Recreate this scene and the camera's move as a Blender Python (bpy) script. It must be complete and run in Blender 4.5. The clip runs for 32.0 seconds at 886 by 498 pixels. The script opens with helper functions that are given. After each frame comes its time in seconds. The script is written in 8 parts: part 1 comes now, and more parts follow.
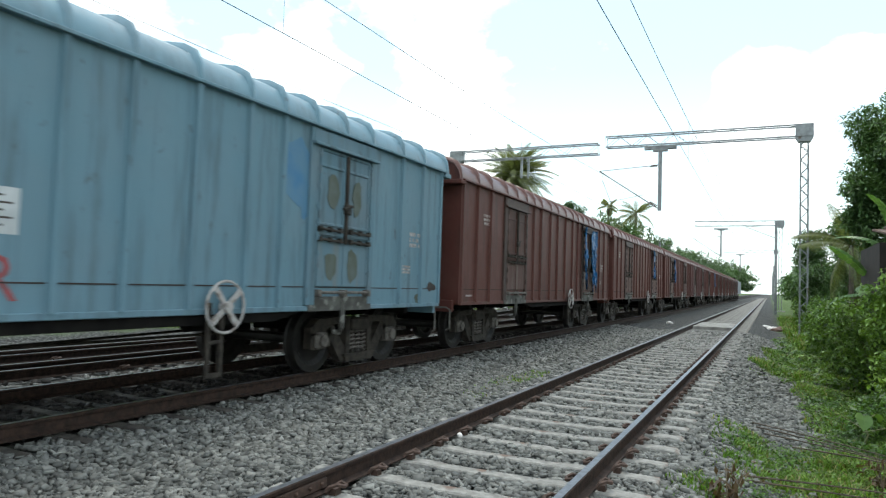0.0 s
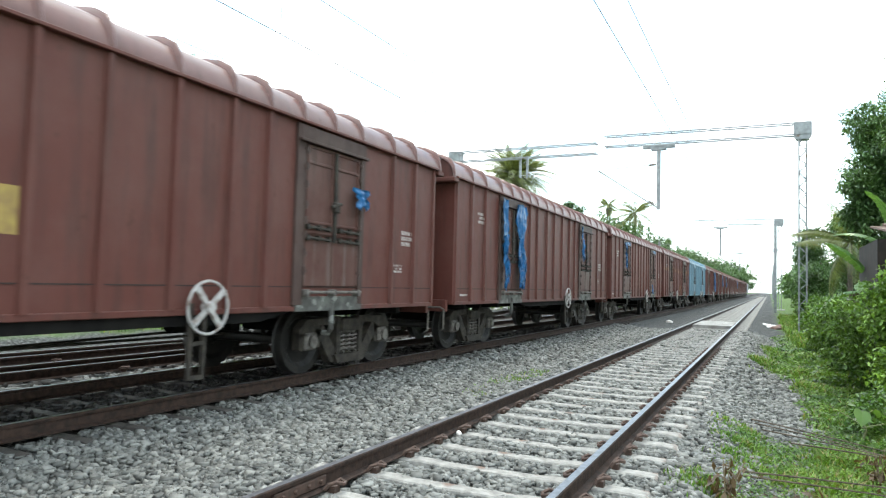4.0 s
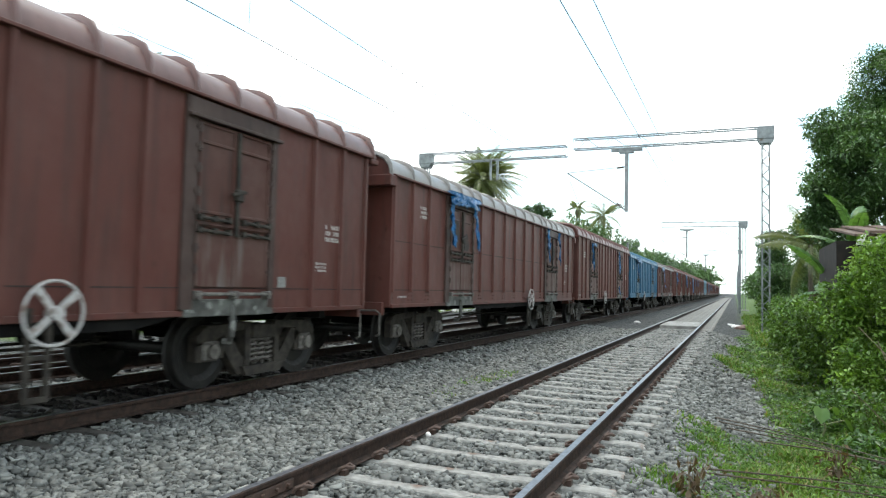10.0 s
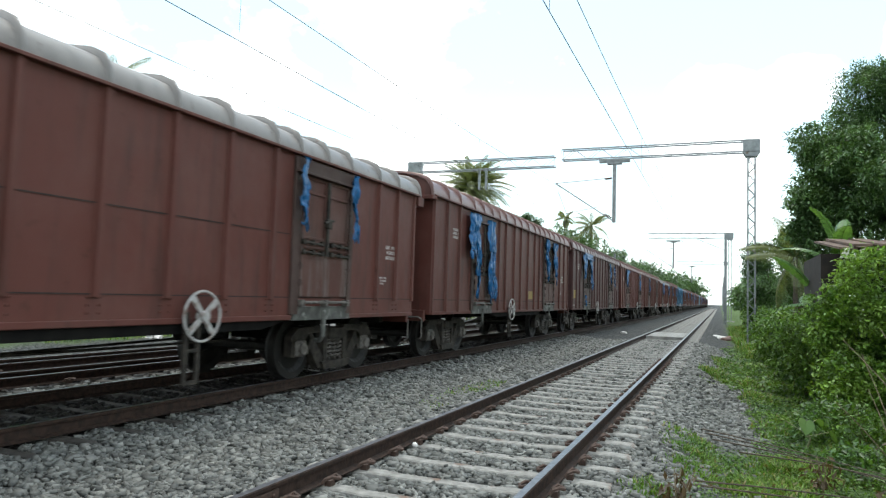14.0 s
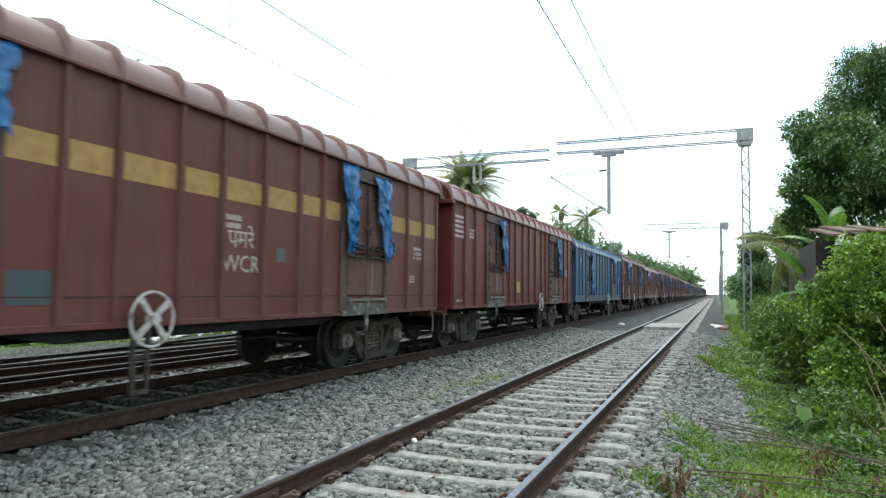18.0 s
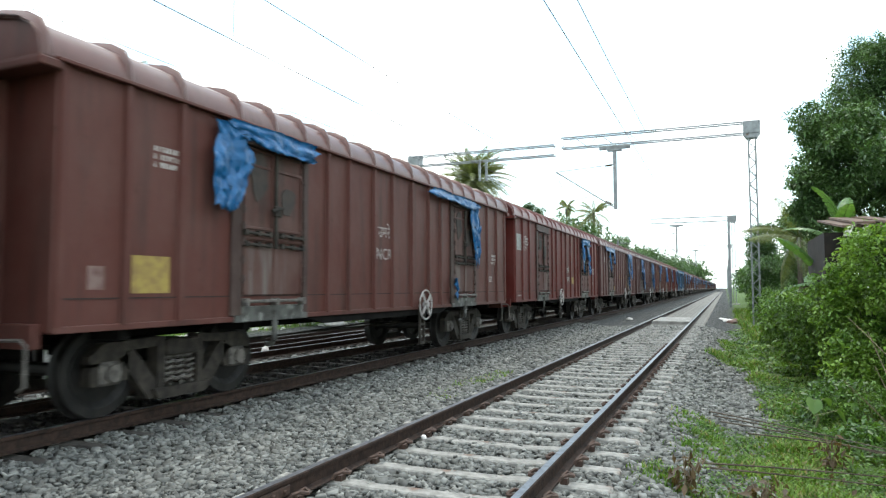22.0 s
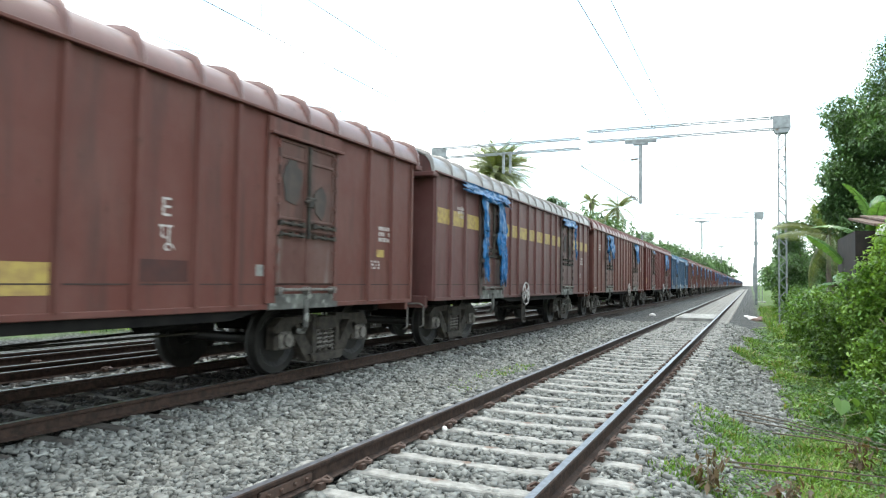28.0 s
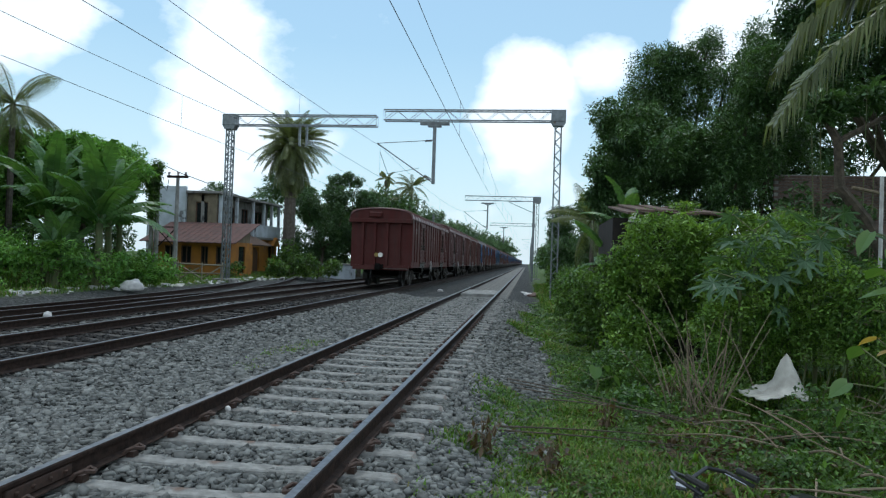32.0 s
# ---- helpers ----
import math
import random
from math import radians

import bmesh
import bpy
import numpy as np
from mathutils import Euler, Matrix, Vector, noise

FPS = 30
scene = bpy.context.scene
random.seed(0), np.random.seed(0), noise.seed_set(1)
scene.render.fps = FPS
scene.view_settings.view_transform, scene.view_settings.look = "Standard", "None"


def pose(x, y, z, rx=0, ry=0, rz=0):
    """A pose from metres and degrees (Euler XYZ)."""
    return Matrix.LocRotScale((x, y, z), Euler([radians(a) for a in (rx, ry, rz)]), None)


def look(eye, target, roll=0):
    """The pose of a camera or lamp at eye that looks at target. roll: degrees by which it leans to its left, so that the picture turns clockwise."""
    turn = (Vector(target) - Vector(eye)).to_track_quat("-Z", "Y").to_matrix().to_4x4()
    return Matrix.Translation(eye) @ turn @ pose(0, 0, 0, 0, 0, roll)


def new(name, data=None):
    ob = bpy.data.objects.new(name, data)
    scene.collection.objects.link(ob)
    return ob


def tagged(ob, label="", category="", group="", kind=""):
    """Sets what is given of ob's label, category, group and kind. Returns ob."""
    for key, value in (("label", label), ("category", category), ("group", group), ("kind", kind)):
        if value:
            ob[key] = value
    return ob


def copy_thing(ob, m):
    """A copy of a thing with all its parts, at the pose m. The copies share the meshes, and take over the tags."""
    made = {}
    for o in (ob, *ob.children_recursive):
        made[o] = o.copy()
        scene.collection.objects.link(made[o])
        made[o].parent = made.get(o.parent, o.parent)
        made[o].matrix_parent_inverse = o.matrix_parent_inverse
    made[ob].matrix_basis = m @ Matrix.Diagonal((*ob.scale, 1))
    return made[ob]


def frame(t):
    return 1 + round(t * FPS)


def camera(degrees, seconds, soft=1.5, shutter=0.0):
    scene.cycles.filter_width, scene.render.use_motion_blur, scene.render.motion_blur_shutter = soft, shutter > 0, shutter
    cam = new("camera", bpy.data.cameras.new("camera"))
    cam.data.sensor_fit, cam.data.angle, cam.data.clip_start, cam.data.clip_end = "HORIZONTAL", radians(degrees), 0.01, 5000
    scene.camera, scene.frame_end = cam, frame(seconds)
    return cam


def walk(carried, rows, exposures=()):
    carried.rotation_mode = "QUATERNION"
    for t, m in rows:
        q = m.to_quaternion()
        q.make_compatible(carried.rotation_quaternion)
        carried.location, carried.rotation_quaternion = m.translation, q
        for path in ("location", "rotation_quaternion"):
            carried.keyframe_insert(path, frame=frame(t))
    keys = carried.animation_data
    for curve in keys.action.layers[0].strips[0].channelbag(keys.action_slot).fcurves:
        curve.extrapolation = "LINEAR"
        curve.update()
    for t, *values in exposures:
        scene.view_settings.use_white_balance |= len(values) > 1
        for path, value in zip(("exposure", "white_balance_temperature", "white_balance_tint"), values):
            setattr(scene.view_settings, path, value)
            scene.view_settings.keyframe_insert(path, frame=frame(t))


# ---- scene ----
cam = camera(66.37, 32.0, soft=1.25, shutter=0.12)
# X to the side of the line, Y along the rails, Z up; rail tops at z = 0
X1, X2, X3 = -2.234, -7.06, -10.70       # track centres
LIFT = 0.068                             # the train's track lies this much higher
GAUGE = 1.745                            # between rail head centres
PATH = [
    (0, pose(-0.056, -0.002, 1.447, 92.882, -1.871, 25.705)),
    (0.5, pose(-0.023, -0.014, 1.432, 93.140, -1.660, 25.444)),
    (1, pose(-0.019, -0.015, 1.429, 93.169, -1.466, 25.500)),
    (1.5, pose(-0.017, -0.021, 1.429, 93.176, -1.498, 25.790)),
    (2, pose(-0.016, -0.023, 1.428, 93.118, -1.452, 25.640)),
    (2.5, pose(-0.015, -0.006, 1.422, 93.209, -1.408, 25.770)),
    (4.5, pose(-0.030, -0.014, 1.425, 92.896, -1.543, 25.728)),
    (5, pose(-0.027, -0.013, 1.428, 93.422, -1.533, 25.974)),
    (5.5, pose(-0.020, -0.019, 1.418, 92.184, -0.809, 25.275)),
    (6, pose(-0.023, -0.001, 1.427, 91.814, -0.295, 25.125)),
    (6.5, pose(-0.018, 0.000, 1.424, 92.124, 0.103, 24.864)),
    (7, pose(-0.021, -0.004, 1.430, 92.208, -0.296, 24.846)),
    (7.5, pose(-0.013, -0.007, 1.423, 92.352, -0.860, 23.701)),
    (8, pose(-0.012, -0.010, 1.423, 92.843, -0.888, 24.072)),
    (8.5, pose(-0.011, -0.006, 1.420, 92.921, -0.812, 24.154)),
    (9, pose(-0.017, -0.014, 1.426, 93.034, -1.303, 23.608)),
    (9.5, pose(-0.023, -0.009, 1.429, 93.145, -1.420, 23.244)),
    (10, pose(-0.011, -0.010, 1.420, 93.158, -1.360, 23.244)),
    (10.5, pose(-0.019, -0.009, 1.424, 93.248, -1.297, 23.325)),
    (11, pose(-0.011, -0.009, 1.422, 93.203, -1.044, 22.607)),
    (11.5, pose(-0.010, -0.016, 1.425, 93.465, -1.297, 22.998)),
    (12, pose(-0.016, -0.010, 1.427, 93.440, -1.364, 22.916)),
    (12.5, pose(-0.025, -0.015, 1.427, 93.583, -1.678, 22.831)),
    (13, pose(-0.024, -0.010, 1.423, 93.683, -1.797, 22.668)),
    (13.5, pose(-0.025, -0.019, 1.424, 93.963, -1.913, 22.509)),
    (14, pose(-0.020, -0.010, 1.427, 93.937, -1.831, 22.193)),
    (14.5, pose(-0.016, -0.010, 1.426, 93.800, -1.348, 22.127)),
    (15, pose(-0.006, -0.003, 1.425, 93.526, -0.977, 21.863)),
    (15.5, pose(-0.003, -0.000, 1.424, 93.253, -0.710, 21.258)),
    (17.5, pose(-0.010, -0.009, 1.425, 93.440, -0.443, 21.690)),
    (18, pose(-0.009, -0.003, 1.426, 93.561, -0.564, 21.968)),
    (18.5, pose(0.003, -0.008, 1.425, 93.520, -0.346, 21.990)),
    (19, pose(0.003, -0.003, 1.423, 93.316, -0.300, 21.913)),
    (19.5, pose(-0.003, -0.011, 1.429, 93.484, -0.367, 21.790)),
    (20, pose(-0.005, -0.010, 1.424, 93.651, -0.325, 21.556)),
    (20.5, pose(0.003, -0.007, 1.426, 93.848, -0.389, 21.215)),
    (21, pose(-0.011, -0.011, 1.433, 93.711, -0.344, 21.303)),
    (21.5, pose(-0.005, -0.007, 1.427, 93.484, -0.327, 21.431)),
    (22, pose(-0.005, -0.011, 1.419, 93.346, 0.212, 22.591)),
    (22.5, pose(-0.017, -0.008, 1.426, 92.939, -0.215, 23.179)),
    (23, pose(-0.017, -0.009, 1.423, 92.900, 0.009, 23.202)),
    (23.5, pose(-0.017, -0.004, 1.421, 93.114, -0.017, 23.075)),
    (24, pose(-0.027, -0.010, 1.425, 93.075, -0.044, 23.128)),
    (24.5, pose(-0.024, -0.011, 1.421, 92.916, -0.111, 23.596)),
    (25, pose(-0.024, -0.015, 1.421, 92.710, -0.141, 24.014)),
    (25.5, pose(-0.017, -0.011, 1.423, 92.756, -0.052, 24.134)),
    (27.5, pose(-0.032, -0.001, 1.422, 92.459, -0.812, 24.380)),
    (28, pose(-0.027, -0.010, 1.419, 92.651, -0.834, 24.392)),
    (28.5, pose(-0.022, -0.013, 1.419, 92.790, -0.837, 24.337)),
    (29, pose(-0.020, -0.016, 1.419, 92.872, -0.806, 24.334)),
    (29.5, pose(-0.025, -0.013, 1.422, 92.976, -0.717, 24.215)),
    (30, pose(-0.012, -0.023, 1.422, 93.140, -0.737, 24.219)),
    (30.5, pose(-0.026, -0.015, 1.424, 93.104, -1.028, 24.126)),
    (30.6, pose(-0.018, -0.007, 1.424, 92.959, -1.036, 23.599)),
    (30.7, pose(-0.010, 0.000, 1.425, 92.813, -1.044, 22.384)),
    (30.8, pose(-0.001, 0.008, 1.426, 92.667, -1.052, 20.660)),
    (30.9, pose(0.007, 0.016, 1.426, 92.521, -1.059, 18.264)),
    (31, pose(0.015, 0.023, 1.427, 92.375, -1.067, 15.599)),
    (31.1, pose(0.020, 0.024, 1.426, 92.098, -1.199, 13.385)),
    (31.2, pose(0.025, 0.024, 1.426, 91.820, -1.332, 11.061)),
    (31.3, pose(0.030, 0.025, 1.425, 91.542, -1.464, 9.248)),
    (31.4, pose(0.035, 0.025, 1.424, 91.264, -1.596, 8.155)),
    (31.5, pose(0.040, 0.026, 1.424, 90.986, -1.728, 7.657)),
    (32, pose(0.000, 0.000, 1.429, 90.987, -1.884, 7.139)),
]
EXPOSURES = [(0.0, 0.55, 6400, 4), (1.0, 0.98, 6400, 4), (2.0, 1.28, 6400, 4), (5.0, 1.40, 6400, 4), (6.0, 1.44, 6400, 4), (7.0, 1.06, 6400, 4), (8.0, 0.90, 6400, 4), (9.0, 1.18, 6400, 4), (10.0, 0.90, 6400, 4), (11.0, 1.13, 6400, 4), (12.0, 1.18, 6400, 4), (13.0, 1.13, 6400, 4), (14.0, 0.68, 6400, 4), (15.0, 0.73, 6400, 4), (18.0, 0.95, 6400, 4), (19.0, 0.98, 6400, 4), (20.0, 0.95, 6400, 4), (21.0, 0.78, 6400, 4), (22.0, 0.98, 6400, 4), (23.0, 1.23, 6400, 4), (24.0, 1.23, 6400, 4), (25.0, 0.96, 6400, 4), (28.0, 1.40, 6400, 4), (29.0, 1.46, 6400, 4), (30.0, 1.53, 6400, 4), (30.5, 1.53, 6400, 4), (30.7, 0.60, 6400, 4), (31.0, -0.40, 5850, 3), (31.4, -0.40, 5750, 3), (32.0, -0.35, 5750, 3)]
walk(cam, PATH, EXPOSURES)


def train_y(t):
    """Where the rear coupling of the last wagon stands along the line."""
    u = t - 16.0
    return -221.114 + u * (15.2892 + u * (0.0319816 + u * -0.0000073717))


# ---- world and sun ----
world = bpy.data.worlds.new("sky")
scene.world = world
world.use_nodes = True
wn, wl = world.node_tree.nodes, world.node_tree.links
wn.clear()
w_out = wn.new("ShaderNodeOutputWorld")
w_bg = wn.new("ShaderNodeBackground")
w_bg.inputs["Strength"].default_value = 0.13
w_sky = wn.new("ShaderNodeTexSky")
w_sky.sky_type = "NISHITA"
w_sky.sun_disc = False
w_sky.sun_elevation = radians(74)
w_sky.sun_rotation = radians(-20)
w_sky.air_density, w_sky.dust_density, w_sky.ozone_density = 1.6, 0.4, 3.0
w_tc = wn.new("ShaderNodeTexCoord")
w_sep = wn.new("ShaderNodeSeparateXYZ")
wl.new(w_tc.outputs["Generated"], w_sep.inputs[0])


def w_math(op, a, b):
    q = wn.new("ShaderNodeMath")
    q.operation = op
    for i, v in enumerate((a, b)):
        if isinstance(v, (int, float)):
            q.inputs[i].default_value = v
        else:
            wl.new(v, q.inputs[i])
    return q.outputs[0]


def w_spot(d, radius):
    """1 in the direction d of the sky, falling to 0 at the radius."""
    q = wn.new("ShaderNodeVectorMath")
    q.operation = "DISTANCE"
    q.inputs[1].default_value = d
    wl.new(w_tc.outputs["Generated"], q.inputs[0])
    r = wn.new("ShaderNodeMapRange")
    r.interpolation_type = "SMOOTHSTEP"
    r.inputs["From Max"].default_value = radius
    r.inputs["To Min"].default_value, r.inputs["To Max"].default_value = 1.0, 0.0
    wl.new(q.outputs["Value"], r.inputs["Value"])
    return r.outputs["Result"]


# broken cumulus: heaps over the line and to its side, clear sky between them
w_map = wn.new("ShaderNodeMapping")
w_map.inputs["Scale"].default_value = (1.0, 1.0, 1.5)
w_map.inputs["Location"].default_value = (0.35, 0.0, 0.12)
wl.new(w_tc.outputs["Generated"], w_map.inputs["Vector"])
w_n = wn.new("ShaderNodeTexNoise")
w_n.inputs["Scale"].default_value, w_n.inputs["Detail"].default_value, w_n.inputs["Roughness"].default_value = 5.5, 10.0, 0.55
wl.new(w_map.outputs["Vector"], w_n.inputs["Vector"])
w_heap = 0.0
for d, r in (((0.0, 0.967, 0.235), 0.12), ((0.10, 0.95, 0.28), 0.09), ((-0.43, 0.88, 0.20), 0.17), ((-0.60, 0.744, 0.29), 0.12), ((0.24, 0.91, 0.34), 0.10)):
    w_heap = w_math("MAXIMUM", w_heap, w_spot(d, r))
w_gap = 0.0
for d, r in (((-0.2, 0.92, 0.33), 0.34), ((-0.55, 0.80, 0.22), 0.30), ((0.16, 0.96, 0.20), 0.22), ((0.1, 0.9, 0.42), 0.3)):
    w_gap = w_math("MAXIMUM", w_gap, w_spot(d, r))
w_sum = w_math("ADD", w_n.outputs["Fac"], w_math("SUBTRACT", w_math("MULTIPLY", w_heap, 0.45), w_math("MULTIPLY", w_gap, 0.26)))
w_r = wn.new("ShaderNodeMapRange")
w_r.inputs["From Min"].default_value, w_r.inputs["From Max"].default_value = 0.42, 0.57
wl.new(w_sum, w_r.inputs["Value"])
w_haze = wn.new("ShaderNodeMapRange")
w_haze.inputs["From Min"].default_value, w_haze.inputs["From Max"].default_value = 0.02, 0.30
w_haze.inputs["To Min"].default_value, w_haze.inputs["To Max"].default_value = 0.76, 0.33
wl.new(w_sep.outputs["Z"], w_haze.inputs["Value"])
w_blue = wn.new("ShaderNodeMixRGB")
w_blue.blend_type = "MULTIPLY"
w_blue.inputs["Fac"].default_value = 1.0
w_blue.inputs["Color2"].default_value = (1.0, 1.16, 1.12, 1)
wl.new(w_sky.outputs["Color"], w_blue.inputs["Color1"])
w_low = wn.new("ShaderNodeMixRGB")
w_low.inputs["Color2"].default_value = (8.2, 9.1, 10.0, 1)
wl.new(w_haze.outputs["Result"], w_low.inputs["Fac"])
wl.new(w_blue.outputs["Color"], w_low.inputs["Color1"])
w_mix = wn.new("ShaderNodeMixRGB")
w_mix.inputs["Color2"].default_value = (11.0, 11.3, 11.6, 1)
wl.new(w_r.outputs["Result"], w_mix.inputs["Fac"])
wl.new(w_low.outputs["Color"], w_mix.inputs["Color1"])
wl.new(w_mix.outputs["Color"], w_bg.inputs["Color"])
wl.new(w_bg.outputs["Background"], w_out.inputs["Surface"])

sun_data = bpy.data.lights.new("sun", "SUN")
sun_data.energy, sun_data.angle, sun_data.color = 1.1, radians(12), (1.0, 0.95, 0.87)
sun = new("sun", sun_data)
sun.matrix_world = look((-6, 16, 60), (0, 0, 0))


# ---- materials ----
def material(name, color, color2=None, rough=0.7, metal=0.0, scale=6.0, detail=6.0, bump=0.0, bump_scale=40.0,
             island=0.0, spec=0.4, lo=0.35, hi=0.65, speck=None, speck_scale=3.0, speck_lo=0.62, speck_hi=0.7):
    """A surface with two colours mixed by noise, finer grain on top, optional stains and relief."""
    m = bpy.data.materials.new(name)
    m.use_nodes = True
    n, l = m.node_tree.nodes, m.node_tree.links
    p = n["Principled BSDF"]
    p.inputs["Roughness"].default_value, p.inputs["Metallic"].default_value = rough, metal
    p.inputs["Specular IOR Level"].default_value = spec
    geo = n.new("ShaderNodeNewGeometry")
    tc = n.new("ShaderNodeTexCoord")
    tex = n.new("ShaderNodeTexNoise")
    tex.inputs["Scale"].default_value, tex.inputs["Detail"].default_value = scale, detail
    l.new(tc.outputs["Object"], tex.inputs["Vector"])
    ramp = n.new("ShaderNodeValToRGB")
    ramp.color_ramp.elements[0].position, ramp.color_ramp.elements[1].position = lo, hi
    ramp.color_ramp.elements[0].color = (*color, 1)
    ramp.color_ramp.elements[1].color = (*(color2 or [c * 0.75 for c in color]), 1)
    l.new(tex.outputs["Fac"], ramp.inputs["Fac"])
    out = ramp.outputs["Color"]
    if speck:
        t2 = n.new("ShaderNodeTexNoise")
        t2.inputs["Scale"].default_value, t2.inputs["Detail"].default_value = speck_scale, 8.0
        l.new(tc.outputs["Object"], t2.inputs["Vector"])
        r2 = n.new("ShaderNodeValToRGB")
        r2.color_ramp.elements[0].position, r2.color_ramp.elements[1].position = speck_lo, speck_hi
        l.new(t2.outputs["Fac"], r2.inputs["Fac"])
        mx = n.new("ShaderNodeMixRGB")
        mx.inputs["Color2"].default_value = (*speck, 1)
        l.new(r2.outputs["Color"], mx.inputs["Fac"])
        l.new(out, mx.inputs["Color1"])
        out = mx.outputs["Color"]
    if island:
        hsv = n.new("ShaderNodeHueSaturation")
        mr = n.new("ShaderNodeMapRange")
        mr.inputs["To Min"].default_value, mr.inputs["To Max"].default_value = 1 - island, 1 + island
        l.new(geo.outputs["Random Per Island"], mr.inputs["Value"])
        l.new(mr.outputs["Result"], hsv.inputs["Value"])
        l.new(out, hsv.inputs["Color"])
        out = hsv.outputs["Color"]
    l.new(out, p.inputs["Base Color"])
    if bump:
        t3 = n.new("ShaderNodeTexNoise")
        t3.inputs["Scale"].default_value, t3.inputs["Detail"].default_value = bump_scale, 8.0
        l.new(tc.outputs["Object"], t3.inputs["Vector"])
        b = n.new("ShaderNodeBump")
        b.inputs["Strength"].default_value, b.inputs["Distance"].default_value = bump, 0.02
        l.new(t3.outputs["Fac"], b.inputs["Height"])
        l.new(b.outputs["Normal"], p.inputs["Normal"])
    return m


def leaf_material(name, color, color2, island=0.35, trans=0.35, rough=0.45):
    """Leaves: glossy on top, letting some light through, each a little different."""
    m = material(name, color, color2, rough=rough, scale=1.3, detail=3.0, island=island, spec=0.35)
    n, l = m.node_tree.nodes, m.node_tree.links
    p, out = n["Principled BSDF"], n["Material Output"]
    tr = n.new("ShaderNodeBsdfTranslucent")
    mx = n.new("ShaderNodeMixShader")
    mx.inputs["Fac"].default_value = trans
    src = p.inputs["Base Color"].links[0].from_socket
    br = n.new("ShaderNodeMixRGB")
    br.blend_type = "MULTIPLY"
    br.inputs["Fac"].default_value = 1.0
    br.inputs["Color2"].default_value = (1.3, 1.35, 0.55, 1)
    l.new(src, br.inputs["Color1"])
    l.new(br.outputs["Color"], tr.inputs["Color"])
    l.new(p.outputs["BSDF"], mx.inputs[1])
    l.new(tr.outputs["BSDF"], mx.inputs[2])
    l.new(mx.outputs["Shader"], out.inputs["Surface"])
    return m


def paint_material(name, rough=0.5, spec=0.25, grime=(0.025, 0.02, 0.017), streak=0.5, pale=0.10, dents=0.35):
    """Wagon paint in the object's own colour: faded patches, vertical streaks, soot, shallow dents."""
    m = bpy.data.materials.new(name)
    m.use_nodes = True
    n, l = m.node_tree.nodes, m.node_tree.links
    p = n["Principled BSDF"]
    p.inputs["Roughness"].default_value = rough
    p.inputs["Specular IOR Level"].default_value = spec
    info, tc = n.new("ShaderNodeObjectInfo"), n.new("ShaderNodeTexCoord")
    off = n.new("ShaderNodeVectorMath")
    comb = n.new("ShaderNodeCombineXYZ")
    mul = n.new("ShaderNodeMath")
    mul.operation = "MULTIPLY"
    mul.inputs[1].default_value = 37.0
    l.new(info.outputs["Random"], mul.inputs[0])
    for i in range(3):
        l.new(mul.outputs[0], comb.inputs[i])
    l.new(tc.outputs["Object"], off.inputs[0])
    l.new(comb.outputs[0], off.inputs[1])

    def noise_fac(scale, stretch, lo, hi, detail=7.0):
        mp = n.new("ShaderNodeMapping")
        mp.inputs["Scale"].default_value = stretch
        t = n.new("ShaderNodeTexNoise")
        t.inputs["Scale"].default_value, t.inputs["Detail"].default_value = scale, detail
        t.inputs["Roughness"].default_value = 0.62
        r = n.new("ShaderNodeMapRange")
        r.inputs["From Min"].default_value, r.inputs["From Max"].default_value = lo, hi
        l.new(off.outputs[0], mp.inputs["Vector"])
        l.new(mp.outputs["Vector"], t.inputs["Vector"])
        l.new(t.outputs["Fac"], r.inputs["Value"])
        return r.outputs["Result"], t.outputs["Fac"]

    def scaled(fac, k):
        q = n.new("ShaderNodeMath")
        q.operation = "MULTIPLY"
        q.inputs[1].default_value = k
        l.new(fac, q.inputs[0])
        return q.outputs[0]

    def mix(fac, a, b, mode="MIX"):
        q = n.new("ShaderNodeMixRGB")
        q.blend_type = mode
        l.new(fac, q.inputs["Fac"])
        l.new(a, q.inputs["Color1"])
        q.inputs["Color2"].default_value = (*b, 1)
        return q.outputs["Color"]

    big, _ = noise_fac(0.9, (1, 1, 1), 0.42, 0.68)
    c = mix(scaled(big, pale), info.outputs["Color"], (0.22, 0.165, 0.145))
    st, _ = noise_fac(5.0, (1, 1, 0.10), 0.5, 0.72)
    c = mix(scaled(st, streak), c, grime)
    rust, _ = noise_fac(7.0, (1, 1, 0.6), 0.63, 0.72)
    c = mix(scaled(rust, 0.6), c, (0.05, 0.02, 0.011))
    fine, ff = noise_fac(45.0, (1, 1, 1), 0.3, 0.7, 4.0)
    c = mix(scaled(fine, 0.25), c, (0.55, 0.55, 0.55), "OVERLAY")
    l.new(c, p.inputs["Base Color"])
    _, dent = noise_fac(1.6, (1, 1, 1), 0, 1, 2.0)
    b = n.new("ShaderNodeBump")
    b.inputs["Strength"].default_value, b.inputs["Distance"].default_value = dents, 0.06
    l.new(dent, b.inputs["Height"])
    b2 = n.new("ShaderNodeBump")
    b2.inputs["Strength"].default_value, b2.inputs["Distance"].default_value = 0.12, 0.006
    l.new(ff, b2.inputs["Height"])
    l.new(b.outputs["Normal"], b2.inputs["Normal"])
    l.new(b2.outputs["Normal"], p.inputs["Normal"])
    return m


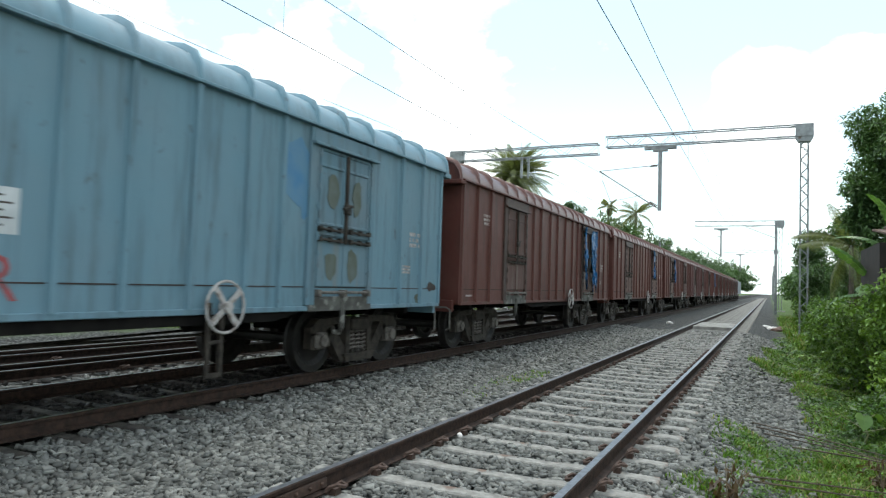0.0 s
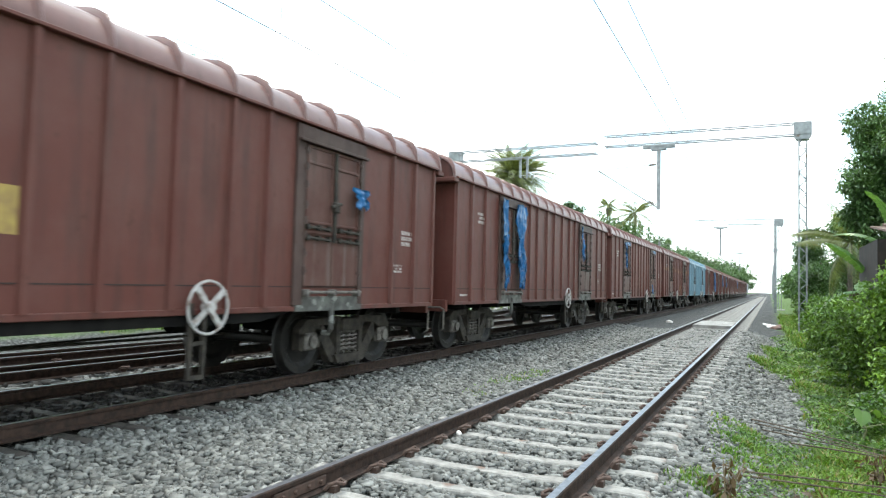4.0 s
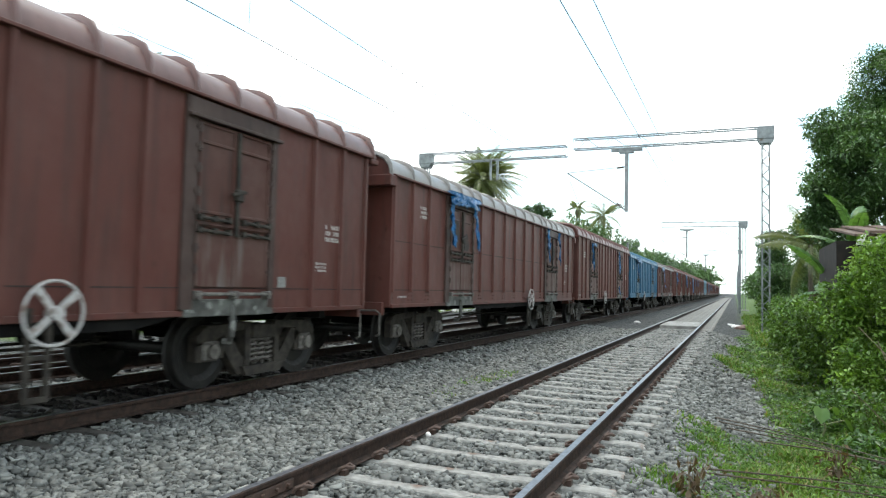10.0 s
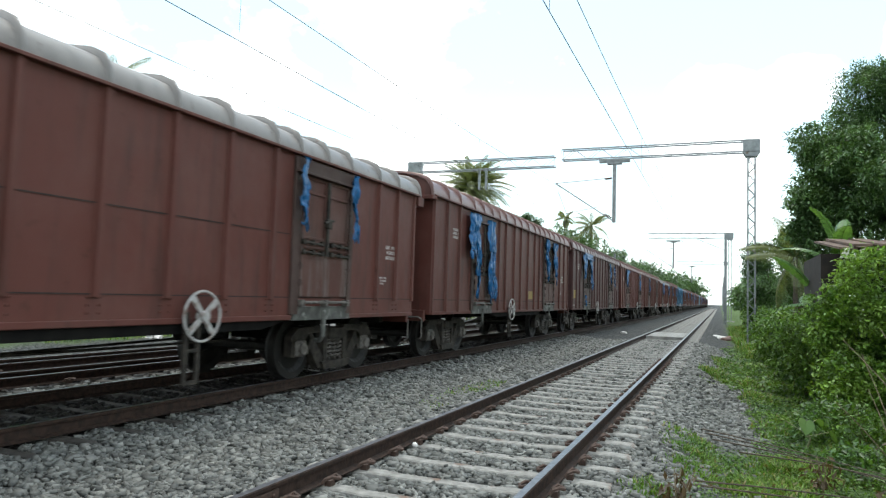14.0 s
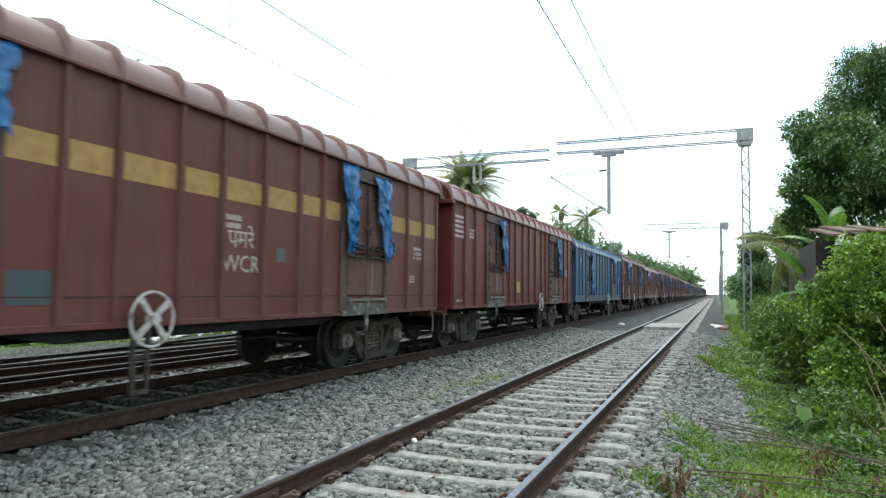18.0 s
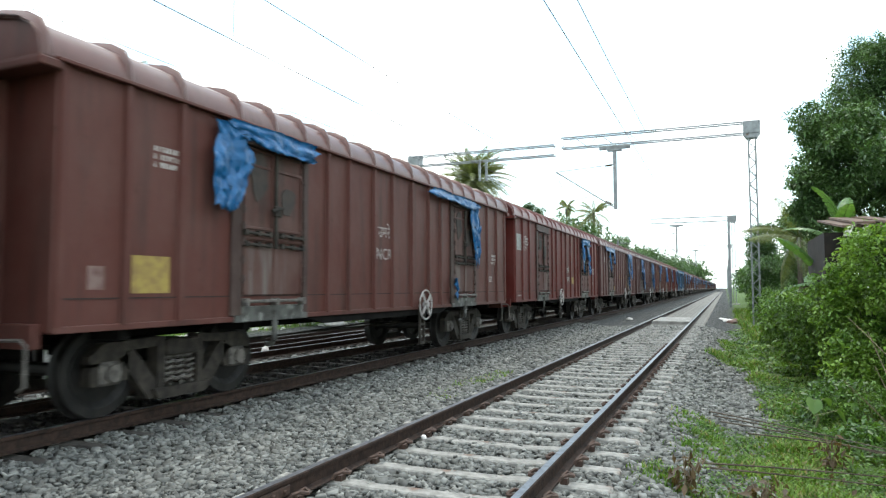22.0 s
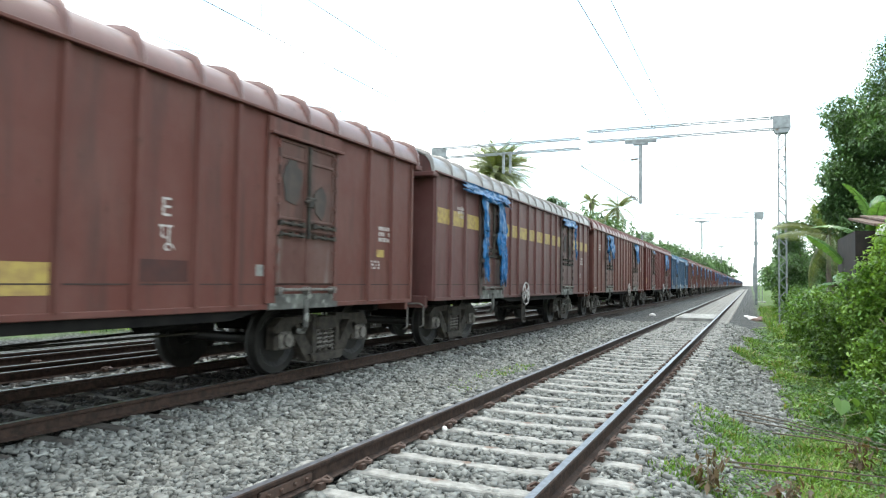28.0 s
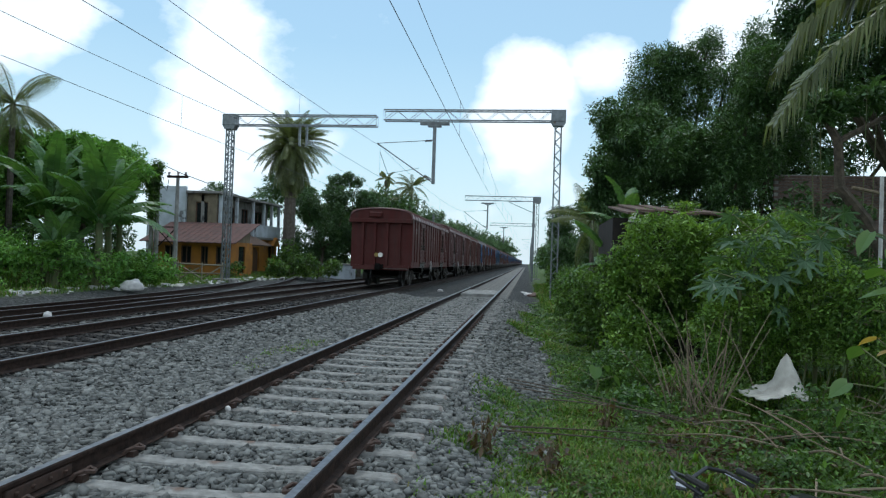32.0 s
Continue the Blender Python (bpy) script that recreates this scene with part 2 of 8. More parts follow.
M_PAINT = paint_material("wagon_paint", rough=0.56)
M_ROOF = paint_material("roof_paint", rough=0.36, spec=0.4, streak=0.3, pale=0.18, dents=0.15)
M_DOOR = paint_material("door_paint", rough=0.6, streak=0.85, pale=0.25)
M_FLAP = paint_material("scraped_door_paint", rough=0.6, grime=(0.17, 0.16, 0.145), streak=0.75, pale=0.2)
M_FRAME = paint_material("door_frame_paint", rough=0.6, streak=0.6, pale=0.2)
M_SILL = material("scraped_sill", (0.10, 0.10, 0.09), (0.045, 0.042, 0.038), rough=0.6, scale=5, lo=0.4, hi=0.62, speck=(0.20, 0.20, 0.185), speck_scale=7, speck_lo=0.56, speck_hi=0.64)
M_SEAM = material("sheet_seam", (0.022, 0.014, 0.012), (0.04, 0.024, 0.02), rough=0.8, scale=9)
M_NOTICE = material("notice_white", (0.50, 0.52, 0.53), (0.36, 0.38, 0.39), rough=0.7, scale=4)
M_OLIVE = material("olive_stain", (0.075, 0.085, 0.06), (0.10, 0.12, 0.11), rough=0.8, scale=5)
M_BLUEPATCH = material("blue_touch_up", (0.05, 0.16, 0.30), (0.09, 0.19, 0.28), rough=0.6, scale=3)
# bogie, wheel and underframe colours darkened to deepen the shade under the wagons
M_BOGIE = material("bogie_iron", (0.02, 0.017, 0.0145), (0.05, 0.042, 0.034), rough=0.75, scale=9, bump=0.3, spec=0.25)
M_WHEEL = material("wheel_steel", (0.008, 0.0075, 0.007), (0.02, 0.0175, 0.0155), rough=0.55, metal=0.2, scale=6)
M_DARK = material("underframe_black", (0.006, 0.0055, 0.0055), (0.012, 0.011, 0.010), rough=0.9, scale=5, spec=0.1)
M_GREYSTEEL = material("bare_steel", (0.30, 0.30, 0.29), (0.20, 0.19, 0.18), rough=0.5, metal=0.5, scale=14)
M_WHEELPAINT = material("hand_wheel_paint", (0.38, 0.36, 0.35), (0.18, 0.14, 0.12), rough=0.5, scale=11, lo=0.5, hi=0.7)
M_TARP = material("blue_tarpaulin", (0.006, 0.068, 0.185), (0.013, 0.115, 0.29), rough=0.3, scale=9, bump=0.9, bump_scale=13, spec=0.4)
M_WHITE = material("stencil_white", (0.40, 0.37, 0.35), (0.16, 0.10, 0.09), rough=0.7, scale=16, lo=0.45, hi=0.7)
M_YELLOW = material("plate_yellow", (0.33, 0.24, 0.06), (0.22, 0.14, 0.05), rough=0.6, scale=9)
M_STRIPE = material("stripe_yellow", (0.30, 0.19, 0.055), (0.23, 0.13, 0.045), rough=0.65, scale=7)
M_WORNBAND = material("worn_yellow_band", (0.24, 0.125, 0.04), (0.095, 0.031, 0.024), rough=0.65, scale=6, detail=9.0, lo=0.44, hi=0.56)
M_REDPAINT = material("red_paint", (0.30, 0.06, 0.065), (0.19, 0.07, 0.075), rough=0.6)
M_GREENPATCH = material("dark_green_stencil", (0.05, 0.085, 0.075), (0.07, 0.07, 0.065), rough=0.7, scale=10)
M_REDPATCH = material("dark_red_patch", (0.05, 0.014, 0.010), (0.035, 0.011, 0.009), rough=0.7, scale=5)
M_TEAL = material("teal_patch", (0.03, 0.06, 0.065), (0.045, 0.05, 0.05), rough=0.7, scale=6)
M_SOOT = material("soot_stain", (0.03, 0.027, 0.025), (0.06, 0.045, 0.038), rough=0.85, scale=5)
M_LAMP = material("tail_lamp_glass", (0.9, 0.86, 0.8), (0.8, 0.76, 0.7), rough=0.15)
M_AXLEBOX = material("axle_box_grey", (0.15, 0.135, 0.12), (0.06, 0.052, 0.046), rough=0.6, scale=12)
M_AMBER = material("bogie_ochre", (0.14, 0.085, 0.035), (0.07, 0.05, 0.035), rough=0.7, scale=8)
M_RUST = material("rail_rust", (0.045, 0.027, 0.020), (0.020, 0.0135, 0.011), rough=0.8, scale=14, bump=0.25, spec=0.2)
M_RAILTOP = material("polished_rail", (0.20, 0.205, 0.225), (0.12, 0.12, 0.13), rough=0.42, metal=0.8, scale=20)
M_CLIP = material("clip_rust", (0.075, 0.042, 0.03), (0.045, 0.028, 0.021), rough=0.7, scale=30)
M_SLEEPER = material("sleeper_concrete", (0.30, 0.29, 0.265), (0.18, 0.17, 0.155), rough=0.85, scale=11, bump=0.5,
                     speck=(0.16, 0.11, 0.085), speck_scale=4.0)
M_STONE = material("ballast_stone", (0.158, 0.157, 0.143), (0.098, 0.099, 0.090), rough=0.7, scale=7, island=0.58, bump=0.15, bump_scale=70, spec=0.55)
# stained stones and sleepers, their colours lowered further for the train's shade
M_STONEOILSHADE = material("oily_ballast_stone", (0.038, 0.033, 0.029), (0.017, 0.015, 0.0135), rough=0.85, scale=7, island=0.8, bump=0.15)
M_SLEEPEROLD = material("grimy_sleeper", (0.10, 0.088, 0.075), (0.04, 0.035, 0.031), rough=0.85, scale=5, bump=0.4)
M_GALV = material("galvanised_steel", (0.26, 0.275, 0.28), (0.17, 0.18, 0.185), rough=0.5, metal=0.55, scale=5,
                  speck=(0.12, 0.08, 0.05), speck_scale=2.4)
M_WIRE = material("catenary_wire", (0.035, 0.032, 0.03), (0.06, 0.05, 0.045), rough=0.5, metal=0.4)
M_INSUL = material("insulator_brown", (0.09, 0.045, 0.03), (0.07, 0.03, 0.02), rough=0.25)
M_CONCRETE = material("old_concrete", (0.33, 0.32, 0.295), (0.2, 0.19, 0.175), rough=0.9, scale=3, bump=0.4,
                      speck=(0.1, 0.095, 0.085), speck_scale=1.8)
M_BARK = material("bark", (0.115, 0.09, 0.065), (0.06, 0.047, 0.036), rough=0.95, scale=9, bump=0.9, bump_scale=18)
M_PALMBARK = material("palm_bark", (0.15, 0.125, 0.1), (0.085, 0.07, 0.055), rough=0.95, scale=7, bump=0.9)
M_LEAF_TREE = leaf_material("tree_leaf", (0.06, 0.115, 0.042), (0.105, 0.18, 0.062), island=0.45, trans=0.22, rough=0.35)
M_LEAF_LEFT = leaf_material("acacia_leaf", (0.13, 0.27, 0.06), (0.20, 0.35, 0.08), island=0.4)
M_LEAF_BUSH = leaf_material("bush_leaf", (0.05, 0.105, 0.024), (0.125, 0.205, 0.04), island=0.6, rough=0.38)
M_LEAF_NEW = leaf_material("fresh_bush_leaf", (0.085, 0.165, 0.03), (0.20, 0.31, 0.06), island=0.5, rough=0.4)
M_LEAF_DARK = leaf_material("dark_leaf", (0.055, 0.105, 0.04), (0.085, 0.15, 0.055), island=0.45, trans=0.22, rough=0.35)
M_LEAF_PALM = leaf_material("palm_leaf", (0.115, 0.135, 0.055), (0.165, 0.185, 0.075), island=0.35, rough=0.32)
M_LEAF_BANANA = leaf_material("banana_leaf", (0.065, 0.14, 0.042), (0.11, 0.20, 0.06), island=0.2, rough=0.33)
M_LEAF_BIG = leaf_material("broad_leaf", (0.075, 0.15, 0.035), (0.12, 0.19, 0.05), island=0.2)
M_LEAF_PAPAYA = leaf_material("papaya_leaf", (0.085, 0.145, 0.08), (0.06, 0.11, 0.05), island=0.2)
M_GRASS = leaf_material("grass_blade", (0.08, 0.16, 0.022), (0.135, 0.22, 0.036), island=0.5)
M_GRASSDRY = leaf_material("dry_grass_blade", (0.19, 0.19, 0.07), (0.27, 0.22, 0.10), island=0.3)
M_REED = material("dry_reed", (0.24, 0.19, 0.125), (0.14, 0.105, 0.07), rough=0.85, scale=20, island=0.3)
M_STEM = material("green_stem", (0.10, 0.14, 0.05), (0.14, 0.13, 0.06), rough=0.7)
M_DRYLEAF = leaf_material("dead_leaf", (0.07, 0.042, 0.024), (0.12, 0.08, 0.042), island=0.3)
M_YELLOWLEAF = leaf_material("yellow_leaf", (0.5, 0.34, 0.10), (0.4, 0.25, 0.08), island=0.2)
M_SACK = material("woven_sack", (0.46, 0.44, 0.39), (0.33, 0.31, 0.27), rough=0.85, scale=6, bump=0.5, bump_scale=60)
M_WALLWHITE = material("whitewash", (0.56, 0.60, 0.64), (0.42, 0.45, 0.47), rough=0.85, scale=1.5, bump=0.15,
                       speck=(0.14, 0.14, 0.13), speck_scale=1.1)
M_WALLOCHRE = material("ochre_wall", (0.44, 0.19, 0.03), (0.31, 0.135, 0.03), rough=0.85, scale=1.5, bump=0.15,
                       speck=(0.17, 0.11, 0.06), speck_scale=1.2)
M_WALLBROWN = material("stained_plaster", (0.24, 0.20, 0.13), (0.14, 0.115, 0.08), rough=0.9, scale=2, bump=0.2)
M_ROOFTILE = material("red_roof_sheet", (0.135, 0.062, 0.05), (0.08, 0.045, 0.038), rough=0.75, scale=4, bump=0.3)
M_GLASSDARK = material("dark_window", (0.016, 0.018, 0.02), (0.025, 0.026, 0.028), rough=0.12)
M_WOOD = material("brown_wood", (0.14, 0.075, 0.04), (0.085, 0.048, 0.03), rough=0.7, scale=8)
M_BAMBOO = material("weathered_bamboo", (0.34, 0.30, 0.22), (0.22, 0.18, 0.13), rough=0.8, scale=7)
M_BRICK = material("old_brick", (0.20, 0.12, 0.098), (0.15, 0.11, 0.095), rough=0.9, scale=5, bump=0.3)
M_TINSHEET = material("rusty_tin", (0.15, 0.095, 0.07), (0.09, 0.06, 0.045), rough=0.8, scale=4,
                      speck=(0.22, 0.20, 0.18), speck_scale=3)
M_LITTER = material("litter_white", (0.62, 0.6, 0.57), (0.45, 0.42, 0.4), rough=0.7, island=0.3)
M_BLACKMETAL = material("black_enamel", (0.015, 0.015, 0.016), (0.025, 0.024, 0.024), rough=0.3)
M_CHROME = material("chrome", (0.5, 0.5, 0.52), (0.3, 0.3, 0.31), rough=0.2, metal=1.0)
M_RUBBER = material("black_rubber", (0.018, 0.018, 0.018), (0.028, 0.027, 0.026), rough=0.8)
M_LOCO = material("loco_paint", (0.045, 0.055, 0.10), (0.03, 0.035, 0.06), rough=0.5)


# ---- mesh helpers ----
def link_mesh(name, verts, faces, mats, parent=None, label="", smooth=False, mat_ids=None):
    me = bpy.data.meshes.new(name)
    me.from_pydata(verts, [], faces)
    for m in (mats if isinstance(mats, (list, tuple)) else [mats]):
        me.materials.append(m)
    if mat_ids is not None:
        me.polygons.foreach_set("material_index", mat_ids)
    if smooth:
        me.polygons.foreach_set("use_smooth", [True] * len(me.polygons))
    me.update()
    ob = new(name, me)
    if parent:
        ob.parent = parent
    if label:
        tagged(ob, label)
    return ob


def part(name, bm, mat, parent=None, label="", smooth=False):
    """Link a bmesh as one mesh object under its thing."""
    me = bpy.data.meshes.new(name)
    bmesh.ops.recalc_face_normals(bm, faces=bm.faces[:])
    bm.to_mesh(me)
    bm.free()
    for m in (mat if isinstance(mat, (list, tuple)) else [mat]):
        me.materials.append(m)
    if smooth:
        me.polygons.foreach_set("use_smooth", [True] * len(me.polygons))
    ob = new(name, me)
    if parent:
        ob.parent = parent
    if label:
        tagged(ob, label)
    return ob


def same_mesh(ob, m, parent=None):
    """Another piece on the same mesh."""
    o = bpy.data.objects.new(ob.name, ob.data)
    scene.collection.objects.link(o)
    o.parent = parent or ob.parent
    o.matrix_basis = m
    return o


def thing(name, m, label, category, group="", kind=""):
    e = new(name)
    e.matrix_basis = m
    return tagged(e, label, category, group, kind)


def box(bm, x0, x1, y0, y1, z0, z1, bevel=0.0):
    r = bmesh.ops.create_cube(bm, size=1.0)
    vs = r["verts"]
    for v in vs:
        v.co = Vector(((x0 + x1) / 2 + v.co.x * (x1 - x0), (y0 + y1) / 2 + v.co.y * (y1 - y0), (z0 + z1) / 2 + v.co.z * (z1 - z0)))
    if bevel:
        es = {e for v in vs for e in v.link_edges}
        bmesh.ops.bevel(bm, geom=list(es), offset=bevel, segments=1, affect="EDGES")
    return vs


def tube(bm, a, b, r0, r1=None, seg=8, caps=True):
    """A round bar from a to b."""
    a, b = Vector(a), Vector(b)
    d = b - a
    m = Matrix.Translation((a + b) / 2) @ d.to_track_quat("Z", "Y").to_matrix().to_4x4()
    bmesh.ops.create_cone(bm, cap_ends=caps, segments=seg, radius1=r0, radius2=r0 if r1 is None else r1, depth=d.length, matrix=m)


def sweep(bm, pts, radii, seg=6, closed=False):
    """A round bar bent through the points, as one skin."""
    pts = [Vector(p) for p in pts]
    n = len(pts)
    side, rings = None, []
    for i in range(n):
        a = pts[i - 1] if (i or closed) else pts[i]
        b = pts[(i + 1) % n] if (i < n - 1 or closed) else pts[i]
        d = (b - a).normalized()
        if side is None:
            side = d.orthogonal().normalized()
        side = (side - d * side.dot(d)).normalized()
        other = d.cross(side)
        r = radii[i] if isinstance(radii, (list, tuple)) else radii
        rings.append([bm.verts.new(pts[i] + (side * math.cos(6.28319 * k / seg) + other * math.sin(6.28319 * k / seg)) * r) for k in range(seg)])
    for i in range(n if closed else n - 1):
        A, B = rings[i], rings[(i + 1) % n]
        for k in range(seg):
            bm.faces.new((A[k], A[(k + 1) % seg], B[(k + 1) % seg], B[k]))
    if not closed:
        bm.faces.new(rings[0][::-1])
        bm.faces.new(rings[-1])


def bent(bm, pts, r, seg=6):
    sweep(bm, pts, r, seg)


def ring(bm, r, thick, n, seg=6):
    """A hoop about the X axis."""
    sweep(bm, [(0, r * math.cos(6.28319 * k / n), r * math.sin(6.28319 * k / n)) for k in range(n)], thick, seg, True)


def prism(bm, profile, axis, a, b):
    """Extrude a closed outline of (u, v) along an axis from a to b. axis 'x': (y, z); 'y': (x, z); 'z': (x, y)."""
    def at(u, v, w):
        return {"x": (w, u, v), "y": (u, w, v), "z": (u, v, w)}[axis]
    lo = [bm.verts.new(at(u, v, a)) for u, v in profile]
    hi = [bm.verts.new(at(u, v, b)) for u, v in profile]
    n = len(profile)
    for i in range(n):
        bm.faces.new((lo[i], lo[(i + 1) % n], hi[(i + 1) % n], hi[i]))
    bm.faces.new(lo[::-1])
    bm.faces.new(hi)


def text_mesh(body, size):
    cu = bpy.data.curves.new("lettering", "FONT")
    cu.body, cu.size, cu.extrude, cu.align_x, cu.align_y = body, size, 0.001, "CENTER", "CENTER"
    cu.resolution_u = 2
    ob = bpy.data.objects.new("lettering", cu)
    scene.collection.objects.link(ob)
    me = bpy.data.meshes.new_from_object(ob.evaluated_get(bpy.context.evaluated_depsgraph_get()))
    bpy.data.objects.remove(ob)
    return me


SIDEWAYS = Matrix(((0, 0, 1, 0), (1, 0, 0, 0), (0, 1, 0, 0), (0, 0, 0, 1)))   # lettering on a wall that faces +X


# ---- ground and ballast ----
def smooth(a, b, x):
    t = min(1.0, max(0.0, (x - a) / (b - a)))
    return t * t * (3 - 2 * t)


def ground_z(x, y):
    """Height of the ground: ballast beds, a shoulder down to the path, rough verges."""
    z = -0.215
    z += -0.05 * math.exp(-((x + 4.7) / 0.7) ** 2)
    z += LIFT * smooth(-4.9, -5.6, x) * smooth(-9.2, -8.5, x)
    z += -0.24 * smooth(-0.75, 0.15, x)
    z += 0.25 * smooth(2.5, 7.0, x)
    z += 0.17 * smooth(-13.5, -16.0, x) + 0.25 * smooth(-17.0, -24.0, x)
    if x > 0.3 or x < -15:
        z += 0.05 * noise.noise(Vector((x * 0.6, y * 0.6, 0)))
    if -14 < x < 0.3:
        z += 0.018 * noise.noise(Vector((x * 3.1, y * 3.1, 4)))
    return z


def sheet(xs, ys, zf):
    vs = [(x, y, zf(x, y)) for y in ys for x in xs]
    n = len(xs)
    fs = [(j * n + i, j * n + i + 1, (j + 1) * n + i + 1, (j + 1) * n + i) for j in range(len(ys) - 1) for i in range(n - 1)]
    return vs, fs


def ground_material():
    """Stones, worn grass and earth, by where they lie, with ragged borders."""
    m = bpy.data.materials.new("ground")
    m.use_nodes = True
    n, l = m.node_tree.nodes, m.node_tree.links
    p = n["Principled BSDF"]
    p.inputs["Roughness"].default_value = 0.9
    p.inputs["Specular IOR Level"].default_value = 0.2
    geo = n.new("ShaderNodeNewGeometry")
    sep = n.new("ShaderNodeSeparateXYZ")
    l.new(geo.outputs["Position"], sep.inputs[0])

    def tex(kind, scale):
        t = n.new(kind)
        t.inputs["Scale"].default_value = scale
        l.new(geo.outputs["Position"], t.inputs["Vector"])
        return t

    def ramp(src, stops):
        r = n.new("ShaderNodeValToRGB")
        while len(r.color_ramp.elements) < len(stops):
            r.color_ramp.elements.new(0.5)
        for e, (pos, c) in zip(r.color_ramp.elements, stops):
            e.position, e.color = pos, (*c, 1)
        l.new(src, r.inputs["Fac"])
        return r.outputs["Color"]

    vor = tex("ShaderNodeTexVoronoi", 17.0)
    stone = ramp(vor.outputs["Color"], [(0.0, (0.03, 0.031, 0.031)), (0.5, (0.08, 0.081, 0.078)), (1.0, (0.19, 0.19, 0.18))])
    # shade in the crevices between stones, multiplied into the flat sheet's colour
    gap_shade = n.new("ShaderNodeMixRGB")
    gap_shade.blend_type = "MULTIPLY"
    gap_shade.inputs["Fac"].default_value = 1.0
    l.new(stone, gap_shade.inputs["Color1"])
    l.new(ramp(vor.outputs["Distance"], [(0.3, (1, 1, 1)), (0.75, (0.18, 0.17, 0.16))]), gap_shade.inputs["Color2"])
    gn = tex("ShaderNodeTexNoise", 2.2)
    gn.inputs["Detail"].default_value = 8.0
    grass = ramp(gn.outputs["Fac"], [(0.3, (0.05, 0.075, 0.022)), (0.52, (0.075, 0.125, 0.03)), (0.75, (0.13, 0.115, 0.06))])

    def border(at, width, rising):
        nz = tex("ShaderNodeTexNoise", 0.9)
        nz.inputs["Detail"].default_value = 6.0
        a = n.new("ShaderNodeMath")
        a.operation = "MULTIPLY_ADD"
        l.new(nz.outputs["Fac"], a.inputs[0])
        a.inputs[1].default_value = 1.6
        l.new(sep.outputs["X"], a.inputs[2])
        r = n.new("ShaderNodeMapRange")
        r.inputs["From Min"].default_value, r.inputs["From Max"].default_value = at + 0.8 - width, at + 0.8 + width
        if not rising:
            r.inputs["To Min"].default_value, r.inputs["To Max"].default_value = 1.0, 0.0
        l.new(a.outputs[0], r.inputs["Value"])
        return r.outputs["Result"]

    c = gap_shade.outputs["Color"]
    for fac in (border(0.5, 0.3, True), border(-15.6, 0.5, False)):
        mx = n.new("ShaderNodeMixRGB")
        l.new(fac, mx.inputs["Fac"])
        l.new(c, mx.inputs["Color1"])
        l.new(grass, mx.inputs["Color2"])
        c = mx.outputs["Color"]
    # shade under the train, painted as a dark oil-coloured band along its track
    dist = n.new("ShaderNodeMath")
    dist.operation = "ADD"
    dist.inputs[1].default_value = -X2
    l.new(sep.outputs["X"], dist.inputs[0])
    away = n.new("ShaderNodeMath")
    away.operation = "ABSOLUTE"
    l.new(dist.outputs[0], away.inputs[0])
    bed_shade = n.new("ShaderNodeMapRange")
    bed_shade.inputs["From Min"].default_value, bed_shade.inputs["From Max"].default_value = 0.8, 1.25
    bed_shade.inputs["To Min"].default_value, bed_shade.inputs["To Max"].default_value = 0.95, 0.0
    l.new(away.outputs[0], bed_shade.inputs["Value"])
    mx = n.new("ShaderNodeMixRGB")
    l.new(bed_shade.outputs["Result"], mx.inputs["Fac"])
    l.new(c, mx.inputs["Color1"])
    mx.inputs["Color2"].default_value = (0.020, 0.0175, 0.0155, 1)
    l.new(mx.outputs["Color"], p.inputs["Base Color"])
    b = n.new("ShaderNodeBump")
    b.inputs["Strength"].default_value, b.inputs["Distance"].default_value = 0.9, 0.035
    b.invert = True
    l.new(vor.outputs["Distance"], b.inputs["Height"])
    l.new(b.outputs["Normal"], p.inputs["Normal"])
    return m


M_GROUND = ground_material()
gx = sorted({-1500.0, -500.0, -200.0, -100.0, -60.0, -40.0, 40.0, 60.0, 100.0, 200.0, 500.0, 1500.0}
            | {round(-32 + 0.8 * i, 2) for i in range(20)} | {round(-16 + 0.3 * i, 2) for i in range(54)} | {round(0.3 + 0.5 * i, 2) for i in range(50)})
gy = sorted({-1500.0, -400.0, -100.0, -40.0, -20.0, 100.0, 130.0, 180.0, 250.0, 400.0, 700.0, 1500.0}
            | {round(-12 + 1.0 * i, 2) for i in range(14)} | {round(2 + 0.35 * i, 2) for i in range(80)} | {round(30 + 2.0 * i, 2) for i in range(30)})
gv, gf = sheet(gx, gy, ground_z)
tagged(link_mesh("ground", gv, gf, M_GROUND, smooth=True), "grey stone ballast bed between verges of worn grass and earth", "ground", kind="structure")


